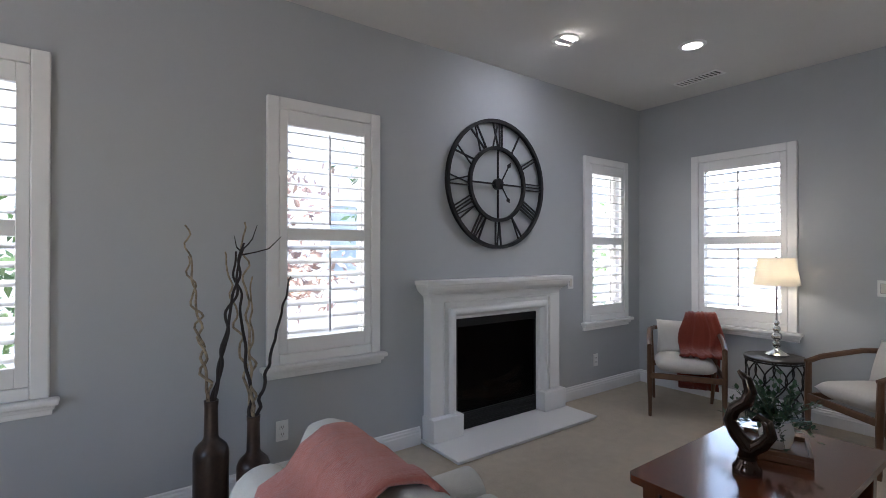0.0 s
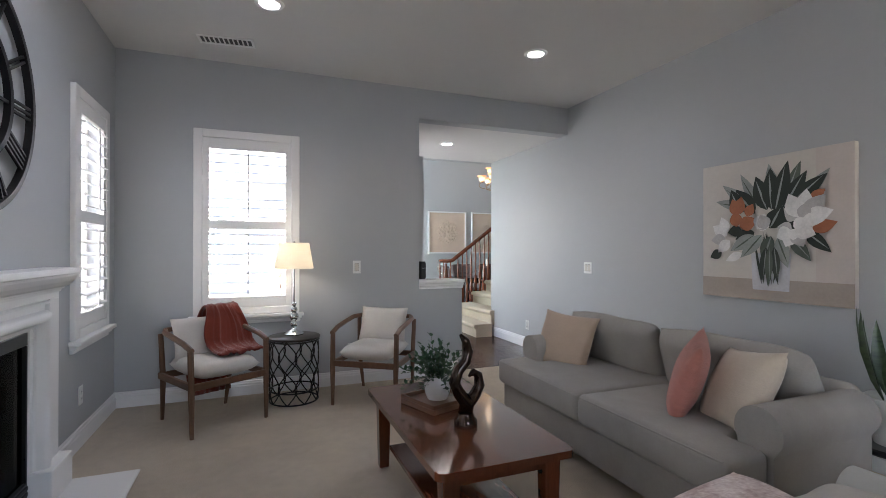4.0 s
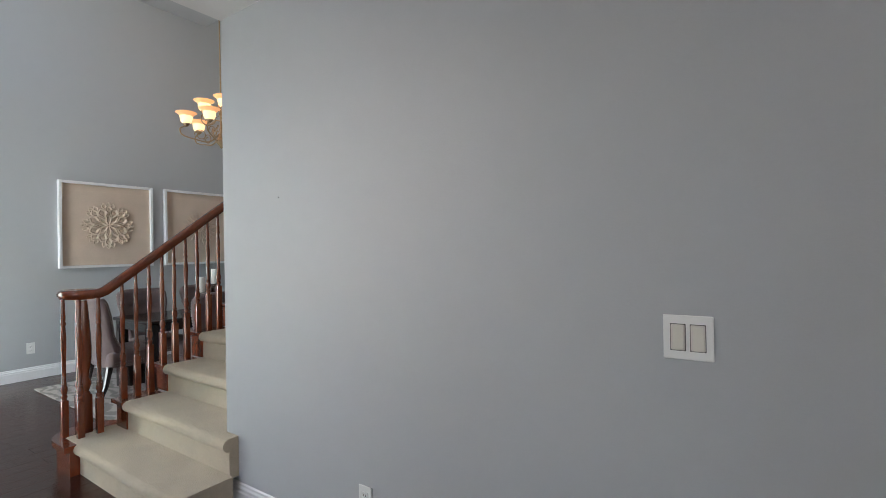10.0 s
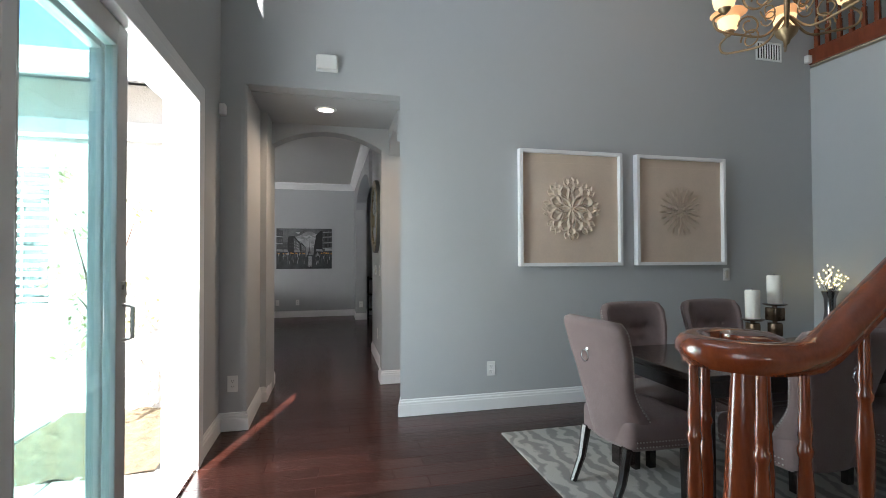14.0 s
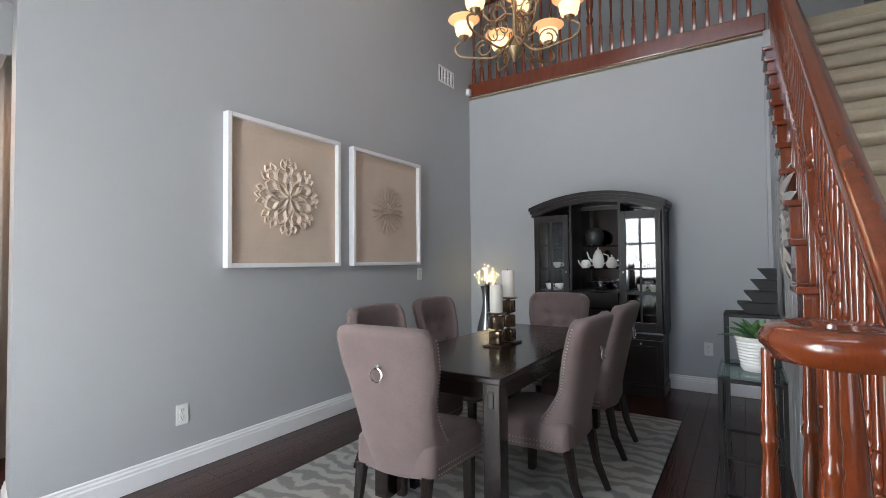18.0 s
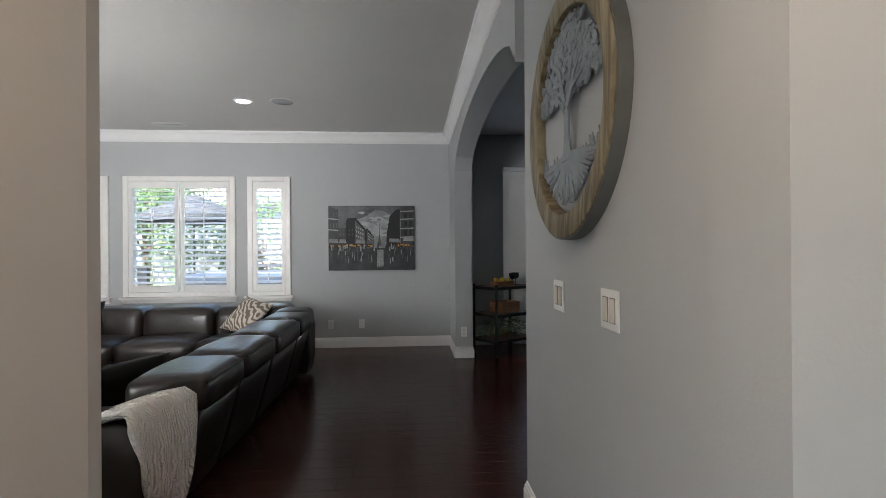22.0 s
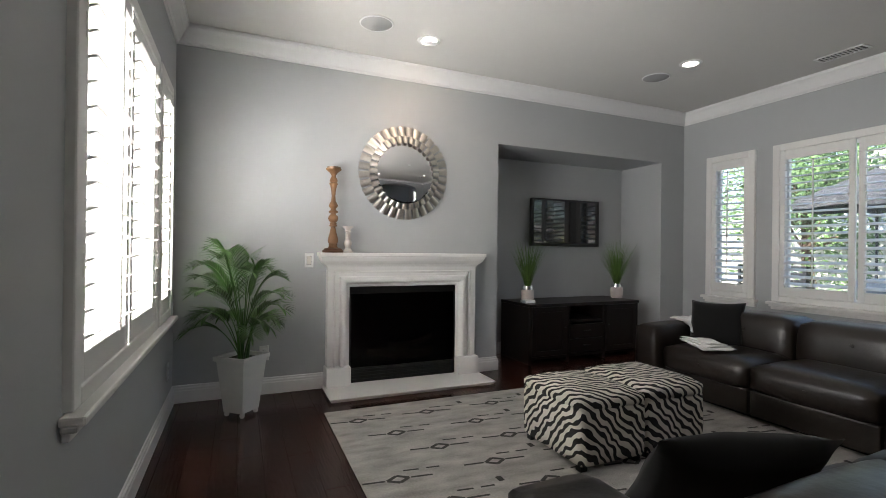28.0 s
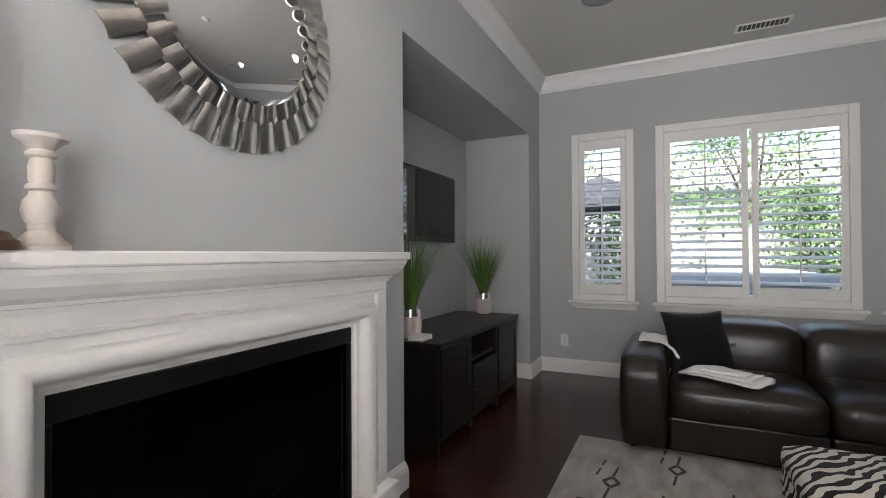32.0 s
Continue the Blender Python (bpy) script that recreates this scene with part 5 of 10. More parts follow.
for s in (-1, 1):
    bm = cube(-0.10, 0.47, -0.34, 0.34, 0.27, 0.44, 0.045, 4, pose(0, s * 0.342 - 0.05, 0))
    part("seat_cushion", rough_up(bm, 0.004, 4), CREAM, cs, smooth="all")
    bm = cube(-0.20, 0.185, -0.42, 0.42, -0.085, 0.095, 0.078, 5, pose(-0.11, s * 0.43, 0.575 if s > 0 else 0.555, 0, -78, 0))
    part("back_cushion", rough_up(bm, 0.010, 4, s), CREAM, cs, smooth="all")
    bm = bmesh.new()
    a = [(-0.07, 0.06), (-0.07, 0.34)] + [(-0.0 + 0.09 * math.cos(t), 0.40 + 0.09 * math.sin(t)) for t in np.linspace(math.radians(212), math.radians(-32), 14)] + [(0.07, 0.34), (0.07, 0.06)]
    prism(bm, [(s * 0.75 - 0.05 + s * x, z) for x, z in a], "x", -0.12, 0.44)
    part("arm", bm, CREAM, cs, smooth=True)
for sx in (-0.34, 0.40):
    for y in (-0.79, 0.68):
        part("foot", turned([(0.018, 0.0), (0.028, 0.06)], 12, pose(sx, y, 0)), ESPRESSO, cs)
ROSE = mat("rose_corduroy", (0.50, 0.155, 0.12), 0.9, var=0.12, scale=12, bump=0.9, bscale=60, stretch=(8, 1, 1), sheen=0.35)
drape("throw_blanket", pose(0.61, 1.17, 0.012, 0, 0, 90), [(0.41, 0.42), (0.405, 0.58), (0.36, 0.69), (0.29, 0.715), (0.245, 0.775), (0.17, 0.81), (0.08, 0.80), (0.01, 0.73), (-0.02, 0.62), (-0.03, 0.50)], 0.40, ROSE, "rose pink ribbed throw over the sofa's back", "blanket", 0.016, 0.012, seed=5, taper=lambda f: 0.85 + 0.25 * f)
QUILT = mat("pink_white_quilt", (0.62, 0.36, 0.32), 0.95, var=0.35, scale=10, bump=0.5, bscale=60, col2=(0.75, 0.68, 0.64))
pillow(pose(0.80, 0.79, 0.56, 4, 12, 84), QUILT, "pink and white quilted cushion on the cream sofa", 0.235, 0.075, 7)
pillow(pose(0.83, 0.42, 0.46, 20, 30, 80), LINEN, "plain cream cushion on the cream sofa", 0.22, 0.085, 9)

# snake plant by the end of the grey sofa
SNAKE = mat("snake_leaf", (0.016, 0.042, 0.018), 0.35, var=0.45, scale=14, stretch=(1, 1, 4), col2=(0.045, 0.08, 0.03))
stl = thing("plant_stool", pose(1.40, -1.10, 0.012), "low round black plant stool beside the sofa", "stool")
part("top", turned([(0.0, 0.235), (0.165, 0.235), (0.172, 0.243), (0.172, 0.258), (0.165, 0.265), (0.0, 0.265)], 32), DARK, stl, smooth=True)
for k in range(3):
    a = 2.1 * k + 0.4
    part("leg", bar([(0.15 * math.cos(a), 0.15 * math.sin(a), 0), (0.12 * math.cos(a), 0.12 * math.sin(a), 0.237)], [0.011, 0.016], 8), DARK, stl)
sp = thing("snake_plant", pose(1.40, -1.10, 0.277), "dark green snake plant in a white pot on a black stool", "plant")
part("pot", turned([(0.0, 0), (0.085, 0), (0.105, 0.10), (0.125, 0.22), (0.118, 0.225), (0.10, 0.21), (0.0, 0.19)], 28), CERAMIC, sp, "white tapered pot", smooth=True)
for k in range(9):
    a = k * 2.4
    bm = bmesh.new()
    leaf(bm, (0.045 * math.cos(a), 0.045 * math.sin(a), 0.19), (0.42 * math.cos(a), 0.40 * math.sin(a), 1), (math.cos(a), math.sin(a), 0.2), 0.40 + 0.08 * math.sin(k * 5), 0.036, 0.3)
    part("leaf_blade", bm, SNAKE, sp, smooth=True)

# small black speaker on the half wall
dev = thing("speaker", pose(4.485, 0.25, 0.925, 0, 0, -62) @ Matrix.Scale(1.04, 4), "small black plastic speaker on the half wall", "speaker")
bm = bmesh.new()
prism(bm, [(-0.031, 0.018), (-0.020, 0.0), (0.020, 0.0), (0.031, 0.018), (0.031, 0.145), (0.019, 0.165), (-0.019, 0.165), (-0.031, 0.145)], "y", -0.04, 0.03)
part("body", bm, DARK, dev, smooth=True)
part("light_bar", cube(-0.02, 0.02, -0.0435, -0.041, 0.10, 0.103), mat("pale_mark", (0.5, 0.5, 0.5)), dev)

# ---- stairs ----
RISE, RUN, NOSE2 = 0.1785, 0.241, -1.29
stairs = thing("staircase", pose(0, 0, 0), "carpeted staircase with cherry wood balusters and handrail", "staircase")


def nose(k):
    return NOSE2 - (k - 2) * RUN


def carpet_step(k, x0, x1, y0, y1):
    """One carpeted tread and its riser, with a rounded nosing; y0 is the nosing, y1 the back."""
    z = RISE * k
    prof = [(y1, z - RISE - 0.02), (y0 - 0.03, z - RISE - 0.02), (y0 - 0.03, z - 0.075)]
    prof += [(y0 - 0.032 + 0.034 * math.cos(t), z - 0.033 + 0.033 * math.sin(t)) for t in np.linspace(math.radians(-100), math.radians(90), 12)]
    prof += [(y1, z)]
    bm = bmesh.new()
    prism(bm, prof, "x", x0, x1)
    return bm


for k in range(1, 19):
    x0, x1 = (5.97, 7.30) if k == 1 else ((6.0, 7.12) if k == 2 else (6.125, 7.12))
    if k == 18:
        break
    y0 = nose(k) + (0.01 if k == 1 else 0)
    part("carpet_step", carpet_step(k, x0, x1, y0, nose(k + 1) - 0.03), STAIR_CARPET, stairs, "beige carpeted step", smooth=True)
    if k > 1:
        z = RISE * k
        end = part("tread_end", cube(7.12, 7.285, nose(k + 1) - 0.005, y0 + 0.004, z - 0.03, z - 0.002, 0.006), CHERRY, stairs)
        part("bracket", cube(7.12, 7.262, nose(k + 1) - 0.004, y0 - 0.022, z - RISE - 0.002, z - 0.031, 0.003), CHERRY, end)
# rounded end and wooden base of the first step
bm = bmesh.new()
prism(bm, [(7.31 + 0.17 * math.cos(t), -1.19 + 0.17 * math.sin(t)) for t in np.linspace(-math.pi / 2, math.pi / 2, 16)] + [(7.12, -1.02), (7.12, -1.36)], "z", 0.0, RISE - 0.04)
part("bullnose_base", bm, CHERRY, stairs, smooth=True)
bm = bmesh.new()
prism(bm, [(7.30 + 0.195 * math.cos(t), -1.19 + 0.195 * math.sin(t)) for t in np.linspace(-math.pi / 2, math.pi / 2, 16)] + [(7.12, -0.995), (7.12, -1.385)], "z", RISE - 0.04, RISE - 0.004)
part("bullnose_tread", bm, CHERRY, stairs, smooth=True)
# wall under the open side, stepped under the treads
bm = bmesh.new()
for k in range(2, 19):
    z = RISE * k - 0.032
    box(bm, 7.14, 7.245, nose(k + 1), nose(k) - 0.025, 0, z - (0.0 if k < 18 else 0.1))
structure("wall_under_stairs", bm, WALL, "grey painted wall under the open stairs", "wall")
# skirt board on the wall side
bm = bmesh.new()
sl = RISE / RUN
ya, yb = -1.52, nose(18) - 0.1
za, zb = RISE * 2 + sl * (NOSE2 - ya), RISE * 2 + sl * (NOSE2 - yb)
prism(bm, [(ya, za - 0.25), (ya, za + 0.12), (yb, zb + 0.12), (yb, zb - 0.25)], "x", 6.101, 6.124)
part("skirt_board", bm, CHERRY, stairs, "cherry wood skirt board")
RX = 7.205


def rail_z(y):
    return 1.030 + sl * (-1.25 - y)


def baluster_mesh(square, total):
    bm = bmesh.new()
    box(bm, -0.0175, 0.0175, -0.0175, 0.0175, 0, square, 0.002)
    t = total - square
    foot = [(0.0165, 0), (0.0115, 0.010), (0.0165, 0.022), (0.0165, 0.028), (0.0115, 0.036), (0.014, 0.044), (0.0185, 0.062), (0.0175, 0.078), (0.0115, 0.094), (0.0155, 0.102), (0.0110, 0.112)]
    shaft = [(0.0112, 0.25), (0.0125, 0.32), (0.0145, 0.47), (0.0150, 0.53), (0.0125, 0.62), (0.0105, 0.68), (0.0140, 0.70), (0.0140, 0.715), (0.0105, 0.73), (0.0120, 0.76), (0.0125, 0.79), (0.0100, 0.84), (0.0092, 1.0)]
    prof = foot + [(r, 0.09 + (t - 0.07) * f) for r, f in shaft]
    lathe(bm, prof, 14, pose(0, 0, square - 0.002))
    me = mesh_from("baluster", bm, CHERRY)
    me.shade_smooth()
    me.set_sharp_from_angle(angle=radians(35))
    return me


kinds = []
for j in range(3):
    total = rail_z(nose(2) - 0.04 - 0.08 * j) - 2 * RISE - 0.02
    kinds.append(baluster_mesh(0.20 + 0.059 * j, total))
NEWEL = [(0.044, 0), (0.030, 0.015), (0.047, 0.045), (0.047, 0.06), (0.030, 0.085), (0.036, 0.10), (0.050, 0.17), (0.052, 0.22), (0.042, 0.33), (0.030, 0.43), (0.027, 0.45)]


def newel(m, square, total, parent, sc=1.0):
    bm = bmesh.new()
    box(bm, -0.042 * sc, 0.042 * sc, -0.042 * sc, 0.042 * sc, 0, square, 0.004)
    f = (total - square) / 0.45
    lathe(bm, [(r * sc, z * f) for r, z in NEWEL], 20, pose(0, 0, square - 0.002))
    ob = part("newel_post", bm, CHERRY, parent, smooth=True)
    ob.matrix_basis = m
    return ob


for k in range(2, 18):
    for j in range(3):
        if k == 6 and j == 1:
            y = nose(k) - 0.04 - 0.08 * j
            newel(pose(RX, y, RISE * k), 0.42, rail_z(y) - RISE * k - 0.02, stairs, 0.72)
            continue
        ob = new("baluster", kinds[j])
        ob.parent, ob.matrix_basis = stairs, pose(RX, nose(k) - 0.04 - 0.08 * j, RISE * k - 0.003)
# handrail with a volute
VC = (7.304, -1.155)
pts = []
for i in range(34):
    f = i / 33
    a = math.radians(-230 + 410 * f)
    r = 0.024 + 0.077 * min(1.0, f * 1.25)
    pts.append((VC[0] + r * math.cos(a), VC[1] + r * math.sin(a), 1.035))
pts += [(7.203, -1.20, 1.037), (RX, -1.235, 1.050), (RX, -1.28, rail_z(-1.28) + 0.03)]
yt = nose(18) - 0.02
pts += [(RX, -1.27 + (yt + 1.27) * f, rail_z(-1.27 + (yt + 1.27) * f) + 0.03) for f in (0.25, 0.5, 0.75, 1.0)]


def rail_bar(bm, pts, w, h):
    """A moulded handrail along points, wider than it is high at its foot."""
    prof = [(-0.6, -1), (0.6, -1), (0.72, -0.55), (1.0, -0.2), (1.0, 0.25), (0.75, 0.75), (0.3, 1.0), (-0.3, 1.0), (-0.75, 0.75), (-1.0, 0.25), (-1.0, -0.2), (-0.72, -0.55)]
    P = [Vector(p) for p in pts]
    rings = []
    for i, p in enumerate(P):
        d = (P[min(i + 1, len(P) - 1)] - P[max(i - 1, 0)]).normalized()
        side = Vector((d.y, -d.x, 0)).normalized()
        up = side.cross(d)
        rings.append([bm.verts.new(p + side * (w * a) + up * (h * b)) for a, b in prof])
    n = len(prof)
    for a, b in zip(rings, rings[1:]):
        for k in range(n):
            bm.faces.new((a[k], a[(k + 1) % n], b[(k + 1) % n], b[k]))
    bm.faces.new(rings[0][::-1])
    bm.faces.new(rings[-1])
    bmesh.ops.recalc_face_normals(bm, faces=bm.faces[:])


bm = bmesh.new()
rail_bar(bm, pts, 0.032, 0.028)
part("handrail", bm, CHERRY, stairs, "polished cherry handrail with a scroll end", smooth="all")
part("scroll_cap", turned([(0.0, 1.0), (0.04, 1.0), (0.046, 1.03), (0.04, 1.064), (0.0, 1.066)], 24, pose(VC[0], VC[1], 0)), CHERRY, stairs, smooth=True)
newel(pose(VC[0], VC[1], RISE - 0.004), 0.24, 1.0 - RISE, stairs, 0.76)
vb = baluster_mesh(0.22, 1.0 - RISE)
for a in (-150, -70, 0, 75, 150):
    ob = new("baluster", vb)
    ob.parent, ob.matrix_basis = stairs, pose(VC[0] + 0.098 * math.cos(radians(a)), VC[1] + 0.098 * math.sin(radians(a)), RISE - 0.004)

# ---- loft ----
LZ = 18 * RISE
bm = bmesh.new()
box(bm, 6.10, 7.27, -8.0, nose(18) - 0.01, LZ - 0.2, LZ - 0.004)
box(bm, 7.27, 10.10, -8.0, -4.90, LZ - 0.15, LZ - 0.004)
structure("floor_loft", bm, STAIR_CARPET, "beige carpet on the upstairs landing", "carpet")
structure("loft_fascia", cube(7.25, 10.098, -4.915, -4.875, 3.075, LZ + 0.01, 0.008), CHERRY, "cherry wood edge board of the landing", "trim")
loft_rail = thing("landing_railing", pose(0, 0, LZ), "cherry wood railing along the upstairs landing", "railing")
lb = baluster_mesh(0.20, 0.90)
n = 27
for i in range(n):
    x = 7.36 + i * (10.05 - 7.36) / (n - 1)
    if i == 13:
        newel(pose(x, -4.93, 0), 0.32, 0.92, loft_rail, 0.72)
        continue
    ob = new("baluster", lb)
    ob.parent, ob.matrix_basis = loft_rail, pose(x, -4.93, 0.0)
bm = bmesh.new()
rail_bar(bm, [(7.20, -4.93, 0.95), (8.5, -4.93, 0.95), (10.10, -4.93, 0.95)], 0.034, 0.032)
part("handrail", bm, CHERRY, loft_rail, smooth="all")
part("shoe_rail", cube(7.27, 10.09, -4.955, -4.905, -0.003, 0.02, 0.004), CHERRY, loft_rail)
CABWOOD = mat("cabinet_cherry", (0.07, 0.022, 0.012), 0.3, var=0.3, scale=4, stretch=(4, 4, 1))
for i in range(4):
    x0 = 6.75 + i * 0.62
    cab = thing("cabinet", pose(x0, -7.96, LZ), "dark cherry landing cabinet with drawers and doors", "cabinet", "landing cabinets")
    part("body", cube(0, 0.615, 0, 0.52, 0, 0.84), CABWOOD, cab)
    d = part("drawer", cube(0.03, 0.585, 0.52, 0.54, 0.64, 0.80, 0.006), CABWOOD, cab)
    part("knob", turned([(0.0, 0), (0.008, 0.002), (0.014, 0.016), (0.0, 0.024)], 12, pose(0.307, 0.54, 0.72, -90)), NICKEL, d, "pale metal knob")
    for s in (0, 1):
        dr = part("door", cube(0.03 + s * 0.28, 0.30 + s * 0.285, 0.52, 0.54, 0.06, 0.60, 0.006), CABWOOD, cab)
        part("panel", cube(0.075 + s * 0.28, 0.255 + s * 0.285, 0.539, 0.546, 0.11, 0.55, 0.008), CABWOOD, dr)
        part("knob", turned([(0.0, 0), (0.008, 0.002), (0.014, 0.016), (0.0, 0.024)], 12, pose(0.27 + s * 0.075, 0.54, 0.5, -90)), NICKEL, dr, "pale metal knob")
tagged(part("worktop", cube(6.73, 9.25, -7.98, -7.40, LZ + 0.842, LZ + 0.875, 0.006), CABWOOD), "dark cherry worktop on the landing cabinets", "worktop")

# ---- front glass door ----
DOORPAINT = mat("door_paint", (0.50, 0.49, 0.48), 0.4, var=0.03)
gd = thing("door_1", pose(0, 0, 0), "white sliding glass door, half open", "door", kind="structure")
bm = bmesh.new()
for a, b, c, d in ((7.80, 7.86, 0, 2.18), (9.48, 9.54, 0, 2.18), (7.86, 9.48, 2.12, 2.18)):
    box(bm, a, b, 0.385, 0.58, c, d, 0.004)
for a, b, c, d in ((7.74, 7.80, 0, 2.24), (9.54, 9.60, 0, 2.24), (7.80, 9.54, 2.18, 2.24)):
    box(bm, a, b, 0.388, 0.412, c, d, 0.005)
part("door_frame", bm, TRIM, gd)
part("threshold", cube(7.86, 9.48, 0.40, 0.60, -0.008, 0.02, 0.004), NICKEL, gd, "metal threshold track")
TINT = clear_glass("tinted_glass", (0.84, 0.955, 0.95))
for i, (x0, y) in enumerate(((7.86, 0.43), (7.90, 0.50))):
    bm = bmesh.new()
    for a, b, c, d in ((x0, x0 + 0.09, 0.022, 2.115), (x0 + 0.66, x0 + 0.75, 0.022, 2.115), (x0 + 0.09, x0 + 0.66, 2.02, 2.115), (x0 + 0.09, x0 + 0.66, 0.022, 0.16)):
        box(bm, a, b, y, y + 0.045, c, d, 0.004)
    pn = part("door_panel", bm, DOORPAINT, gd)
    g = part("pane", cube(x0 + 0.09, x0 + 0.66, y + 0.018, y + 0.024, 0.16, 2.02), TINT, pn)
    g.visible_shadow = False
    if i == 0:
        part("handle", bar([(8.575, 0.43, 0.90), (8.575, 0.395, 0.91), (8.575, 0.395, 1.03), (8.575, 0.43, 1.04)], 0.008, 8), NICKEL, pn, "curved metal pull handle")
        part("lock", cube(8.56, 8.59, 0.42, 0.431, 1.07, 1.13, 0.003), NICKEL, pn)

# door chime, alarm sensors
ch = thing("door_chime", pose(10.10, -0.325, 2.66, 0, 0, -90), "cream plastic door chime box on the wall", "door chime")
part("cover", cube(-0.075, 0.075, -0.05, 0, -0.055, 0.055, 0.008), PLASTIC, ch)
part("base", cube(-0.08, 0.08, -0.012, 0, -0.06, 0.06, 0.003), PLASTIC, ch)
for x, y, z, a in ((10.07, 0.41, 2.26, 0), (10.10, -4.85, 3.12, -90)):
    sn = thing("motion_detector", pose(x, y, z, 0, 0, a), "small white wall sensor in the corner", "sensor", "wall sensors")
    part("case", cube(-0.03, 0.03, -0.045, 0, -0.04, 0.04, 0.012, 3), PLASTIC, sn, smooth=True)

# ---- framed paper flowers ----
LINEN_BG = mat("natural_linen", (0.62, 0.50, 0.40), 0.95, var=0.06, scale=6, bump=0.3, bscale=400)
PAPER = mat("ivory_paper", (0.67, 0.555, 0.445), 0.85, var=0.04, scale=10)
FRAME = mat("white_frame", (0.80, 0.80, 0.80), 0.35, var=0.02)
for pi, (yc, w) in enumerate(((-2.308, 0.470), (-3.379, 0.461))):
    pic = thing("framed_art", pose(10.10, yc, 1.62, 0, 0, -90), ("white framed paper flower with cupped petals on linen", "white framed paper dahlia of slim petals on linen")[pi], "picture", "framed paper flowers")
    h = 0.48
    bm = bmesh.new()
    for a, b, c, d in ((-w, -w + 0.028, -h, h), (w - 0.028, w, -h, h), (-w + 0.028, w - 0.028, h - 0.028, h), (-w + 0.028, w - 0.028, -h, -h + 0.028)):
        box(bm, a, b, -0.055, 0, c, d, 0.003)
    part("frame", bm, FRAME, pic)
    part("backing", cube(-w + 0.026, w - 0.026, -0.018, -0.002, -h + 0.026, h - 0.026), LINEN_BG, pic, "linen backing")
    for a, b, c, d in ((-w + 0.1, w - 0.1, h - 0.102, h - 0.1),):
        part("crease", cube(a, b, -0.0195, -0.018, c, d), PAPER, pic)
    if pi == 0:
        for ringr, count, ln, wd, off, tip, rise in ((0.006, 8, 0.125, 0.026, 0, 0.9, 0.020), (0.080, 8, 0.125, 0.046, 0.393, 1.5, 0.022), (0.128, 8, 0.110, 0.036, 0, 1.3, 0.018), (0.190, 16, 0.072, 0.024, 0.196, 0.8, 0.014), (0.205, 8, 0.065, 0.026, 0, 0.8, 0.016)):
            for k in range(count):
                a = 2 * math.pi * k / count + off
                bm = bmesh.new()
                n = 20
                rim = []
                for i in range(n):
                    e = i / n
                    g = 2 * e if e < 0.5 else 2 - 2 * e
                    rim.append((ln * g, (wd if e < 0.5 else -wd) * math.sin(math.pi * g ** tip)))
                bands = []
                for size, y in ((1.0, -0.0182), (0.93, -0.018 - rise), (0.84, -0.018 - rise * 0.92), (0.5, -0.0205)):
                    bands.append([])
                    for u, v in rim:
                        u, v = ringr + ln * 0.55 + (u - ln * 0.55) * size, v * size
                        bands[-1].append(bm.verts.new((u * math.cos(a) - v * math.sin(a), y, u * math.sin(a) + v * math.cos(a))))
                for lo, hi in zip(bands, bands[1:]):
                    for i in range(n):
                        bm.faces.new((lo[i], lo[(i + 1) % n], hi[(i + 1) % n], hi[i]))
                bm.faces.new(bands[-1])
                bmesh.ops.recalc_face_normals(bm, faces=bm.faces[:])
                part("paper_petal", bm, PAPER, pic)
    else:
        for r0, count, ln, off in ((0.018, 12, 0.065, 0), (0.068, 18, 0.085, 0.17), (0.130, 22, 0.100, 0.05)):
            for k in range(count):
                a = 2 * math.pi * k / count + off
                bm = bmesh.new()
                lift = 0.012 + 0.05 * (0.25 - r0)
                ea, eb, el, er, em = [bm.verts.new(v) for v in ((r0, -0.021, 0), (r0 + ln, -0.023, 0), (r0 + ln * 0.45, -0.021, 0.0125), (r0 + ln * 0.45, -0.021, -0.0125), (r0 + ln * 0.5, -0.021 - lift * 0.7, 0))]
                for f in ((ea, em, el), (em, eb, el), (ea, er, em), (em, er, eb)):
                    bm.faces.new(f)
                bmesh.ops.solidify(bm, geom=bm.faces[:], thickness=0.002)
                bmesh.ops.transform(bm, matrix=Matrix.Rotation(-a, 4, "Y"), verts=bm.verts)
                part("paper_petal", bm, PAPER, pic)

# ---- chandelier ----
GOLD = mat("antique_gold", (0.33, 0.24, 0.14), 0.45, metal=0.8, var=0.25, scale=12)
BULBGLASS = glow("lit_alabaster_glass", (1.0, 0.66, 0.32), 0.26)
RIM = glow("lit_glass_rim", (1.0, 0.50, 0.22), 0.10)
cx, cy, cz = 8.602, -2.83, 2.395
chd = thing("chandelier", pose(cx, cy, cz), "antique gold scroll chandelier with lit amber glass shades", "chandelier")
part("stem", turned([(0.0, 0), (0.012, 0.008), (0.02, 0.03), (0.05, 0.06), (0.058, 0.085), (0.03, 0.10), (0.012, 0.13), (0.012, 0.42), (0.03, 0.46), (0.02, 0.52), (0.008, 0.56), (0.0, 0.57)], 18), GOLD, chd, smooth=True)
part("chain", bar([(0, 0, 0.55), (0.004, 0, 1.5), (0, 0, H2 - cz - 0.03)], 0.007, 6), GOLD, chd)
part("canopy", turned([(0.06, H2 - cz - 0.03), (0.07, H2 - cz - 0.002)], 20), GOLD, chd)


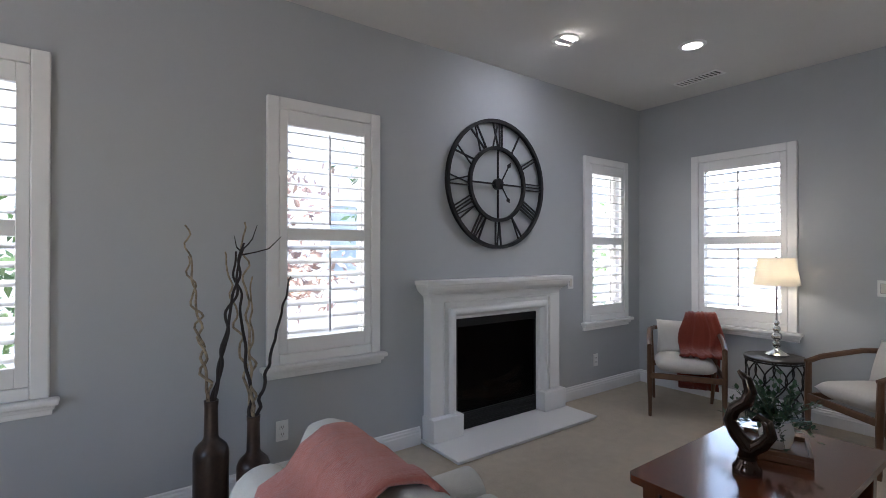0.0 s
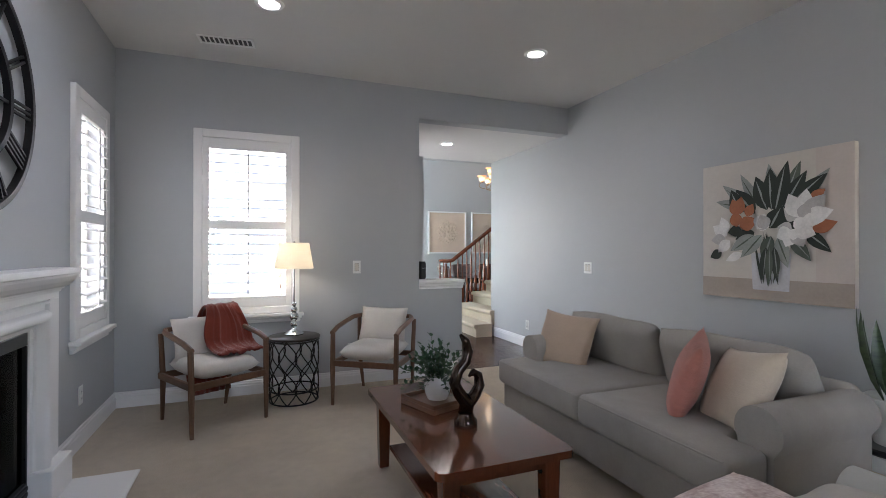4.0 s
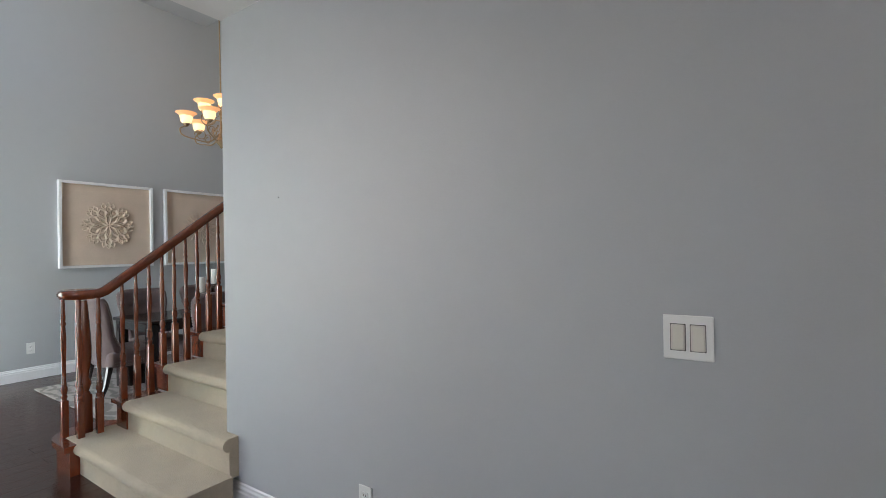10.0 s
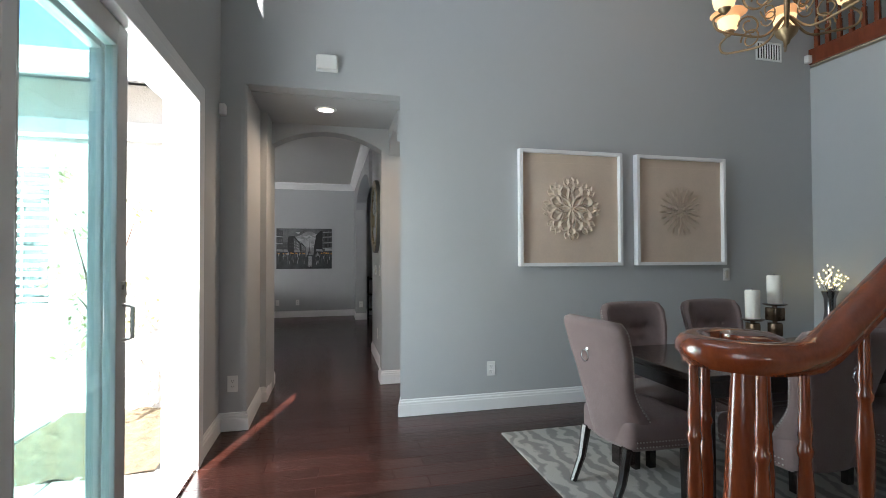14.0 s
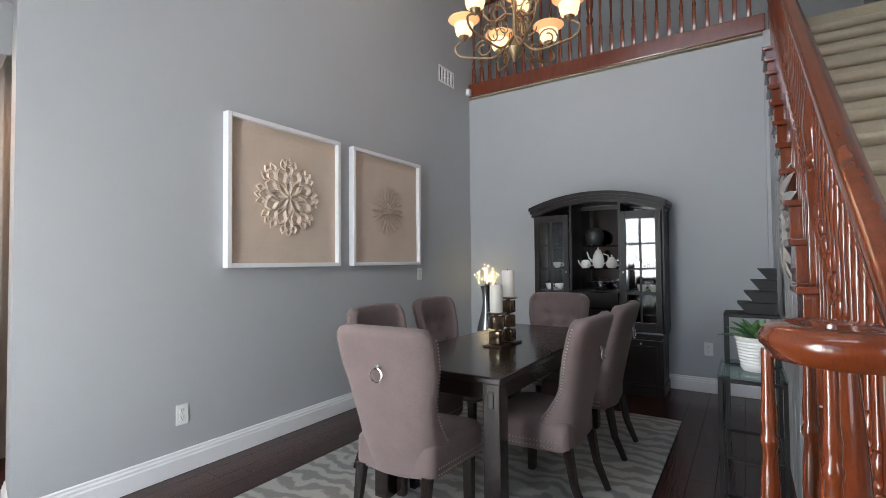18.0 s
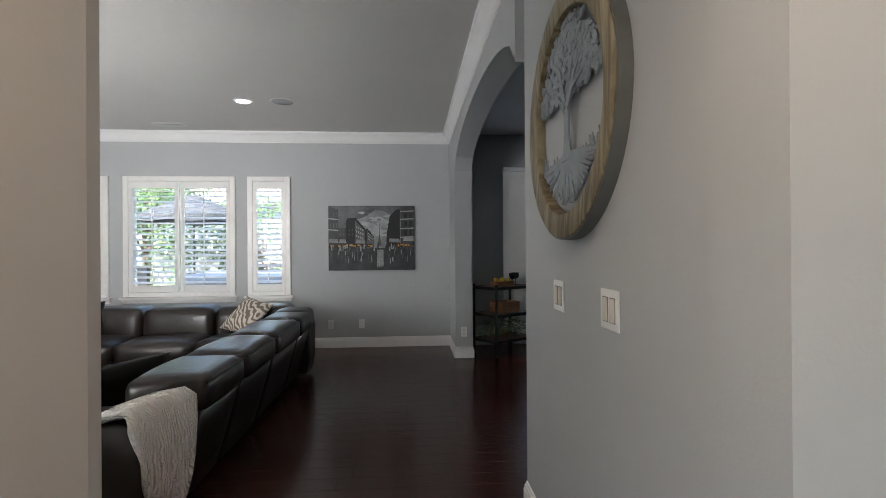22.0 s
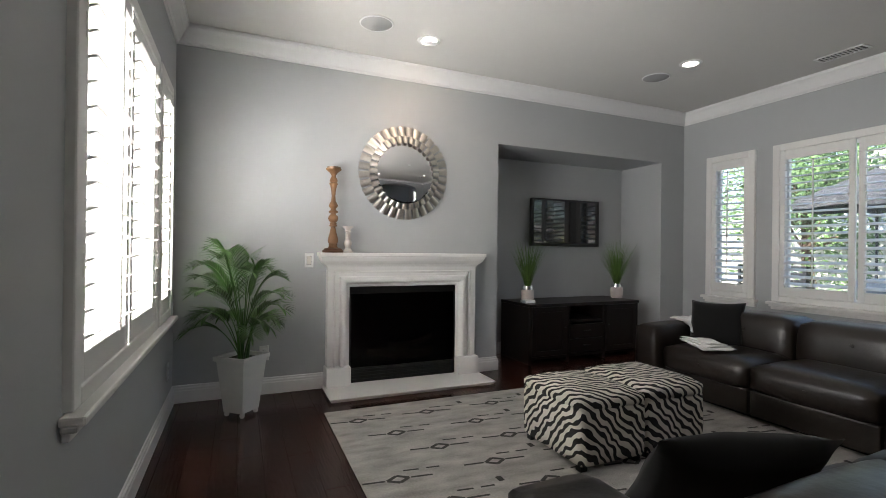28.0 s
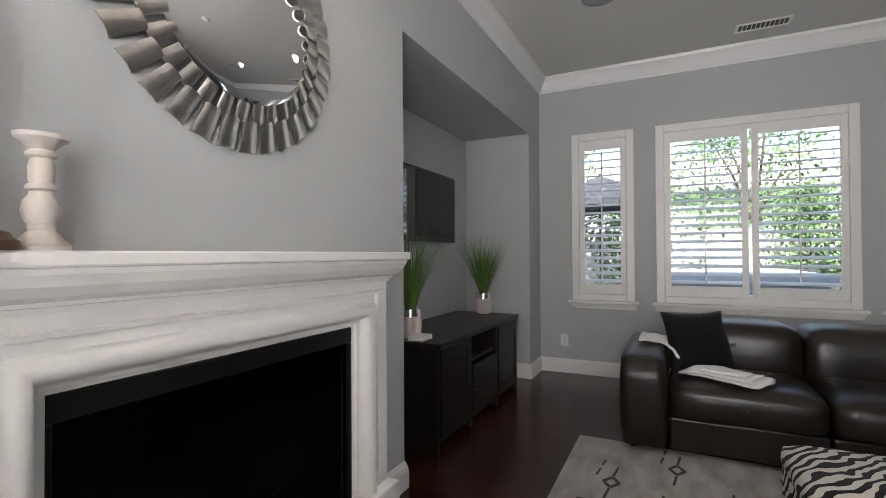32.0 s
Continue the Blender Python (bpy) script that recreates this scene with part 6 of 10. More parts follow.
def rounded(path, n=6):
    """A smooth curve through the points of a bent path."""
    P = [Vector((p[0], p[1])) for p in path]
    P = [P[0] * 2 - P[1]] + P + [P[-1] * 2 - P[-2]]
    out = []
    for a, b, c, d in zip(P, P[1:], P[2:], P[3:]):
        for i in range(n):
            t = i / n
            out.append(0.5 * (2 * b + (c - a) * t + (2 * a - 5 * b + 4 * c - d) * t * t + (3 * b - a - 3 * c + d) * t ** 3))
    return [tuple(v) for v in out + [P[-2]]]


SH = [(0.030, 0.0), (0.050, 0.016), (0.058, 0.045), (0.062, 0.078), (0.076, 0.096), (0.094, 0.108), (0.102, 0.112), (0.100, 0.116)]
for tier, (count, r, z, off) in enumerate(((6, 0.33, 0.22, 0.2), (3, 0.17, 0.40, 0.7))):
    for k in range(count):
        a = 2 * math.pi * k / count + off
        c, s = math.cos(a), math.sin(a)
        path = [(0.015, 0.30 if tier else 0.16), (r * 0.35, (0.30 if tier else 0.06)), (r * 0.75, z - 0.15), (r * 1.1, z - 0.12), (r * 1.18, z - 0.06), (r * 1.05, z - 0.025), (r, z - 0.01)]
        arm = part("arm", bar([(c * p, s * p, q) for p, q in rounded(path)], 0.007, 7), GOLD, chd, "scrolled gold arm", smooth=True)
        curl = [(r * 0.6 + 0.06 * math.cos(t) * (1 - t / 14), z - 0.10 + 0.06 * math.sin(t) * (1 - t / 14)) for t in np.linspace(0, 8, 18)]
        part("scroll", bar([(c * p, s * p, q) for p, q in curl], 0.005, 6), GOLD, arm, smooth=True)
        curl = [(r * 0.28 + 0.045 * math.cos(t) * (1 - t / 12), z - 0.02 - 0.05 * math.sin(t) * (1 - t / 12)) for t in np.linspace(0, 7, 18)]
        part("scroll", bar([(c * p, s * p, q) for p, q in curl], 0.004, 6), GOLD, arm, smooth=True)
        part("cup", turned([(0.008, z - 0.03), (0.028, z - 0.01), (0.034, z + 0.003)], 14, pose(c * r, s * r, 0)), GOLD, arm, smooth=True)
        sh = part("shade", turned([(q, z + w) for q, w in SH[:4]], 20, pose(c * r, s * r, 0), cap=False), BULBGLASS, chd, "glowing amber glass shade", smooth="all")
        part("shade_rim", turned([(q, z + w) for q, w in SH[3:]], 20, pose(c * r, s * r, 0), cap=False), RIM, sh, smooth="all")
la = bpy.data.lights.new("chandelier_lamp", "POINT")
la.energy, la.color, la.shadow_soft_size = 2, (1.0, 0.78, 0.52), 0.25
new("chandelier_lamp", la).matrix_basis = pose(cx, cy, cz + 0.62)

# ---- dining set ----
RUG = mat("grey_wave_rug", (0.30, 0.30, 0.29), 0.95, var=0.06, scale=10, bump=0.5, bscale=150)
nt = RUG.node_tree
wv = nt.nodes.new("ShaderNodeTexWave")
wv.bands_direction = "Y"
wv.inputs["Scale"].default_value, wv.inputs["Distortion"].default_value, wv.inputs["Detail"].default_value, wv.inputs["Detail Scale"].default_value = 2.9, 9.0, 4.0, 1.7
tcn = nt.nodes.new("ShaderNodeTexCoord")
nt.links.new(tcn.outputs["Object"], wv.inputs["Vector"])
mx = nt.nodes.new("ShaderNodeMix")
mx.data_type = "RGBA"
mx.inputs[6].default_value, mx.inputs[7].default_value = (0.20, 0.195, 0.185, 1), (0.35, 0.335, 0.31, 1)
rp = nt.nodes.new("ShaderNodeMapRange")
rp.inputs[1].default_value, rp.inputs[2].default_value = 0.25, 0.7
nt.links.new(wv.outputs["Color"], rp.inputs[0])
nt.links.new(rp.outputs[0], mx.inputs[0])
nt.links.new(mx.outputs[2], nt.nodes["Principled BSDF"].inputs["Base Color"])
tagged(part("rug", cube(7.84, 9.58, -3.94, -1.49, 0.001, 0.012, 0.004), RUG), "grey and cream wave-pattern rug under the dining table", "rug")
tb = thing("dining_table", pose(8.65, -2.75, 0.012), "dark espresso wood dining table with square legs", "dining table")
part("tabletop", cube(-0.36, 0.36, -0.81, 0.81, 0.635, 0.668, 0.008), ESPRESSO, tb)
for s in (-1, 1):
    part("apron", cube(s * 0.32 - 0.012, s * 0.32 + 0.012, -0.74, 0.74, 0.56, 0.635), ESPRESSO, tb)
    part("apron", cube(-0.30, 0.30, s * 0.76 - 0.012, s * 0.76 + 0.012, 0.56, 0.635), ESPRESSO, tb)
    for q in (-1, 1):
        lg = part("leg", cube(-0.04, 0.04, -0.04, 0.04, 0, 0.634, 0.004, m=pose(s * 0.305, q * 0.75, 0)), ESPRESSO, tb)
        part("inlay", cube(-0.012, 0.012, -0.004, 0.004, 0.53, 0.60, 0.003, m=pose(s * 0.305, q * 0.75 + q * 0.041, 0)), mat("dark_inlay", (0.008, 0.006, 0.006), 0.3), lg)
MAUVE = mat("taupe_velvet", (0.165, 0.12, 0.115), 0.85, var=0.12, scale=7, bump=0.3, bscale=220, spec=0.15, sheen=0.2)
STUD = mat("silver_stud", (0.42, 0.40, 0.37), 0.4, metal=1.0)
BUTTONS = [(-0.45, 0.35), (0.0, 0.35), (0.45, 0.35), (-0.23, 0.0), (0.23, 0.0), (-0.45, -0.35), (0.0, -0.35), (0.45, -0.35)]


def dining_chair(m, label):
    t = thing("dining_chair", m, label, "chair", "tufted chairs round the dining table")
    # curved padded shell, its wings sweeping forward along the seat
    n, rows = 40, 30

    def shell(f, u, inner):
        z = 0.275 + 0.60 * f
        half = 0.222 - 0.030 * math.sin(min(1.0, f / 0.75) * math.pi) + 0.024 * f ** 1.5
        if f > 0.93:
            half *= 1 - 0.10 * ((f - 0.93) / 0.07) ** 2
        if f < 0.08:
            half *= 0.93 + 0.07 * f / 0.08
        back = 0.185 + 0.105 * f ** 1.7 - 0.02 * (1 - f) ** 4
        sweep = f / 0.50
        reach = 0.075 + 0.165 * (1 - min(1.0, sweep)) ** 1.6
        a = u * math.pi / 2
        sx, cy = math.copysign(abs(math.sin(a)) ** 0.75, u), abs(math.cos(a)) ** 0.75
        t_in = 0.058 * inner
        x = (half - 0.040 * inner) * sx
        y = back - t_in - (reach - t_in * 0.6) * (1 - cy)
        if inner:
            v = x / 0.235
            for p, q in BUTTONS:
                g = f - 0.62 - q * 0.38
                y += (0.026 * math.exp(-((v - p) ** 2 * 45 + g ** 2 * 420)) + 0.010 * math.exp(-((v - p) ** 2 * 10 + g ** 2 * 90)))
        crest = 0.012 * (1 - u * u) if f > 0.97 else 0.0
        return Vector((x, y, z + crest))

    bm = bmesh.new()
    outer = [[bm.verts.new(shell(j / rows, 2 * i / n - 1, 0)) for i in range(n + 1)] for j in range(rows + 1)]
    inside = [[bm.verts.new(shell(j / rows, 2 * i / n - 1, 1)) for i in range(n + 1)] for j in range(rows + 1)]

    def roll(a, b, out):
        return bm.verts.new((a.co + b.co) / 2 + Vector(out))

    top = [roll(outer[rows][i], inside[rows][i], (0, 0, 0.016)) for i in range(n + 1)]
    lip = [[roll(outer[j][i], inside[j][i], (0, -0.014, 0)) for j in range(rows + 1)] for i in (0, n)]
    for j in range(rows):
        for i in range(n):
            bm.faces.new((outer[j][i + 1], outer[j][i], outer[j + 1][i], outer[j + 1][i + 1]))
            bm.faces.new((inside[j][i], inside[j][i + 1], inside[j + 1][i + 1], inside[j + 1][i]))
        for e, i in enumerate((0, n)):
            bm.faces.new((outer[j][i], lip[e][j], lip[e][j + 1], outer[j + 1][i]))
            bm.faces.new((lip[e][j], inside[j][i], inside[j + 1][i], lip[e][j + 1]))
    for i in range(n):
        bm.faces.new((outer[rows][i], outer[rows][i + 1], top[i + 1], top[i]))
        bm.faces.new((top[i], top[i + 1], inside[rows][i + 1], inside[rows][i]))
        bm.faces.new((outer[0][i + 1], outer[0][i], inside[0][i], inside[0][i + 1]))
    for e, i in enumerate((0, n)):
        bm.faces.new((outer[rows][i], lip[e][rows], top[i]))
        bm.faces.new((lip[e][rows], inside[rows][i], top[i]))
    bmesh.ops.recalc_face_normals(bm, faces=bm.faces[:])
    bk_ob = part("backrest", bm, MAUVE, t, "buttoned velvet back", smooth="all")
    for a, b in BUTTONS:
        f = 0.62 + b * 0.38
        u = math.copysign((math.asin(min(1.0, (abs(a) * 0.235 / 0.18) ** (1 / 0.75))) / (math.pi / 2)), a) if a else 0.0
        c = shell(f, u, 1)
        part("button", turned([(0.0, 0), (0.008, 0.002), (0.007, 0.006), (0.0, 0.007)], 8, pose(c.x, c.y + 0.002, c.z, 90)), MAUVE, bk_ob)
    # seat, wider in front, with rounded corners and a soft crown
    plan = []
    for cx, cy, rad, a0 in ((0.175, -0.195, 0.065, -90), (0.160, 0.12, 0.04, 0), (-0.160, 0.12, 0.04, 90), (-0.175, -0.195, 0.065, 180)):
        plan += [(cx + rad * math.cos(radians(a0 + 15 * k)), cy + rad * math.sin(radians(a0 + 15 * k))) for k in range(7)]
    bm = bmesh.new()
    layers = [(0.275, 0.93), (0.283, 0.985), (0.30, 1.0), (0.375, 1.0), (0.398, 0.985), (0.413, 0.93), (0.421, 0.80), (0.426, 0.45)]
    loops = [[bm.verts.new((x * k, -0.04 + (y + 0.04) * k, z)) for x, y in plan] for z, k in layers]
    m = len(plan)
    for a, b in zip(loops, loops[1:]):
        for i in range(m):
            bm.faces.new((a[i], a[(i + 1) % m], b[(i + 1) % m], b[i]))
    bm.faces.new(loops[0][::-1])
    bm.faces.new(loops[-1])
    part("seat", bm, MAUVE, t, smooth="all")
    bm = bmesh.new()
    stud = lambda p: bmesh.ops.create_icosphere(bm, subdivisions=1, radius=0.0042, matrix=Matrix.Translation(p))
    rim = [Vector((x * 1.003, -0.04 + (y + 0.04) * 1.003, 0)) for x, y in plan]
    rim = rim[20:] + rim[:8]
    for a, b in zip(rim, rim[1:]):
        k = max(1, round((b - a).length / 0.017))
        for q in range(k):
            for z in (0.298, 0.322):
                stud(a.lerp(b, q / k) + Vector((0, 0, z)))
    for u in (-1, 1):
        for k in range(38):
            c = shell(0.06 + 0.90 * k / 37, u, 0)
            stud(c + Vector((u * 0.001, -0.003, 0)))
    tagged(part("nailheads", bm, STUD, t, "row of silver nailheads"), kind="stuff")
    c = shell(0.77, 0.0, 0)
    rg = part("ring_mount", turned([(0.0, 0), (0.012, 0.001), (0.012, 0.008), (0.0, 0.014)], 12, pose(0, c.y - 0.002, c.z, -90)), CHROME, t)
    part("pull_ring", bar([(0.028 * math.cos(a), c.y + 0.016, c.z - 0.030 + 0.028 * math.sin(a)) for a in np.linspace(0, 2 * math.pi, 24, endpoint=False)], 0.0038, 8, True), CHROME, rg, "chrome pull ring", smooth=True)
    for s in (-1, 1):
        bm = bmesh.new()
        prism(bm, [(-0.024, 0.28), (-0.017, 0.0), (0.017, 0.0), (0.024, 0.28)], "x", -0.02, 0.02)
        for v in bm.verts:
            v.co += Vector((s * 0.185, -0.185, 0))
        part("leg", bm, ESPRESSO, t)
        bm = bmesh.new()
        tube(bm, [(s * 0.165, 0.235, 0), (s * 0.165, 0.180, 0.13), (s * 0.165, 0.150, 0.29)], [0.017, 0.021, 0.027], 8)
        part("leg", bm, ESPRESSO, t, smooth=True)
    return t


first_chair = dining_chair(pose(8.69, -1.87, 0.012, 0, 0, 4), "taupe velvet dining chair with a tufted back and pull ring")
for x, y, a in ((9.07, -2.32, -89), (9.09, -2.96, -89), (8.68, -3.58, 180), (8.275, -2.47, 88), (8.275, -3.20, 90)):
    copy_thing(first_chair, pose(x, y, 0.012, 0, 0, a))

WAX = mat("white_wax", (0.78, 0.74, 0.66), 0.5, var=0.03)
AMBER = mat("smoked_mosaic_glass", (0.20, 0.15, 0.10), 0.12, metal=0.7, var=0.4, scale=30)
for x, y, h in ((8.64, -2.61, 0.20), (8.63, -2.75, 0.28)):
    cs2 = thing("candle_holder", pose(x, y, 0.680), "stacked smoked glass block candle holder", "candle holder", "candle holders on the table")
    part("foot", cube(-0.06, 0.06, -0.06, 0.06, 0, 0.012, 0.003), BRONZE, cs2)
    nb = 3 if h > 0.25 else 2
    for i in range(nb):
        z0 = 0.014 + i * (h - 0.03) / nb
        part("glass_block", cube(-0.034, 0.034, -0.034, 0.034, z0, z0 + (h - 0.03) / nb - 0.012, 0.006, m=pose(0, 0, 0, 0, 0, 45 * (i % 2))), AMBER, cs2, smooth=True)
        part("spacer", turned([(0.012, z0 + (h - 0.03) / nb - 0.014), (0.012, z0 + (h - 0.03) / nb + 0.002)], 10), BRONZE, cs2)
    part("dish", turned([(0.0, h - 0.02), (0.05, h - 0.016), (0.06, h - 0.008), (0.0, h - 0.006)], 20), BRONZE, cs2)
    cd = thing("candle", pose(x, y, 0.680 + h - 0.006), "thick white wax pillar candle", "candle", "pillar candles")
    part("wax", turned([(0.0, 0), (0.036, 0), (0.037, 0.15), (0.033, 0.157), (0.0, 0.152)], 22), WAX, cd, smooth=True)
    part("wick", bar([(0, 0, 0.15), (0.002, 0, 0.166)], 0.0015, 5), DARK, cd)

vs = thing("floor_vase", pose(9.80, -4.70, 0.0), "tall silver vase with lit twig branches", "vase")
part("body", turned([(0.0, 0), (0.07, 0), (0.085, 0.05), (0.11, 0.30), (0.10, 0.45), (0.055, 0.62), (0.04, 0.72), (0.045, 0.84), (0.065, 0.90), (0.06, 0.90), (0.04, 0.84), (0.0, 0.80)], 28), mat("silver_vase", (0.35, 0.35, 0.36), 0.22, metal=0.9), vs, smooth=True)
rng = random.Random(3)
FAIRY = glow("fairy_bulb", (1.0, 0.78, 0.35), 2.0)
for k in range(14):
    a, e = rng.random() * 6.28, 0.5 + 0.9 * rng.random()
    p1 = Vector((0.16 * math.cos(a) * math.cos(e), 0.10 * math.sin(a) * math.cos(e), 0.90 + 0.22 * math.sin(e)))
    tw = part("lit_twig", bar([(0, 0, 0.84), p1 * 0.5 + Vector((0, 0, 0.45)), p1], [0.002, 0.0015, 0.001], 5), TWIG, vs)
    bm = bmesh.new()
    for f in (0.55, 0.7, 0.85, 1.0):
        c = Vector((0, 0, 0.84)).lerp(p1, f) + Vector((rng.uniform(-0.015, 0.015), rng.uniform(-0.01, 0.01), rng.uniform(-0.01, 0.02)))
        bmesh.ops.create_icosphere(bm, subdivisions=1, radius=0.0055, matrix=Matrix.Translation(c))
    tagged(part("fairy_lights", bm, FAIRY, tw, "tiny warm bulbs"), kind="stuff")

# ---- china hutch ----
hu = thing("china_hutch", pose(8.60, -4.89, 0.0, 0, 0, 180) @ Matrix.Diagonal((0.955, 1, 1, 1)), "black wood china hutch with arched top and glass doors", "china hutch")
hw, hd = 0.60, 0.39
part("plinth", cube(-hw, hw, -hd, 0, 0, 0.09, 0.004), HUTCHWOOD, hu)
part("lower_body", cube(-hw + 0.01, hw - 0.01, -hd + 0.01, 0, 0.09, 0.50), HUTCHWOOD, hu)
for x0, x1 in ((-0.60, -0.24), (-0.225, 0.225), (0.24, 0.60)):
    d = part("lower_door", cube(x0, x1, -hd - 0.008, -hd + 0.01, 0.11, 0.48, 0.005), HUTCHWOOD, hu)
    part("panel", cube(x0 + 0.05, x1 - 0.05, -hd - 0.012, -hd - 0.008, 0.16, 0.43, 0.003), HUTCHWOOD, d)
    part("knob", turned([(0.0, 0), (0.006, 0.002), (0.010, 0.012), (0.0, 0.018)], 10, pose((x0 + x1) / 2, -hd - 0.012, 0.45, 90)), NICKEL, d, "metal knob")
part("waist", cube(-hw - 0.005, hw + 0.005, -hd - 0.012, 0, 0.50, 0.53, 0.006), HUTCHWOOD, hu)
d2 = hd - 0.04
for s in (-1, 1):
    part("side_panel", cube(s * 0.60 - 0.012, s * 0.60 + 0.012, -d2 + 0.02, 0, 0.53, 1.66), HUTCHWOOD, hu)
    part("partition", cube(s * 0.232 - 0.01, s * 0.232 + 0.01, -d2 + 0.02, 0, 0.53, 1.68), HUTCHWOOD, hu)
part("back_mirror", cube(-0.59, 0.59, -0.016, -0.010, 0.53, 1.66), mat("cabinet_mirror", (0.10, 0.10, 0.105), 0.05, metal=1.0, var=0.0, rvar=0.01), hu, "mirrored back")
part("back_board", cube(-0.60, 0.60, -0.009, 0, 0.53, 1.70), HUTCHWOOD, hu)


def bow(half, crown, rise):
    """Points along a shallow arch from -half to half whose crown is at height crown."""
    rad = (half ** 2 + rise ** 2) / (2 * rise)
    return [(u, crown - rad + math.sqrt(rad * rad - u * u)) for u in np.linspace(-half, half, 25)]


bm = bmesh.new()
prism(bm, [(-0.60, 1.705), (0.60, 1.705)] + bow(0.60, 1.70, 0.11)[::-1], "y", -d2 - 0.004, -d2 + 0.016)
part("arched_rail", bm, HUTCHWOOD, hu)
crown_part = None
for half, crown, drop, y in ((0.645, 1.80, 0.030, 0.048), (0.635, 1.772, 0.028, 0.036), (0.622, 1.746, 0.036, 0.022)):
    bm = bmesh.new()
    top = bow(half, crown, 0.12)
    prism(bm, top + [(u, z - drop) for u, z in top[::-1]], "y", -d2 - y, 0)
    if crown_part is None:
        crown_part = part("cornice", bm, HUTCHWOOD, hu, "arched cornice")
    else:
        part("cornice_step", bm, HUTCHWOOD, crown_part)
CABGLASS = clear_glass("cabinet_glass")
for x0, x1 in ((-0.595, -0.245), (0.245, 0.595)):
    bm = bmesh.new()
    box(bm, x0, x0 + 0.05, -d2 - 0.012, -d2 + 0.008, 0.54, 1.60, 0.003)
    box(bm, x1 - 0.05, x1, -d2 - 0.012, -d2 + 0.008, 0.54, 1.60, 0.003)
    box(bm, x0 + 0.05, x1 - 0.05, -d2 - 0.012, -d2 + 0.008, 0.54, 0.62, 0.003)
    box(bm, x0 + 0.05, x1 - 0.05, -d2 - 0.012, -d2 + 0.008, 1.53, 1.60, 0.003)
    box(bm, (x0 + x1) / 2 - 0.009, (x0 + x1) / 2 + 0.009, -d2 - 0.009, -d2 + 0.006, 0.62, 1.53)
    for z in (0.87, 1.09, 1.31):
        box(bm, x0 + 0.05, x1 - 0.05, -d2 - 0.008, -d2 + 0.005, z - 0.009, z + 0.009)
    d = part("glass_door", bm, HUTCHWOOD, hu)
    g = part("pane", cube(x0 + 0.05, x1 - 0.05, -d2 - 0.002, -d2, 0.62, 1.53), CABGLASS, d)
    part("knob", turned([(0.0, 0), (0.006, 0.002), (0.010, 0.012), (0.0, 0.018)], 10, pose(x1 - 0.025 if x0 < 0 else x0 + 0.025, -d2 - 0.012, 1.06, 90)), NICKEL, d, "metal knob")
part("drawer", cube(-0.215, 0.215, -d2 - 0.01, -d2 + 0.01, 0.55, 0.72, 0.004), HUTCHWOOD, hu)
part("drawer", cube(-0.215, 0.215, -d2 - 0.01, -d2 + 0.01, 0.73, 0.87, 0.004), HUTCHWOOD, hu)
for z in (0.88, 1.09, 1.31):
    part("shelf", cube(-0.59, 0.59, -d2 + 0.02, -0.016, z - 0.005, z + 0.004), CABGLASS if z > 1 else HUTCHWOOD, hu)
CHINA = mat("bone_china", (0.75, 0.73, 0.69), 0.2, var=0.04)
SILVER = mat("silver_plate", (0.75, 0.75, 0.74), 0.15, metal=1.0)
HM = pose(8.60, -4.89, 0.0, 0, 0, 180)


def vessel(name, at, prof, material, label, category, spout=0.0, handle=0.0, lid=False, group=""):
    t = thing(name, HM @ pose(*at), label, category, group)
    part("body", turned(prof, 22), material, t, smooth=True)
    top, wide = prof[-1][1], max(r for r, _ in prof)
    if handle:
        part("handle", bar([(wide * 0.85, 0, top * 0.85), (wide + handle, 0, top * 0.75), (wide + handle, 0, top * 0.4), (wide * 0.9, 0, top * 0.25)], 0.005, 6), material, t, smooth=True)
    if spout:
        part("spout", bar([(-wide * 0.8, 0, top * 0.35), (-wide - spout * 0.6, 0, top * 0.6), (-wide - spout, 0, top * 0.98)], [0.012, 0.008, 0.006], 8), material, t, smooth=True)
    if lid:
        part("lid", turned([(0.03, top - 0.004), (0.022, top + 0.014), (0.006, top + 0.02), (0.009, top + 0.034), (0.0, top + 0.04)], 16), material, t, smooth=True)
    return t


POT = [(0.0, 0), (0.035, 0), (0.05, 0.03), (0.055, 0.07), (0.045, 0.12), (0.03, 0.15), (0.028, 0.155)]
CUP = [(0.0, 0), (0.02, 0), (0.035, 0.025), (0.042, 0.055), (0.04, 0.06)]
vessel("coffee_pot", (0.0, -0.2, 1.095), POT, CHINA, "white china coffee pot with gilt rim", "coffee pot", 0.05, 0.035, True)
vessel("sugar_bowl", (0.12, -0.19, 1.095), [(r * 0.95, z * 0.55) for r, z in POT], CHINA, "small white china sugar bowl", "bowl", 0, 0.03, True)
vessel("creamer", (-0.12, -0.2, 1.095), [(r * 0.9, z * 0.5) for r, z in POT], CHINA, "small white china cream jug", "jug", 0.02, 0.03)
vessel("silver_dish", (0.02, -0.2, 0.885), [(0.0, 0), (0.05, 0), (0.06, 0.02), (0.03, 0.04), (0.09, 0.075), (0.12, 0.085), (0.115, 0.088)], SILVER, "footed silver serving dish", "dish")
vessel("dark_tureen", (-0.03, -0.2, 1.315), [(0.0, 0), (0.06, 0), (0.085, 0.05), (0.085, 0.10), (0.06, 0.14), (0.02, 0.16)], mat("dark_ceramic", (0.03, 0.035, 0.03), 0.3), "dark green ceramic tureen", "tureen")
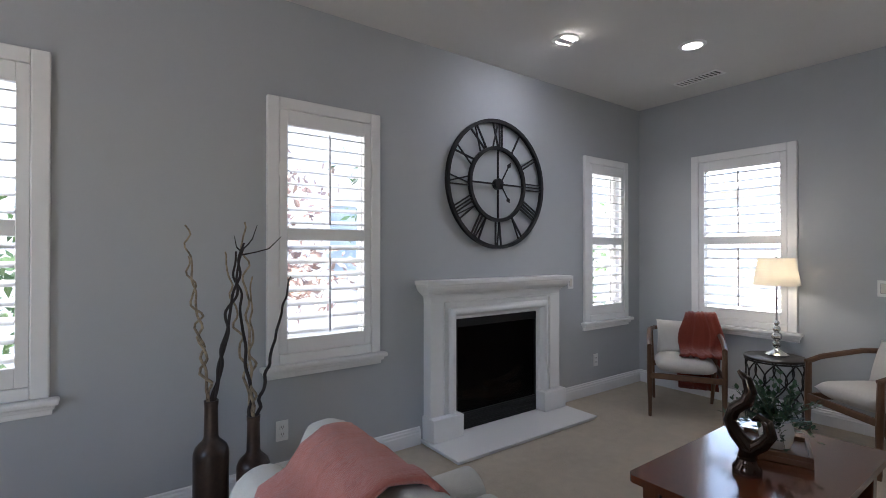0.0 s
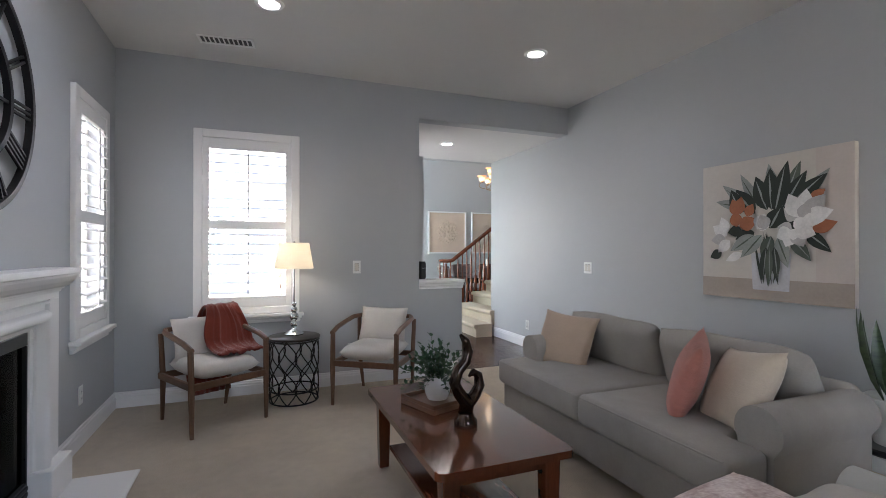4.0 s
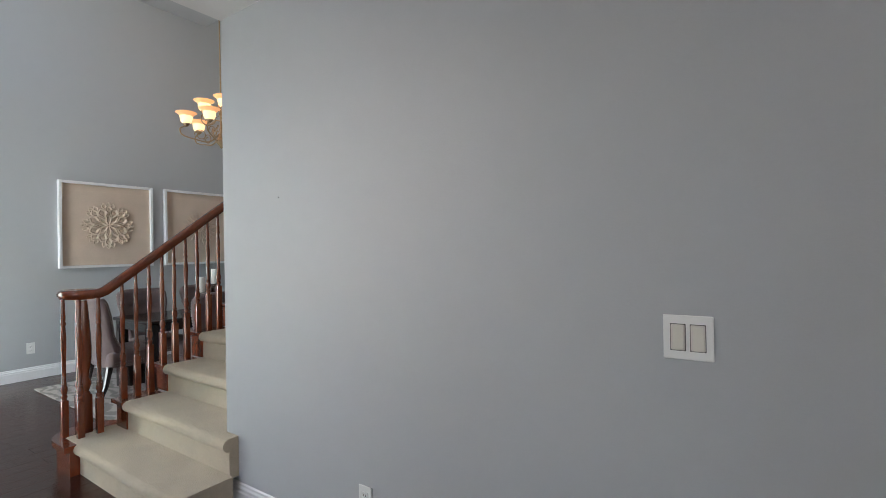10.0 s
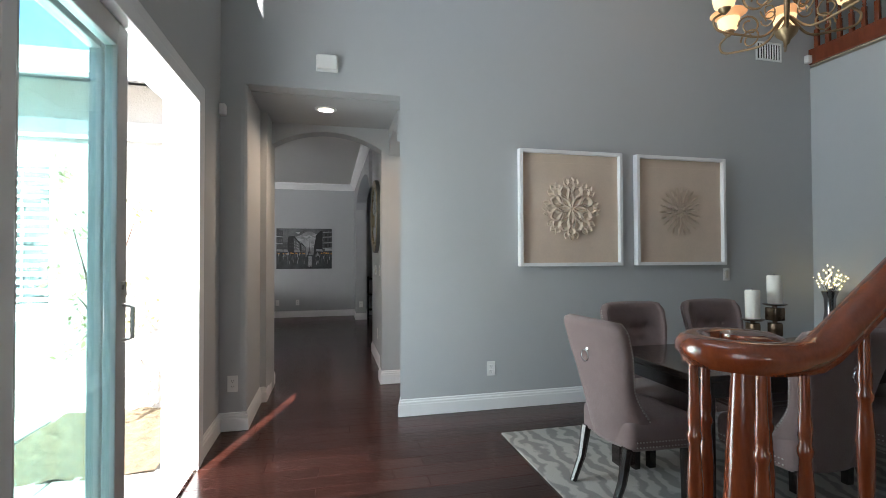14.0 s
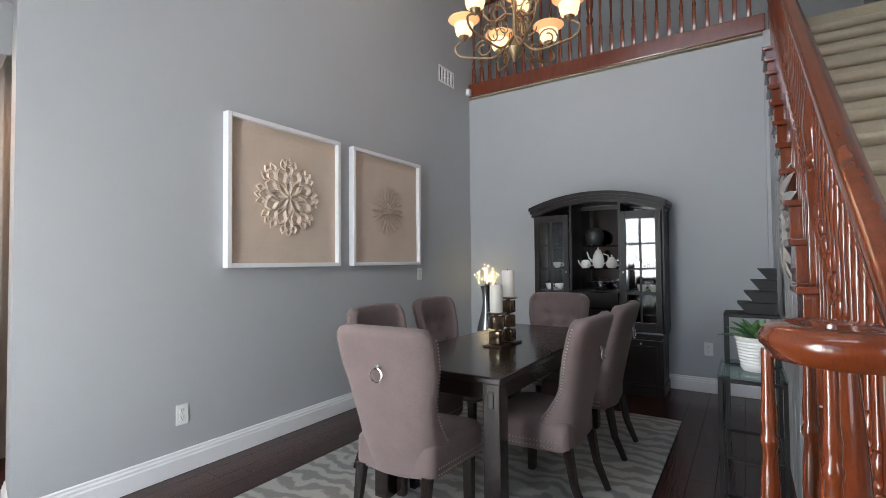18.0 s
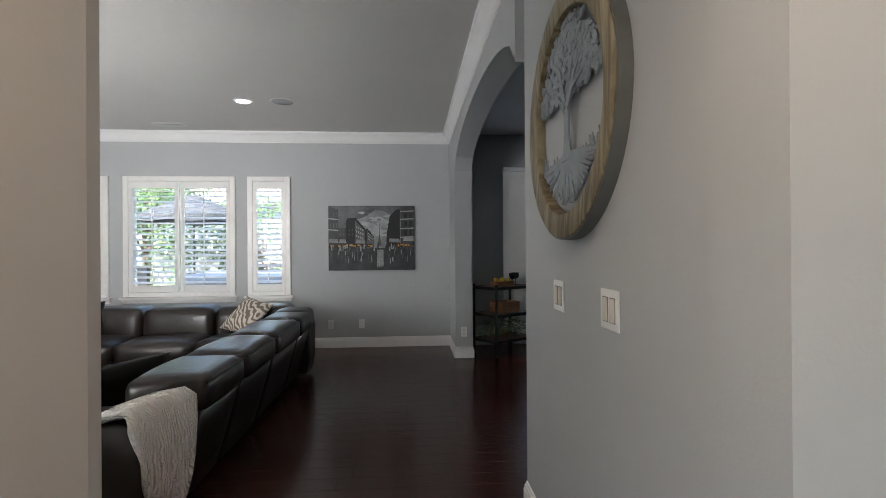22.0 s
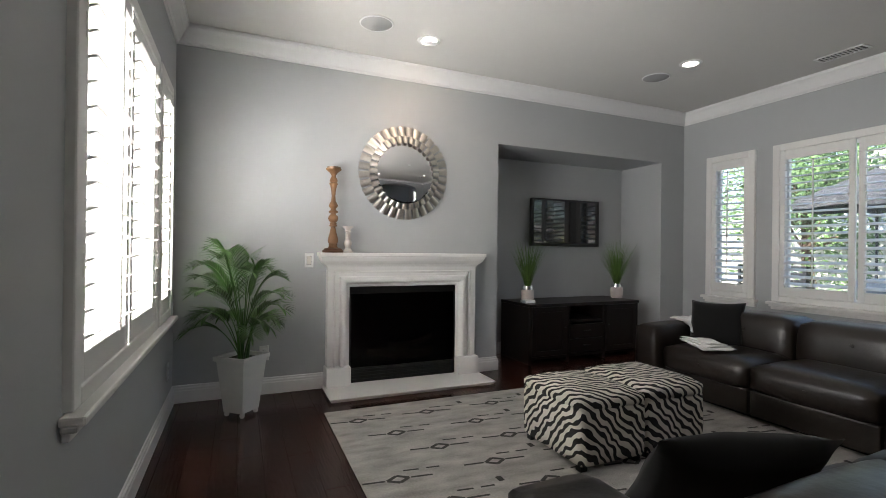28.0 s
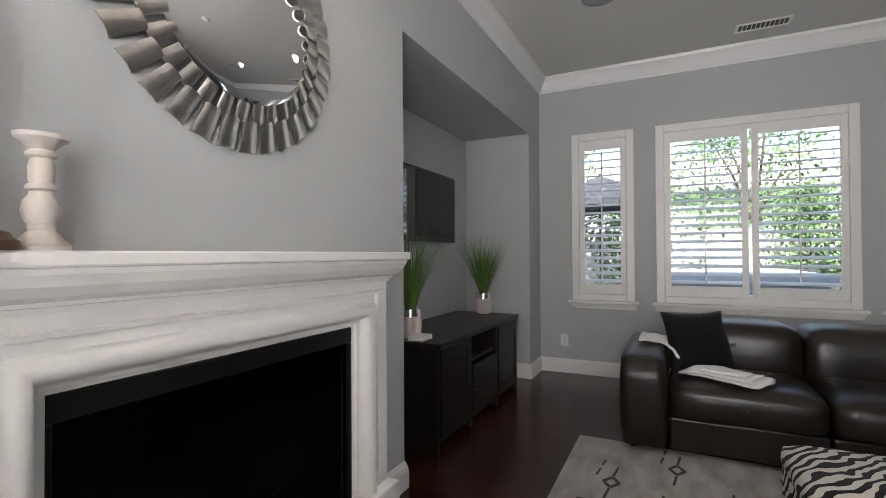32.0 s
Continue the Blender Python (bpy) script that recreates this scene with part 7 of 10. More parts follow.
for i, (x, z) in enumerate(((0.36, 1.095), (0.47, 1.095), (0.38, 0.885), (0.48, 0.885), (-0.38, 0.885), (-0.48, 0.885), (-0.40, 1.095), (-0.36, 0.625))):
    vessel("teacup", (x, -0.2, z), CUP, CHINA, "white china teacup on a shelf", "cup", 0, 0.02, group="teacups")
for i, (x, z) in enumerate(((0.36, 1.315), (0.46, 1.315), (-0.36, 1.315), (-0.46, 1.315))):
    vessel("wine_glass", (x, -0.2, z), [(0.0, 0), (0.03, 0.002), (0.004, 0.008), (0.004, 0.08), (0.03, 0.10), (0.036, 0.14), (0.03, 0.18)], CABGLASS, "clear stemmed wine glass", "glass", group="wine glasses")

# ---- plant stand and wall pieces by the stairs ----
ps = thing("plant_stand", pose(7.41, -2.62, 0.0), "black iron plant stand with a glass top", "plant stand")
part("glass_top", cube(-0.11, 0.13, -0.19, 0.19, 0.68, 0.69, 0.002), clear_glass("green_glass", (0.8, 0.92, 0.88)), ps)
for sx in (-0.10, 0.12):
    for sy in (-0.18, 0.18):
        part("leg", cube(sx - 0.008, sx + 0.008, sy - 0.008, sy + 0.008, 0, 0.68), IRON, ps)
for z in (0.04, 0.35, 0.66):
    for s in (-1, 1):
        part("rail", cube(-0.10, 0.12, s * 0.18 - 0.006, s * 0.18 + 0.006, z, z + 0.014), IRON, ps)
        part("rail", cube(0.01 + s * 0.11 - 0.006, 0.01 + s * 0.11 + 0.006, -0.18, 0.18, z, z + 0.014), IRON, ps)
for s in (-1, 1):
    pts = [(0.122, s * 0.09 + 0.06 * math.cos(t), 0.50 + 0.10 * math.sin(t)) for t in np.linspace(0, 2 * math.pi, 20, endpoint=False)]
    part("scroll", bar(pts, 0.005, 6, True), IRON, ps)
su = thing("succulent", pose(7.40, -2.60, 0.69), "green agave plant in a ribbed white pot", "plant")
prof = [(0.0, 0), (0.052, 0)]
for i in range(10):
    prof += [(0.056 + 0.002 * i, 0.008 + i * 0.013), (0.060 + 0.002 * i, 0.014 + i * 0.013)]
prof += [(0.082, 0.145), (0.074, 0.145), (0.0, 0.13)]
part("pot", turned(prof, 30), CERAMIC, su, "white ribbed pot", smooth=True)
AGAVE = mat("agave_leaf", (0.05, 0.15, 0.05), 0.4, var=0.3, scale=12, col2=(0.10, 0.22, 0.08))
for k in range(22):
    a = k * 2.4
    e = 0.25 + 0.05 * k
    bm = bmesh.new()
    leaf(bm, (0.012 * math.cos(a), 0.012 * math.sin(a), 0.13), (math.cos(a) * math.cos(e), math.sin(a) * math.cos(e), math.sin(e)), (-math.cos(a) * 0.3, -math.sin(a) * 0.3, 1), 0.135 - 0.002 * k, 0.021, 0.5)
    part("leaf_blade", bm, AGAVE, su, smooth=True)
bl = thing("tiered_stand", pose(7.36, -3.6, 0.0), "black stand with stacked flared black boxes", "stand")
part("top", cube(-0.09, 0.19, -0.13, 0.13, 0.82, 0.84, 0.003), FIREBOX, bl)
for sx in (-0.08, 0.18):
    for sy in (-0.12, 0.12):
        part("leg", cube(sx - 0.01, sx + 0.01, sy - 0.01, sy + 0.01, 0, 0.82), FIREBOX, bl)
for i in range(4):
    bm = bmesh.new()
    z0, w = 0.842 + i * 0.068, 0.20 - 0.035 * i
    prism(bm, [(-0.08, z0), (-0.08 + w - 0.05, z0), (-0.08 + w, z0 + 0.064), (-0.08, z0 + 0.064)], "y", -0.10, 0.10)
    part("flared_box", bm, FIREBOX, bl)
md = thing("wall_medallion", pose(7.245, -3.1, 1.35, 0, 0, 90), "white carved petal medallion on the wall", "wall decor")
for k in range(16):
    a = 2 * math.pi * k / 16
    bm = bmesh.new()
    leaf(bm, (0.12 * math.cos(a), -0.02, 0.12 * math.sin(a)), (math.cos(a), 0, math.sin(a)), (0, -1, 0), 0.19, 0.045, 0.4)
    bmesh.ops.solidify(bm, geom=bm.faces[:], thickness=0.012)
    part("petal", bm, mat("chalk_white", (0.7, 0.68, 0.64), 0.8) if k == 0 else bpy.data.materials["chalk_white"], md)
part("centre", turned([(0.0, 0), (0.14, 0), (0.14, 0.02), (0.0, 0.03)], 28, pose(0, 0, 0, 90)), bpy.data.materials["chalk_white"], md)

# ---- closet door in the hall ----
BRONZE = mat("aged_bronze", (0.22, 0.16, 0.12), 0.3, metal=0.9, var=0.2, scale=20)
cd = thing("door_2", pose(11.315, -1.635, 0, 0, 0, -90), "tall white panelled closet door with a lever handle", "door", kind="structure")
DW = mat("white_door_paint", (0.74, 0.73, 0.71), 0.35, var=0.02)
part("slab", cube(-0.335, 0.335, 0.0, 0.035, 0.01, 2.32, 0.002), DW, cd)
for x0, x1 in ((-0.225, -0.04), (0.04, 0.225)):
    for z0, z1 in ((0.18, 0.755), (0.935, 1.845), (1.95, 2.20)):
        bm = bmesh.new()
        box(bm, x0, x1, -0.006, 0.001, z0, z1, 0.005)
        box(bm, x0 + 0.03, x1 - 0.03, -0.014, -0.004, z0 + 0.03, z1 - 0.03, 0.006)
        part("panel", bm, DW, cd)
hd = part("handle_rose", turned([(0.0, 0), (0.03, 0.0), (0.03, 0.006), (0.022, 0.012), (0.0, 0.014)], 20, pose(-0.29, 0.0, 0.84, 90)), BRONZE, cd, "bronze rose", smooth=True)
part("lever", bar([(-0.29, -0.012, 0.84), (-0.29, -0.045, 0.84), (-0.265, -0.05, 0.842), (-0.225, -0.05, 0.833), (-0.19, -0.05, 0.845), (-0.17, -0.05, 0.84)], [0.010, 0.009, 0.009, 0.007, 0.006, 0.004], 8), BRONZE, hd, "wavy bronze lever", smooth=True)
for a, b, c, d in ((-0.425, -0.345, 0, 2.40), (0.345, 0.425, 0, 2.40), (-0.345, 0.345, 2.33, 2.40)):
    bm = bmesh.new()
    box(bm, a, b, -0.046, -0.0, c, d, 0.006)
    if c == 0:
        box(bm, a + 0.02, b - 0.02, -0.052, -0.044, c, d, 0.004)
    part("casing", bm, DW, cd)

# ---- tree art ----
def streaked_wood():
    m = mat("streaked_olive_wood", (0.20, 0.155, 0.085), 0.5, var=0.2, scale=5, bump=0.15, bscale=30)
    N, L = m.node_tree.nodes, m.node_tree.links
    tc = N.new("ShaderNodeTexCoord")
    mp = N.new("ShaderNodeMapping")
    mp.inputs["Rotation"].default_value = (0, radians(32), 0)
    mp.inputs["Scale"].default_value = (9.0, 2.0, 1.3)
    L.new(tc.outputs["Object"], mp.inputs[0])
    n = N.new("ShaderNodeTexNoise")
    n.inputs["Scale"].default_value, n.inputs["Detail"].default_value, n.inputs["Distortion"].default_value = 3.2, 5, 0.9
    L.new(mp.outputs[0], n.inputs["Vector"])
    ramp = N.new("ShaderNodeValToRGB")
    e = ramp.color_ramp.elements
    e[0].position, e[0].color = 0.30, (0.075, 0.055, 0.028, 1)
    e[1].position, e[1].color = 0.66, (0.30, 0.26, 0.165, 1)
    k = e.new(0.48)
    k.color = (0.19, 0.145, 0.075, 1)
    L.new(n.outputs[0], ramp.inputs[0])
    L.new(ramp.outputs[0], N["Principled BSDF"].inputs["Base Color"])
    return m


TWOOD = streaked_wood()
TMETAL = mat("blue_grey_metal", (0.27, 0.30, 0.32), 0.5, metal=0.3, var=0.22, scale=14, bump=0.25, bscale=60)
TEDGE = mat("grey_metal_band", (0.15, 0.155, 0.145), 0.5, metal=0.4, var=0.1, scale=10)
ta = thing("tree_wall_art", pose(12.0, -0.88, 1.69, 0, 0, 180) @ Matrix.Scale(1.02, 4), "round streaked wooden frame with a cut metal tree", "wall art")


def hoop(prof, n=72):
    bm = bmesh.new()
    rings = [[bm.verts.new((r * math.sin(2 * math.pi * i / n), y, r * math.cos(2 * math.pi * i / n))) for r, y in prof] for i in range(n)]
    for i in range(n):
        a, b = rings[i], rings[(i + 1) % n]
        for k in range(len(prof)):
            q = (k + 1) % len(prof)
            bm.faces.new((a[k], a[q], b[q], b[k]))
    bmesh.ops.recalc_face_normals(bm, faces=bm.faces[:])
    return bm


part("frame", hoop([(0.325, -0.002), (0.325, -0.036), (0.329, -0.041), (0.402, -0.046), (0.407, -0.043), (0.407, -0.002)]), TWOOD, ta, "streaked olive wood ring", smooth=True)
part("outer_band", hoop([(0.4072, 0.0), (0.4072, -0.040), (0.412, -0.040), (0.412, 0.0)]), TEDGE, ta, "grey metal band", smooth=True)


def flat_bar(bm, pts, ws, y0=-0.028, y1=-0.022):
    P = [Vector((a, 0, b)) for a, b in pts]
    L, R = [], []
    for i, p in enumerate(P):
        d = (P[min(i + 1, len(P) - 1)] - P[max(i - 1, 0)]).normalized()
        s = Vector((d.z, 0, -d.x)) * ws[i]
        L.append(p - s)
        R.append(p + s)
    for i in range(len(P) - 1):
        q = [L[i], R[i], R[i + 1], L[i + 1]]
        prism(bm, [(v.x, v.z) for v in q], "y", y0, y1)


rng = random.Random(21)
bm = bmesh.new()
prism(bm, [(-0.052, -0.150), (-0.026, -0.115), (-0.019, -0.06), (-0.020, 0.0), (-0.034, 0.05), (-0.020, 0.075), (0.0, 0.045), (0.018, 0.085), (0.034, 0.055), (0.021, 0.0), (0.022, -0.06), (0.034, -0.11), (0.062, -0.150)], "y", -0.030, -0.024)
part("trunk", bm, TMETAL, ta)
for k, (sgn, a, b, c) in enumerate(((1, 0.03, 0.1, 0.16), (-1, 0.03, 0.12, 0.13), (1, 0.05, 0.16, 0.24), (-1, 0.04, 0.16, 0.22), (1, 0.02, 0.07, 0.09), (-1, 0.02, 0.06, 0.08))):
    bm = bmesh.new()
    flat_bar(bm, [(sgn * 0.01, a), (sgn * 0.06, b), (sgn * 0.14, c)], [0.013, 0.009, 0.005], -0.0302 - 0.0006 * k, -0.0240 - 0.0006 * k)
    part("branch", bm, TMETAL, ta)
bm = bmesh.new()
for k in range(46):
    f = -1 + 2 * k / 45
    x1 = 0.27 * f
    z1 = -math.sqrt(0.305 ** 2 - x1 * x1) * (0.88 + 0.10 * rng.random())
    y = -0.0215 - 0.00012 * k
    flat_bar(bm, [(0.05 * f, -0.135), (x1 * 0.55 + rng.uniform(-0.01, 0.01), -0.15 + (z1 + 0.15) * 0.45), (x1, min(z1, -0.165))], [0.007, 0.006, 0.003], y - 0.004, y)
tagged(part("root_mass", bm, TMETAL, ta), kind="stuff")
rng = random.Random(8)
bm = bmesh.new()
for k in range(520):
    r, a = 0.29 * math.sqrt(rng.random()), rng.random() * math.pi
    x, z = r * math.cos(a) * 1.0, 0.06 + 0.25 * math.sin(a) * math.sqrt(rng.random())
    if x * x + z * z > 0.315 ** 2 or (abs(x) < 0.05 and z < 0.1):
        continue
    s = 0.013 + 0.016 * rng.random()
    ang = rng.random() * 6.28
    pts = [(x + s * math.cos(ang), z + s * math.sin(ang)), (x + 0.5 * s * math.cos(ang + 1.6), z + 0.5 * s * math.sin(ang + 1.6)), (x - s * math.cos(ang), z - s * math.sin(ang)), (x + 0.5 * s * math.cos(ang - 1.6), z + 0.5 * s * math.sin(ang - 1.6))]
    prism(bm, pts, "y", -0.03 + 0.004 * rng.random(), -0.022)
tagged(part("foliage", bm, TMETAL, ta, "cut metal leaves"), kind="stuff")
turf = [(x, -0.128 - 0.05 * math.cos(3.4 * x) + 0.10 * abs(x) + 0.008 * math.sin(37 * x)) for x in np.linspace(-0.285, 0.285, 25)]
bm = bmesh.new()
prism(bm, turf + [(x, z - 0.022 - 0.03 * abs(math.sin(9 * x))) for x, z in turf[::-1]], "y", -0.0205, -0.015)
for k in range(60):
    x, z = turf[rng.randrange(1, 24)]
    x += rng.uniform(-0.01, 0.01)
    flat_bar(bm, [(x, z - 0.012), (x + rng.uniform(-0.014, 0.014), z + rng.uniform(0.012, 0.04))], [0.005, 0.0015], -0.0212 - 0.00004 * k, -0.0182 - 0.00004 * k)
part("ground_strip", bm, TMETAL, ta)

# ---- city painting ----
cp = thing("city_painting", pose(16.52, 0.17, 1.398, 0, 0, -90), "grey rainy Paris street painting with amber lights", "painting")
PAINTS = {k: mat("city_" + k, c, 0.55, var=v, scale=sc, bump=0.15, bscale=60) for k, c, v, sc in (("sky", (0.115, 0.12, 0.125), 0.6, 4), ("cloud", (0.38, 0.39, 0.40), 0.4, 9), ("dark", (0.012, 0.013, 0.014), 0.4, 12), ("mid", (0.045, 0.048, 0.05), 0.5, 14), ("pale", (0.32, 0.33, 0.33), 0.3, 16), ("amber", (0.60, 0.27, 0.05), 0.5, 30), ("haze", (0.23, 0.235, 0.24), 0.5, 12), ("wall", (0.085, 0.088, 0.09), 0.6, 20), ("street", (0.03, 0.035, 0.038), 0.8, 10))}
part("canvas", cube(-0.545, 0.545, -0.035, 0, -0.412, 0.412, 0.003), PAINTS["sky"], cp)


def daub(pts, key, lift, name="brushwork"):
    bm = bmesh.new()
    prism(bm, pts, "y", -0.0356 - 0.0006 * lift, -0.035)
    part(name, bm, PAINTS[key], cp)


rng = random.Random(21)
for k in range(34):
    x, z = rng.gauss(0.08, 0.16), rng.gauss(0.17, 0.08)
    if not -0.3 < x < 0.36 or not 0.0 < z < 0.36:
        continue
    w, h = rng.uniform(0.03, 0.09), rng.uniform(0.008, 0.02)
    daub([(x - w, z), (x - w * 0.4, z + h), (x + w * 0.5, z + h * 1.2), (x + w, z + 0.2 * h), (x + w * 0.3, z - h)], "cloud" if rng.random() < 0.55 else "haze", 0.5 + 0.02 * k, "painted_cloud")
for rx, rz, key, lift in ((0.30, 0.17, "haze", 0.3), (0.17, 0.10, "cloud", 0.42)):
    daub([(0.09 + rx * math.cos(t) * (1 + 0.12 * math.sin(5 * t)), 0.16 + rz * math.sin(t) * (1 + 0.15 * math.cos(4 * t))) for t in np.linspace(0, 6.1, 26)], key, lift, "painted_cloud")
daub([(-0.543, -0.41), (0.543, -0.41), (0.543, -0.13), (-0.543, -0.13)], "street", 2, "painted_street")
daub([(-0.02, -0.13), (0.20, -0.13), (0.17, 0.03), (0.03, 0.03)], "haze", 2.2, "painted_haze")
daub([(-0.543, -0.13), (-0.42, -0.13), (-0.42, 0.36), (-0.543, 0.405)], "mid", 3, "painted_building")
daub([(-0.42, -0.13), (-0.325, -0.13), (-0.325, 0.13), (-0.42, 0.125)], "mid", 3.2, "painted_building")
daub([(-0.325, -0.13), (-0.21, -0.13), (-0.21, 0.245), (-0.315, 0.23), (-0.325, 0.20)], "dark", 4, "painted_building")
daub([(-0.21, -0.13), (-0.085, -0.13), (-0.085, 0.10), (-0.20, 0.235), (-0.21, 0.235)], "wall", 4.2, "painted_building")
daub([(-0.085, -0.13), (-0.06, -0.13), (-0.06, 0.11), (-0.085, 0.10)], "dark", 4.4, "painted_building")
daub([(-0.06, -0.13), (0.03, -0.13), (0.025, -0.01), (-0.055, 0.10)], "wall", 4.4, "painted_building")
daub([(-0.325, 0.20), (-0.31, 0.25), (-0.20, 0.26), (-0.075, 0.11), (-0.05, 0.12), (0.035, 0.01), (0.02, 0.0), (-0.06, 0.10), (-0.09, 0.095), (-0.21, 0.23)], "dark", 5, "painted_roof")
daub([(0.19, -0.13), (0.36, -0.13), (0.36, 0.37), (0.31, 0.36), (0.23, 0.28), (0.19, 0.04)], "dark", 4, "painted_building")
daub([(0.37, -0.13), (0.543, -0.13), (0.543, 0.41), (0.37, 0.40)], "mid", 5, "painted_building")
daub([(0.075, -0.1), (0.125, -0.1), (0.104, 0.05), (0.10, 0.21), (0.096, 0.05)], "wall", 5, "painted_tower")
for z in (0.0, 0.11, 0.23, 0.33):
    daub([(0.365, z), (0.545, z + 0.008), (0.545, z + 0.022), (0.365, z + 0.014)], "pale", 6, "painted_ledge")
    if z:
        daub([(0.41, z - 0.08), (0.45, z - 0.08), (0.45, z - 0.015), (0.41, z - 0.015)], "dark", 6.5, "painted_window")
        daub([(0.48, z - 0.08), (0.515, z - 0.08), (0.515, z - 0.015), (0.48, z - 0.015)], "dark", 6.5, "painted_window")
for z in (0.10, 0.24):
    daub([(-0.543, z), (-0.42, z - 0.01), (-0.42, z + 0.004), (-0.543, z + 0.016)], "pale", 6, "painted_ledge")
    for x in (-0.525, -0.485, -0.45):
        daub([(x, z + 0.03), (x + 0.018, z + 0.03), (x + 0.018, z + 0.09), (x, z + 0.09)], "wall", 6.2, "painted_window")
for r in range(3):
    for c in range(4):
        x, z = -0.195 + 0.026 * c, 0.125 - 0.055 * r - 0.012 * c
        if z < 0.19 - 0.9 * (x + 0.2):
            daub([(x, z), (x + 0.013, z - 0.004), (x + 0.013, z + 0.026), (x, z + 0.03)], "pale", 6.5, "painted_window")
        x, z = -0.045 + 0.016 * c, 0.05 - 0.035 * r - 0.012 * c
        daub([(x, z), (x + 0.008, z - 0.002), (x + 0.008, z + 0.016), (x, z + 0.018)], "pale", 6.5, "painted_window")
for x in (-0.29, -0.25, -0.405, -0.365):
    for z in (0.03, 0.09):
        daub([(x, z), (x + 0.02, z), (x + 0.02, z + 0.03), (x, z + 0.03)], "mid" if x > -0.3 else "wall", 6.6, "painted_window")
for x0, x1, za in ((-0.543, -0.43, 0.0), (-0.41, -0.33, -0.005), (-0.20, -0.09, -0.01), (0.22, 0.35, 0.0), (0.40, 0.54, 0.015)):
    daub([(x0, za - 0.055), (x1 + 0.012, za - 0.06), (x1, za - 0.012), (x0 + 0.008, za - 0.008)], "haze" if x0 < 0.3 else "pale", 7.5, "painted_awning")
daub([(-0.543, -0.125), (0.0, -0.11), (0.0, -0.075), (-0.543, -0.085)], "dark", 7, "painted_shopfront")
daub([(0.18, -0.11), (0.543, -0.125), (0.543, -0.08), (0.18, -0.075)], "dark", 7, "painted_shopfront")
for k in range(26):
    x = rng.choice([rng.uniform(-0.53, 0.0), rng.uniform(0.19, 0.52)])
    z = rng.uniform(-0.112, -0.09)
    daub([(x, z), (x + 0.03, z - 0.004), (x + 0.028, z + 0.014), (x + 0.004, z + 0.016)], "amber", 7.6 + 0.02 * k, "painted_light")
for k in range(44):
    x, z = rng.uniform(-0.53, 0.53), rng.uniform(-0.17, -0.13)
    h = rng.uniform(0.04, 0.07)
    daub([(x - 0.008, z), (x + 0.009, z), (x + 0.007, z + h), (x - 0.004, z + h)], rng.choice(["dark", "mid", "wall", "pale"]), 8.2 + 0.02 * k, "painted_stroke")
for k in range(56):
    x, z = rng.uniform(-0.53, 0.53), rng.uniform(-0.33, -0.21)
    daub([(x, z), (x + 0.006, z), (x + 0.008, z + rng.uniform(0.05, 0.11)), (x - 0.002, z + 0.05)], rng.choice(["haze", "wall", "cloud", "dark", "mid", "wall"]), 2.5 + 0.02 * k, "painted_reflection")
for k in range(9):
    x = 0.07 + 0.009 * k
    daub([(x, -0.38 + 0.03 * (k % 3)), (x + 0.007, -0.37), (x + 0.006, -0.15), (x + 0.001, -0.15)], "pale" if k % 3 == 1 else "cloud", 4 + 0.1 * k, "painted_reflection")

# ---- mirror over the mantel ----
MIRROR = mat("mirror_glass", (0.88, 0.88, 0.88), 0.015, metal=1.0, var=0.0, rvar=0.005)
CHAMP = mat("champagne_metal", (0.56, 0.53, 0.49), 0.34, metal=1.0, var=0.12, scale=8)
mi = thing("wall_mirror", pose(13.085, 4.225, 1.80), "round mirror with two rings of silver metal tiles", "mirror")
part("glass", turned([(0.0, 0.0), (0.268, 0.0), (0.268, 0.006), (0.250, 0.012), (0.0, 0.012)], 56, pose(0, -0.03, 0, 86)), MIRROR, mi, smooth=True)
bm = bmesh.new()
rowsn = 7
for i in range(rowsn):
    x0, x1 = -0.5 + i / rowsn, -0.5 + (i + 1) / rowsn
    f = lambda x: -0.017 + 0.007 * (2 * x) ** 2
    prism(bm, [(x0 * 0.052, f(x0)), (x1 * 0.052, f(x1)), (x1 * 0.052, f(x1) + 0.004), (x0 * 0.052, f(x0) + 0.004)], "z", -0.036, 0.036)
for v in bm.verts:
    v.co.x *= 1 + 3.0 * v.co.z
    v.co.y += 0.30 * v.co.z
tile = mesh_from("metal_tile", bm, CHAMP)
tile.shade_smooth()
tile.set_sharp_from_angle(angle=radians(40))
for row, (r, y, off, sc) in enumerate(((0.287, -0.026, 0, 0.94), (0.360, -0.012, 0.5, 1.22))):
    for k in range(32):
        a = 2 * math.pi * (k + off) / 32
        ob = new("metal_tile", tile)
        ob.parent = mi
        ob.matrix_basis = Matrix.Rotation(a, 4, "Y") @ pose(0, y, r, 0, 0, 0) @ Matrix.Diagonal((sc * 0.84, 1, sc, 1))

# ---- candle holders on the mantel ----
OAKDARK = mat("dark_stained_oak", (0.085, 0.036, 0.018), 0.5, var=0.35, scale=8, bump=0.1, bscale=40)
OAK = mat("turned_oak", (0.20, 0.10, 0.043), 0.55, var=0.3, scale=6, stretch=(5, 5, 1), bump=0.1, bscale=40)
CHALK = mat("distressed_white", (0.74, 0.73, 0.71), 0.7, var=0.3, scale=34, bump=0.3, bscale=50, col2=(0.42, 0.36, 0.31))
a = thing("candlestick", pose(12.46, 4.12, 1.1052), "tall turned oak candlestick on the mantel", "candlestick")
part("foot", turned([(0.0, 0), (0.080, 0), (0.084, 0.006), (0.083, 0.016), (0.074, 0.022), (0.071, 0.030), (0.050, 0.038), (0.0, 0.038)], 32), OAKDARK, a, "dark stained foot", smooth=True)
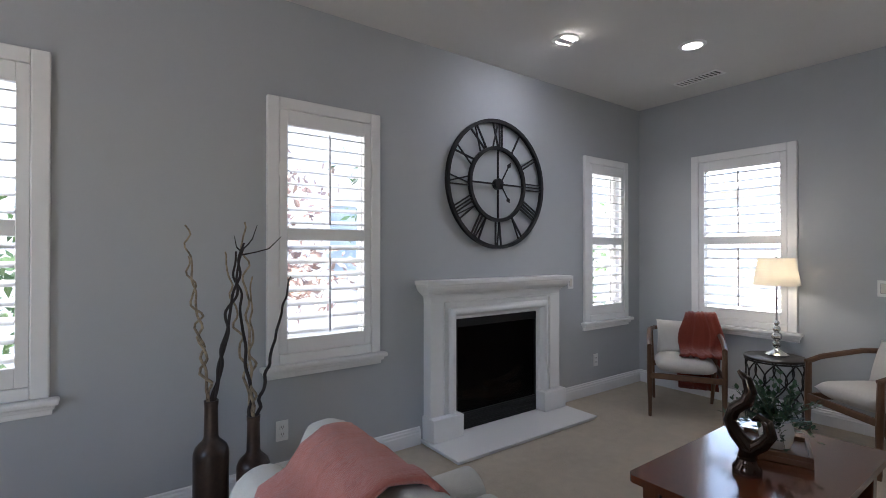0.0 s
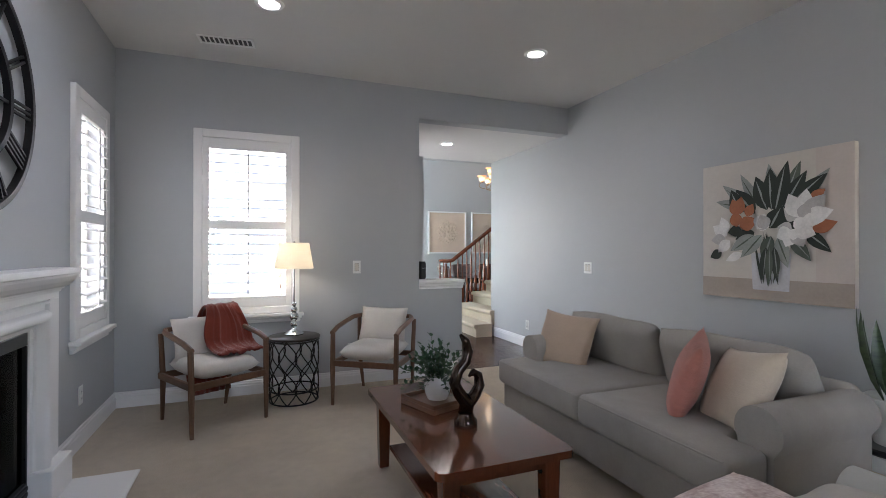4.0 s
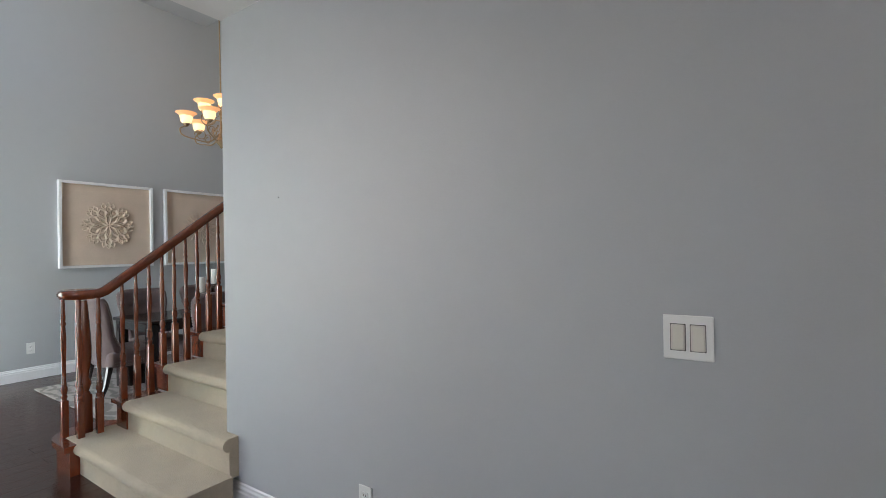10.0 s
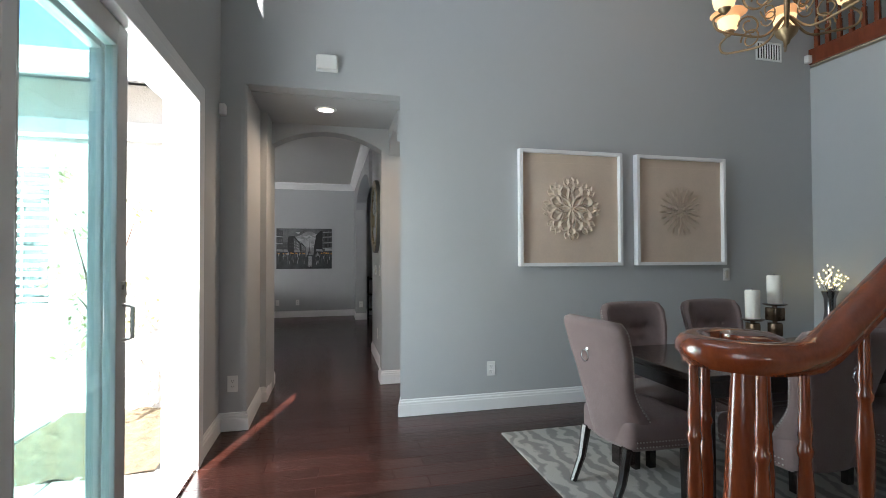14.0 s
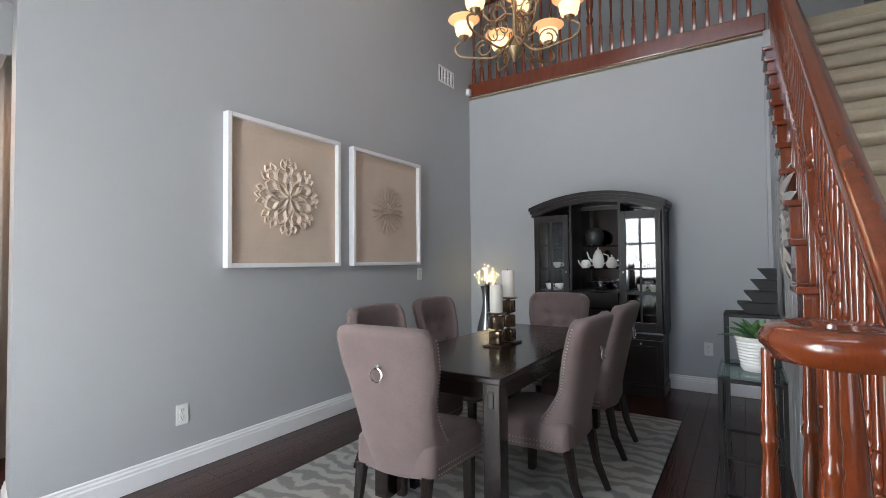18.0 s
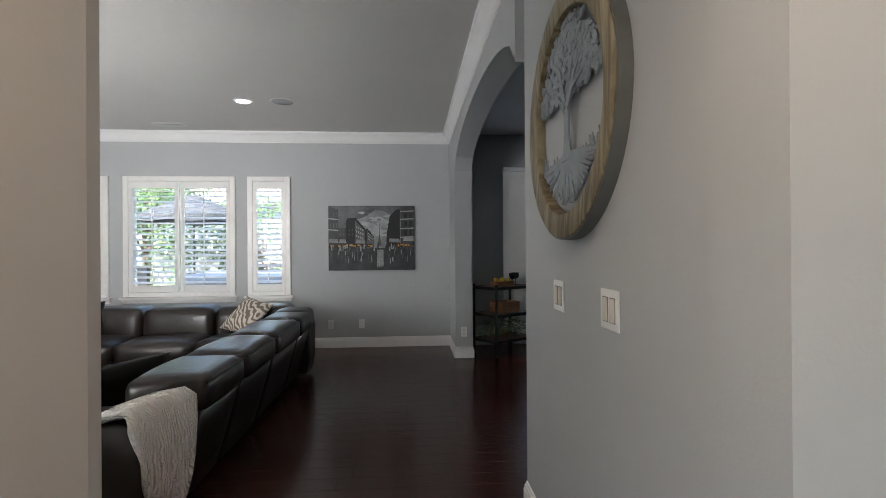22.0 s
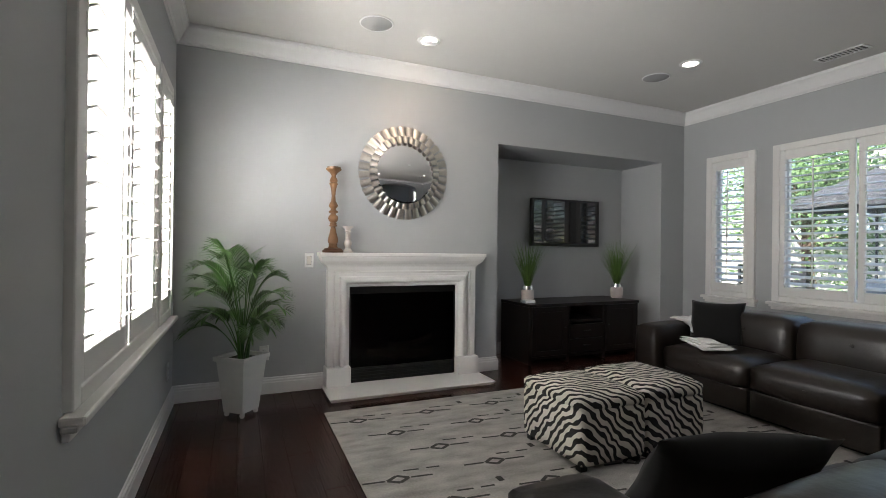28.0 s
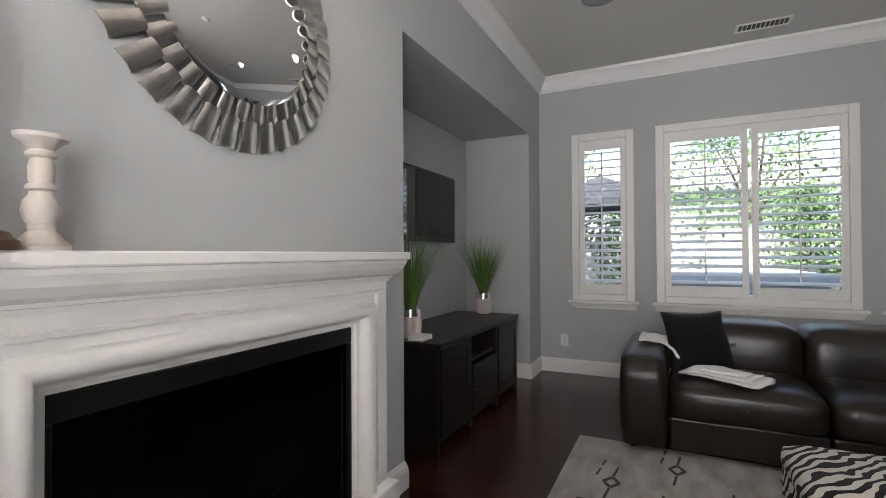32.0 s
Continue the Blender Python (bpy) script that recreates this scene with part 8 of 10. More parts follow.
part("stick", turned([(0.026 + 1.4 * (a1 - 0.026) if 0.05 < b1 < 0.60 else a1, b1) for a1, b1 in [(0.0, 0.037), (0.040, 0.037), (0.036, 0.046), (0.030, 0.052), (0.033, 0.062), (0.030, 0.070), (0.035, 0.080), (0.037, 0.096), (0.034, 0.120), (0.026, 0.160), (0.021, 0.195), (0.021, 0.206), (0.029, 0.210), (0.030, 0.217), (0.024, 0.222), (0.027, 0.228), (0.026, 0.236), (0.022, 0.240), (0.031, 0.252), (0.036, 0.272), (0.032, 0.292), (0.023, 0.304), (0.023, 0.312), (0.033, 0.318), (0.034, 0.330), (0.024, 0.338), (0.021, 0.350), (0.030, 0.364), (0.034, 0.372), (0.030, 0.388), (0.021, 0.410), (0.018, 0.450), (0.021, 0.500), (0.027, 0.538), (0.031, 0.545), (0.031, 0.553), (0.025, 0.558), (0.030, 0.570), (0.027, 0.588), (0.018, 0.604), (0.018, 0.618), (0.034, 0.640), (0.054, 0.656), (0.060, 0.662), (0.060, 0.670), (0.0, 0.670)]], 28), OAK, a, smooth=True)
part("dish", turned([(0.0, 0.670), (0.054, 0.670), (0.056, 0.682), (0.0, 0.678)], 26), BRONZE, a)
a = thing("candlestick", pose(12.58, 4.12, 1.1052), "small distressed white candlestick on the mantel", "candlestick")
part("stick", turned([(0.0, 0), (0.044, 0), (0.045, 0.008), (0.040, 0.014), (0.034, 0.018), (0.026, 0.030), (0.019, 0.036), (0.022, 0.042), (0.021, 0.048), (0.027, 0.056), (0.031, 0.072), (0.028, 0.090), (0.019, 0.102), (0.019, 0.108), (0.024, 0.112), (0.024, 0.118), (0.019, 0.122), (0.021, 0.150), (0.017, 0.168), (0.024, 0.173), (0.024, 0.179), (0.018, 0.184), (0.028, 0.196), (0.040, 0.204), (0.042, 0.212), (0.0, 0.211)], 26), CHALK, a, smooth=True)

# ---- television and media console ----
tv = thing("television", pose(15.255, 4.83, 1.466), "black flat television on the niche wall", "television")
part("bracket", cube(-0.15, 0.15, -0.03, 0, -0.1, 0.1), DARK, tv)
part("case", cube(-0.483, 0.483, -0.085, -0.03, -0.272, 0.272, 0.012, 3), DARK, tv, smooth=True)
part("screen", cube(-0.455, 0.455, -0.0875, -0.085, -0.235, 0.25), BLACK_GLASS, tv, "glossy dark screen")
co = thing("media_console", pose(15.13, 4.52, 0.0), "low dark espresso media console with panelled doors", "console")
part("top", cube(-0.72, 0.72, -0.29, 0.27, 0.575, 0.605, 0.005), HUTCHWOOD, co)
for x in (-0.70, -0.24, 0.24, 0.70):
    part("upright", cube(x - 0.018, x + 0.018, -0.27, 0.26, 0.0, 0.575), HUTCHWOOD, co)
part("floor_panel", cube(-0.70, 0.70, -0.27, 0.26, 0.05, 0.075), HUTCHWOOD, co)
part("back_panel", cube(-0.70, 0.70, 0.24, 0.26, 0.05, 0.575), HUTCHWOOD, co)
part("shelf", cube(-0.222, 0.222, -0.25, 0.24, 0.40, 0.42), HUTCHWOOD, co)
for x0, x1 in ((-0.68, -0.26), (0.26, 0.68)):
    bm = bmesh.new()
    for a1, b1, c1, d1 in ((x0, x0 + 0.05, 0.08, 0.57), (x1 - 0.05, x1, 0.08, 0.57), (x0 + 0.05, x1 - 0.05, 0.52, 0.57), (x0 + 0.05, x1 - 0.05, 0.08, 0.13)):
        box(bm, a1, b1, -0.282, -0.262, c1, d1, 0.002)
    dr = part("door", bm, HUTCHWOOD, co)
    part("panel", cube(x0 + 0.05, x1 - 0.05, -0.274, -0.264, 0.13, 0.52), HUTCHWOOD, dr)
    part("knob", turned([(0.0, 0), (0.006, 0.002), (0.009, 0.012), (0.0, 0.016)], 10, pose(x1 - 0.025 if x0 < 0 else x0 + 0.025, -0.282, 0.36, 90)), DARK, dr)
for z in (0.09, 0.24):
    d = part("drawer", cube(-0.22, 0.22, -0.282, -0.262, z, z + 0.14, 0.003), HUTCHWOOD, co)
    part("pull", cube(-0.05, 0.05, -0.295, -0.282, z + 0.065, z + 0.075, 0.002), DARK, d)
bx = thing("media_box", pose(14.50, 4.40, 0.605), "small white streaming box on the console", "media box")
part("case", cube(-0.06, 0.06, -0.05, 0.05, 0, 0.028, 0.006), PLASTIC, bx)
part("foot", cube(-0.05, 0.05, -0.04, 0.04, -0.0, 0.004), DARK, bx)
GRASS = mat("grass_blade", (0.10, 0.19, 0.04), 0.5, var=0.35, scale=20, piece=0.35)
PINKPOT = mat("blush_pot", (0.55, 0.48, 0.46), 0.5, var=0.04)
for gi, (gx, gy) in enumerate(((14.56, 4.50), (15.80, 4.52))):
    g = thing("grass_plant", pose(gx, gy, 0.605), "tall artificial grass in a blush pot with silver rim", "plant", "grass plants")
    part("pot", turned([(0.0, 0), (0.055, 0), (0.066, 0.03), (0.068, 0.09), (0.058, 0.165), (0.052, 0.165), (0.0, 0.15)], 26), PINKPOT, g, smooth=True)
    part("rim", turned([(0.0645, 0.125), (0.0595, 0.167), (0.054, 0.169)], 26, cap=False), CHROME, g, "silver rim", smooth=True)
    rng = random.Random(60 + gi)
    bm = bmesh.new()
    for k in range(300):
        a2, e2, ln = rng.random() * 6.28, 1.2 + 0.36 * rng.random(), 0.28 + 0.29 * rng.random()
        d = Vector((math.cos(a2) * math.cos(e2), math.sin(a2) * math.cos(e2), math.sin(e2)))
        s = Vector((-math.sin(a2), math.cos(a2), 0)) * 0.0034
        p0 = Vector((0.03 * math.cos(a2) * rng.random(), 0.03 * math.sin(a2) * rng.random(), 0.15))
        prev = None
        for i in range(5):
            f = i / 4
            c = p0 + d * ln * f + Vector((math.cos(a2), math.sin(a2), -0.5)) * 0.07 * f * f
            cur = [bm.verts.new(c - s * (1 - 0.9 * f)), bm.verts.new(c + s * (1 - 0.9 * f))]
            if prev:
                bm.faces.new((prev[0], prev[1], cur[1], cur[0]))
            prev = cur
    tagged(part("grass_blades", bm, GRASS, g), kind="stuff")

# ---- palm ----
PALM = mat("palm_leaf", (0.026, 0.072, 0.018), 0.36, var=0.4, scale=10, piece=0.45, col2=(0.065, 0.145, 0.03))
pa = thing("palm_plant", pose(11.80, 3.82, 0.0, 0, 0, -42), "green parlour palm in a square white planter", "plant")
bm = bmesh.new()
vs1 = [(-1, -1), (1, -1), (1, 1), (-1, 1)]
levels = [(0.078, 0.03), (0.112, 0.372), (0.127, 0.376), (0.127, 0.405), (0.104, 0.405), (0.10, 0.37)]
rings = [[bm.verts.new((x * r, y * r, z)) for x, y in vs1] for r, z in levels]
for q, w in zip(rings, rings[1:]):
    for i in range(4):
        bm.faces.new((q[i], q[(i + 1) % 4], w[(i + 1) % 4], w[i]))
bm.faces.new(rings[0][::-1])
bm.faces.new(rings[-1])
part("planter", bm, CERAMIC, pa, "white square planter")
for sx, sy in vs1:
    part("foot", turned([(0.0, 0), (0.012, 0.001), (0.018, 0.014), (0.013, 0.031), (0.0, 0.031)], 12, pose(sx * 0.064, sy * 0.064, 0)), CERAMIC, pa, smooth=True)
part("soil", cube(-0.099, 0.099, -0.099, 0.099, 0.368, 0.380), mat("moss_soil", (0.03, 0.035, 0.012), 0.95, var=0.5, scale=40), pa)
rng = random.Random(77)
for cx, cy, ch in ((0.0, 0.0, 0.34), (0.025, 0.018, 0.26), (-0.022, 0.02, 0.28), (0.006, -0.028, 0.22)):
    part("cane", bar([(cx, cy, 0.36), (cx * 1.4, cy * 1.4, 0.36 + ch * 0.5), (cx * 2.2, cy * 2.2, 0.36 + ch)], [0.013, 0.011, 0.006], 8), PALM, pa, smooth=True)
for k in range(23):
    a2 = k * 2.4 + rng.uniform(-0.3, 0.3)
    low = k >= 13
    tip = rng.uniform(0.56, 0.74) if low else 0.84 + 0.024 * k + rng.uniform(-0.03, 0.03)
    reach = rng.uniform(0.25, 0.34) if low else 0.38 - 0.021 * k + rng.uniform(-0.03, 0.03)
    out = Vector((math.cos(a2), math.sin(a2), 0))
    p0 = out * 0.02 + Vector((0, 0, 0.40 if low else 0.58))
    p1 = out * reach * 0.45 + Vector((0, 0, tip + (0.12 if low else 0.06)))
    p2 = out * reach + Vector((0, 0, tip))
    sway = Vector((-0.743, -0.669, 0)) * (0.03 if low else 0.075)
    p1 += sway * 0.5
    p2 += sway
    pts = [p0 * (1 - f) ** 2 + p1 * 2 * f * (1 - f) + p2 * f * f for f in [i / 23 for i in range(24)]]
    bm = bmesh.new()
    tube(bm, pts, [0.0045 * (1 - 0.8 * i / 23) for i in range(24)], 5)
    first = 9 if low else 6
    for i in range(first, 24):
        w = (pts[i] - pts[i - 1]).normalized()
        side = w.cross(Vector((0, 0, 1))).normalized()
        size = 0.135 * math.sin(math.pi * (0.28 + 0.55 * (i - first) / (23 - first))) + 0.02
        for s in (-1, 1):
            leaf(bm, pts[i], w * 0.95 + side * s * 0.85 + Vector((0, 0, 0.10)), (0, 0, 1), size * rng.uniform(0.9, 1.15), 0.0075, 0.4)
    leaf(bm, pts[-1], pts[-1] - pts[-2], (0, 0, 1), 0.10, 0.008, 0.35)
    part("frond", bm, PALM, pa, smooth=True)

# ---- rug with woven marks ----
IVORY = mat("ivory_grey_rug", (0.30, 0.29, 0.275), 0.95, var=0.22, scale=9, bump=0.6, bscale=130, stretch=(1, 2.5, 1), col2=(0.46, 0.445, 0.42), mixscale=5)
INK = mat("charcoal_yarn", (0.06, 0.058, 0.055), 0.95, var=0.3, scale=30)
rg = thing("area_rug", pose(0, 0, 0.0), "ivory grey woven rug with charcoal diamonds", "rug")
part("weave", cube(12.32, 15.02, 1.25, 3.60, 0.001, 0.013, 0.004), IVORY, rg)
bm = bmesh.new()


def mark(pts, w=0.007):
    w = w * 1.5
    for p, q in zip(pts, pts[1:]):
        d = (Vector(q) - Vector(p)).normalized()
        s = Vector((-d.y, d.x)) * w / 2
        a, b = Vector(p), Vector(q)
        prism(bm, [tuple(a - s), tuple(b - s), tuple(b + s), tuple(a + s)], "z", 0.0125, 0.0145)


rng = random.Random(30)
for j, y in enumerate((3.36, 3.08, 2.80, 2.52, 2.24, 1.96, 1.68, 1.42)):
    x = 12.5 + 0.17 * (j % 3)
    while x < 14.85:
        L = 0.055
        mark([(x - L, y), (x, y - 0.035), (x + L, y), (x, y + 0.035), (x - L, y)], 0.012)
        mark([(x - L - 0.12, y + 0.015), (x - L - 0.01, y + 0.002)], 0.008)
        mark([(x + L + 0.01, y - 0.002), (x + L + 0.12, y - 0.015)], 0.008)
        mark([(x + 0.05, y + 0.075), (x + 0.13, y + 0.065)], 0.007)
        mark([(x + 0.17, y + 0.062), (x + 0.24, y + 0.055)], 0.007)
        if rng.random() < 0.5:
            mark([(x + 0.28, y + 0.10), (x + 0.31, y + 0.10)], 0.03)
        x += 0.50 + rng.uniform(-0.05, 0.05)
tagged(part("woven_marks", bm, INK, rg, "charcoal diamond and dash marks"), kind="stuff")

def soft_box(x0, x1, y0, y1, z0, z1, r=0.04, crown=0.02, seed=0, wob=0.006):
    bm = bmesh.new()
    n = 8
    vs = {}
    def ease(t):
        return t
    nx, ny, nz = 10, 8, 4
    cx, cy, cz = (x0 + x1) / 2, (y0 + y1) / 2, (z0 + z1) / 2
    hx, hy, hz = (x1 - x0) / 2, (y1 - y0) / 2, (z1 - z0) / 2
    def at(i, j, k):
        key = (i, j, k)
        if key not in vs:
            p = Vector((2 * i / nx - 1, 2 * j / ny - 1, 2 * k / nz - 1))
            q = Vector((p.x * hx, p.y * hy, p.z * hz))
            inner = Vector((max(-hx + r, min(hx - r, q.x)), max(-hy + r, min(hy - r, q.y)), max(-hz + r, min(hz - r, q.z))))
            d = q - inner
            if d.length > 1e-6:
                m = max(abs(d.x), abs(d.y), abs(d.z))
                q = inner + d.normalized() * m
            if p.z > 0:
                q.z += crown * (1 - p.x ** 4) * (1 - p.y ** 4)
            q += Vector((cx, cy, cz))
            q += noise.noise_vector(q * 5 + Vector((seed, 0, 0))) * wob
            vs[key] = bm.verts.new(q)
        return vs[key]
    for i in range(nx):
        for j in range(ny):
            bm.faces.new((at(i, j, 0), at(i, j + 1, 0), at(i + 1, j + 1, 0), at(i + 1, j, 0)))
            bm.faces.new((at(i, j, nz), at(i + 1, j, nz), at(i + 1, j + 1, nz), at(i, j + 1, nz)))
    for k in range(nz):
        for i in range(nx):
            bm.faces.new((at(i, 0, k), at(i + 1, 0, k), at(i + 1, 0, k + 1), at(i, 0, k + 1)))
            bm.faces.new((at(i + 1, ny, k), at(i, ny, k), at(i, ny, k + 1), at(i + 1, ny, k + 1)))
        for j in range(ny):
            bm.faces.new((at(0, j + 1, k), at(0, j, k), at(0, j, k + 1), at(0, j + 1, k + 1)))
            bm.faces.new((at(nx, j, k), at(nx, j + 1, k), at(nx, j + 1, k + 1), at(nx, j, k + 1)))
    return bm


# ---- zebra ottomans ----
def banded(name, scale, dist, a, b, lo=0.45, hi=0.5):
    m = mat(name, a, 0.85, var=0.03, bump=0.3, bscale=150)
    N, L = m.node_tree.nodes, m.node_tree.links
    w = N.new("ShaderNodeTexWave")
    w.bands_direction = "DIAGONAL"
    w.inputs["Scale"].default_value, w.inputs["Distortion"].default_value, w.inputs["Detail"].default_value, w.inputs["Detail Scale"].default_value = scale, dist, 1.0, 1.1
    tc = N.new("ShaderNodeTexCoord")
    L.new(tc.outputs["Object"], w.inputs["Vector"])
    r = N.new("ShaderNodeMapRange")
    r.inputs[1].default_value, r.inputs[2].default_value = lo, hi
    L.new(w.outputs["Color"], r.inputs[0])
    x = N.new("ShaderNodeMix")
    x.data_type = "RGBA"
    x.inputs[6].default_value, x.inputs[7].default_value = (*a, 1), (*b, 1)
    L.new(r.outputs[0], x.inputs[0])
    L.new(x.outputs[2], N["Principled BSDF"].inputs["Base Color"])
    return m


def ribbed(name, col):
    m = mat(name, col, 0.95, var=0.06, scale=12, sheen=0.3)
    N, L = m.node_tree.nodes, m.node_tree.links
    w = N.new("ShaderNodeTexWave")
    w.inputs["Scale"].default_value, w.inputs["Distortion"].default_value, w.inputs["Detail"].default_value, w.inputs["Detail Scale"].default_value = 26.0, 5.0, 2.0, 1.4
    tc = N.new("ShaderNodeTexCoord")
    L.new(tc.outputs["Object"], w.inputs["Vector"])
    b = N.new("ShaderNodeBump")
    b.inputs["Strength"].default_value, b.inputs["Distance"].default_value = 1.0, 0.009
    L.new(w.outputs["Color"], b.inputs["Height"])
    L.new(b.outputs[0], N["Principled BSDF"].inputs["Normal"])
    return m


ZEBRA = banded("zebra_print", 11.0, 6.0, (0.012, 0.011, 0.011), (0.62, 0.58, 0.51))
for ox, lift in ((13.575, 0.0), (14.025, 0.012)):
    o = thing("ottoman", pose(ox, 2.475, 0.013), "cube ottoman in zebra print beside its twin on the rug", "ottoman", "zebra ottomans")
    part("box", rough_up(soft_box(-0.218, 0.218, -0.265, 0.265, 0.03, 0.32, 0.018, 0.0, ox, 0.003), 0.002, 8), ZEBRA, o, smooth="all")
    part("lid", soft_box(-0.222, 0.222, -0.27, 0.27, 0.305, 0.375 + lift, 0.034, 0.022, ox + 3, 0.006), ZEBRA, o, smooth="all")
    for sx in (-0.18, 0.18):
        for sy in (-0.22, 0.22):
            part("foot", cube(sx - 0.02, sx + 0.02, sy - 0.02, sy + 0.02, 0, 0.034), DARK, o)

# ---- leather sectional ----
LEATHER = mat("dark_brown_leather", (0.014, 0.0095, 0.0075), 0.33, var=0.25, scale=5, bump=0.16, bscale=26, spec=0.5, rvar=0.1)


sec = thing("sectional_sofa", pose(0, 0, 0), "dark brown leather corner sectional sofa", "sofa")
# run along the camera's side: backs face the hall
A_UNITS = ((12.66, 13.20), (13.20, 13.82), (13.82, 14.54), (14.54, 15.02))
for i, (x0, x1) in enumerate(A_UNITS):
    bm = soft_box(x0 + 0.001, x1 - 0.001, 0.77, 1.02, 0.04, 0.51, 0.014, 0, i, 0.003)
    for v in bm.verts:
        v.co.y -= 0.13 * max(0.0, (v.co.z - 0.04) / 0.46) * (1 if v.co.y < 0.9 else 0.5)
    part("back_panel", bm, LEATHER, sec, smooth="all")
    bm = soft_box(x0 + 0.002, x1 - 0.002, 0.605, 0.98, 0.495, 0.655, 0.045, 0.016, i + 5)
    hr = part("headrest", bm, LEATHER, sec, "plump leather headrest", smooth="all")
    part("seam", bar([(x0 + 0.03, 0.614, 0.636), ((x0 + x1) / 2, 0.612, 0.640), (x1 - 0.03, 0.614, 0.636)], 0.004, 6), LEATHER, hr, "stitched leather seam")
    part("seat_cushion", soft_box(x0 + 0.004, x1 - 0.004, 0.93, 1.34, 0.22, 0.39, 0.05, 0.025, i + 9), LEATHER, sec, smooth="all")
    part("base", cube(x0 + 0.01, x1 - 0.01, 0.80, 1.32, 0.04, 0.23, 0.01), LEATHER, sec)
part("arm", soft_box(12.38, 12.66, 0.69, 1.37, 0.04, 0.55, 0.045, 0.012, 3), LEATHER, sec, smooth="all")
# corner and the run under the garden windows
bm = soft_box(15.02, 15.42, 0.66, 1.02, 0.04, 0.655, 0.07, 0.015, 14)
part("corner_back", bm, LEATHER, sec, smooth="all")
part("corner_back", soft_box(15.42, 15.80, 0.93, 1.32, 0.04, 0.655, 0.07, 0.015, 13), LEATHER, sec, smooth="all")
part("corner_seat", soft_box(15.0, 15.46, 1.0, 1.72, 0.10, 0.39, 0.05, 0.02, 15), LEATHER, sec, smooth="all")
for i, (y0, y1) in enumerate(((1.30, 1.70), (1.70, 2.42), (2.42, 3.12))):
    bm = soft_box(15.42, 15.80, y0 + 0.004, y1 - 0.004, 0.30, 0.655, 0.06, 0.015, i + 20)
    for v in bm.verts:
        v.co.x += 0.05 * max(0.0, v.co.z - 0.42)
    bk = part("back_cushion", bm, LEATHER, sec, smooth="all")
    part("tuft", turned([(0.0, 0), (0.014, 0.002), (0.012, 0.006), (0.0, 0.007)], 10, pose(15.417, (y0 + y1) / 2, 0.545, 0, -90)), LEATHER, bk)
    if i:
        st2 = part("seat_cushion", soft_box(14.92, 15.48, y0 + 0.004, y1 - 0.004, 0.20, 0.39, 0.05, 0.025, i + 25), LEATHER, sec, smooth="all")
        part("tuft", turned([(0.0, 0), (0.014, 0.002), (0.012, 0.006), (0.0, 0.007)], 10, pose(14.918, (y0 + y1) / 2, 0.30, 0, -90)), LEATHER, st2)
    part("base", cube(14.95, 15.78, max(y0, 1.63) + 0.006, y1 - 0.006, 0.04, 0.21, 0.01), LEATHER, sec)
part("arm", soft_box(14.88, 15.80, 3.12, 3.37, 0.04, 0.53, 0.05, 0.012, 31), LEATHER, sec, smooth="all")
for x, y in ((12.45, 0.85), (12.45, 1.28), (15.3, 0.85), (15.0, 3.3), (15.7, 3.3), (15.7, 1.5)):
    part("foot", turned([(0.02, 0), (0.026, 0.045)], 12, pose(x, y, 0)), DARK, sec)

BLACKV = mat("black_velvet", (0.006, 0.006, 0.0065), 0.8, var=0.2, scale=10, sheen=0.1, spec=0.2)
SWIRL = banded("taupe_swirl", 8.5, 9.0, (0.17, 0.13, 0.10), (0.55, 0.50, 0.43), 0.4, 0.6)
PLUSH = mat("white_fleece", (0.78, 0.77, 0.76), 0.95, var=0.06, scale=14, bump=0.6, bscale=80, sheen=0.2)
FUR = ribbed("white_plush", (0.78, 0.77, 0.75))
pillow(pose(15.36, 2.96, 0.555, 66, 0, -62), BLACKV, "black velvet cushion on the leather sectional", 0.19, 0.07, 3)
pillow(pose(15.40, 1.36, 0.575, 44, 8, -125), SWIRL, "taupe and cream swirl cushion on the sectional", 0.21, 0.07, 6)
pillow(pose(12.95, 1.20, 0.52, 50, 0, 160), BLACKV, "black velvet cushion on the leather sectional", 0.22, 0.08, 8)
drape("throw_blanket", pose(12.50, 0.80, 0.0, 0, 0, -14), [(0.26, 0.56), (0.16, 0.585), (0.04, 0.62), (-0.07, 0.64), (-0.13, 0.60), (-0.16, 0.48), (-0.17, 0.30), (-0.175, 0.12)], 0.31, FUR, "white plush ribbed throw over the sectional", "blanket", 0.03, 0.022, seed=9, taper=lambda f: 0.5 + 0.6 * math.sin(math.pi * min(1, f * 1.1)) ** 0.8)
bm = bmesh.new()
for i in range(3):
    puff(bm, 0.21 - 0.03 * i, 0.13 - 0.015 * i, 0.010, 12, 6, pose(0.012 * i, 0.008 * i, 0.010 + 0.014 * i, 2 * i, 0, 9 * i))
tw = tagged(part("folded_throw", rough_up(bm, 0.012, 9), PLUSH, smooth="all"), "white folded throw lying on the sectional's seat", "blanket")
tw.matrix_basis = pose(15.10, 2.84, 0.415, 0, 0, 62)

drape("throw_blanket", pose(15.35, 3.22, 0.0), [(-0.16, 0.46), (-0.125, 0.52), (-0.08, 0.562), (0.0, 0.572), (0.06, 0.568)], 0.26, PLUSH, "white fleece throw tucked over the sofa's arm", "blanket", 0.012, 0.008, seed=4)

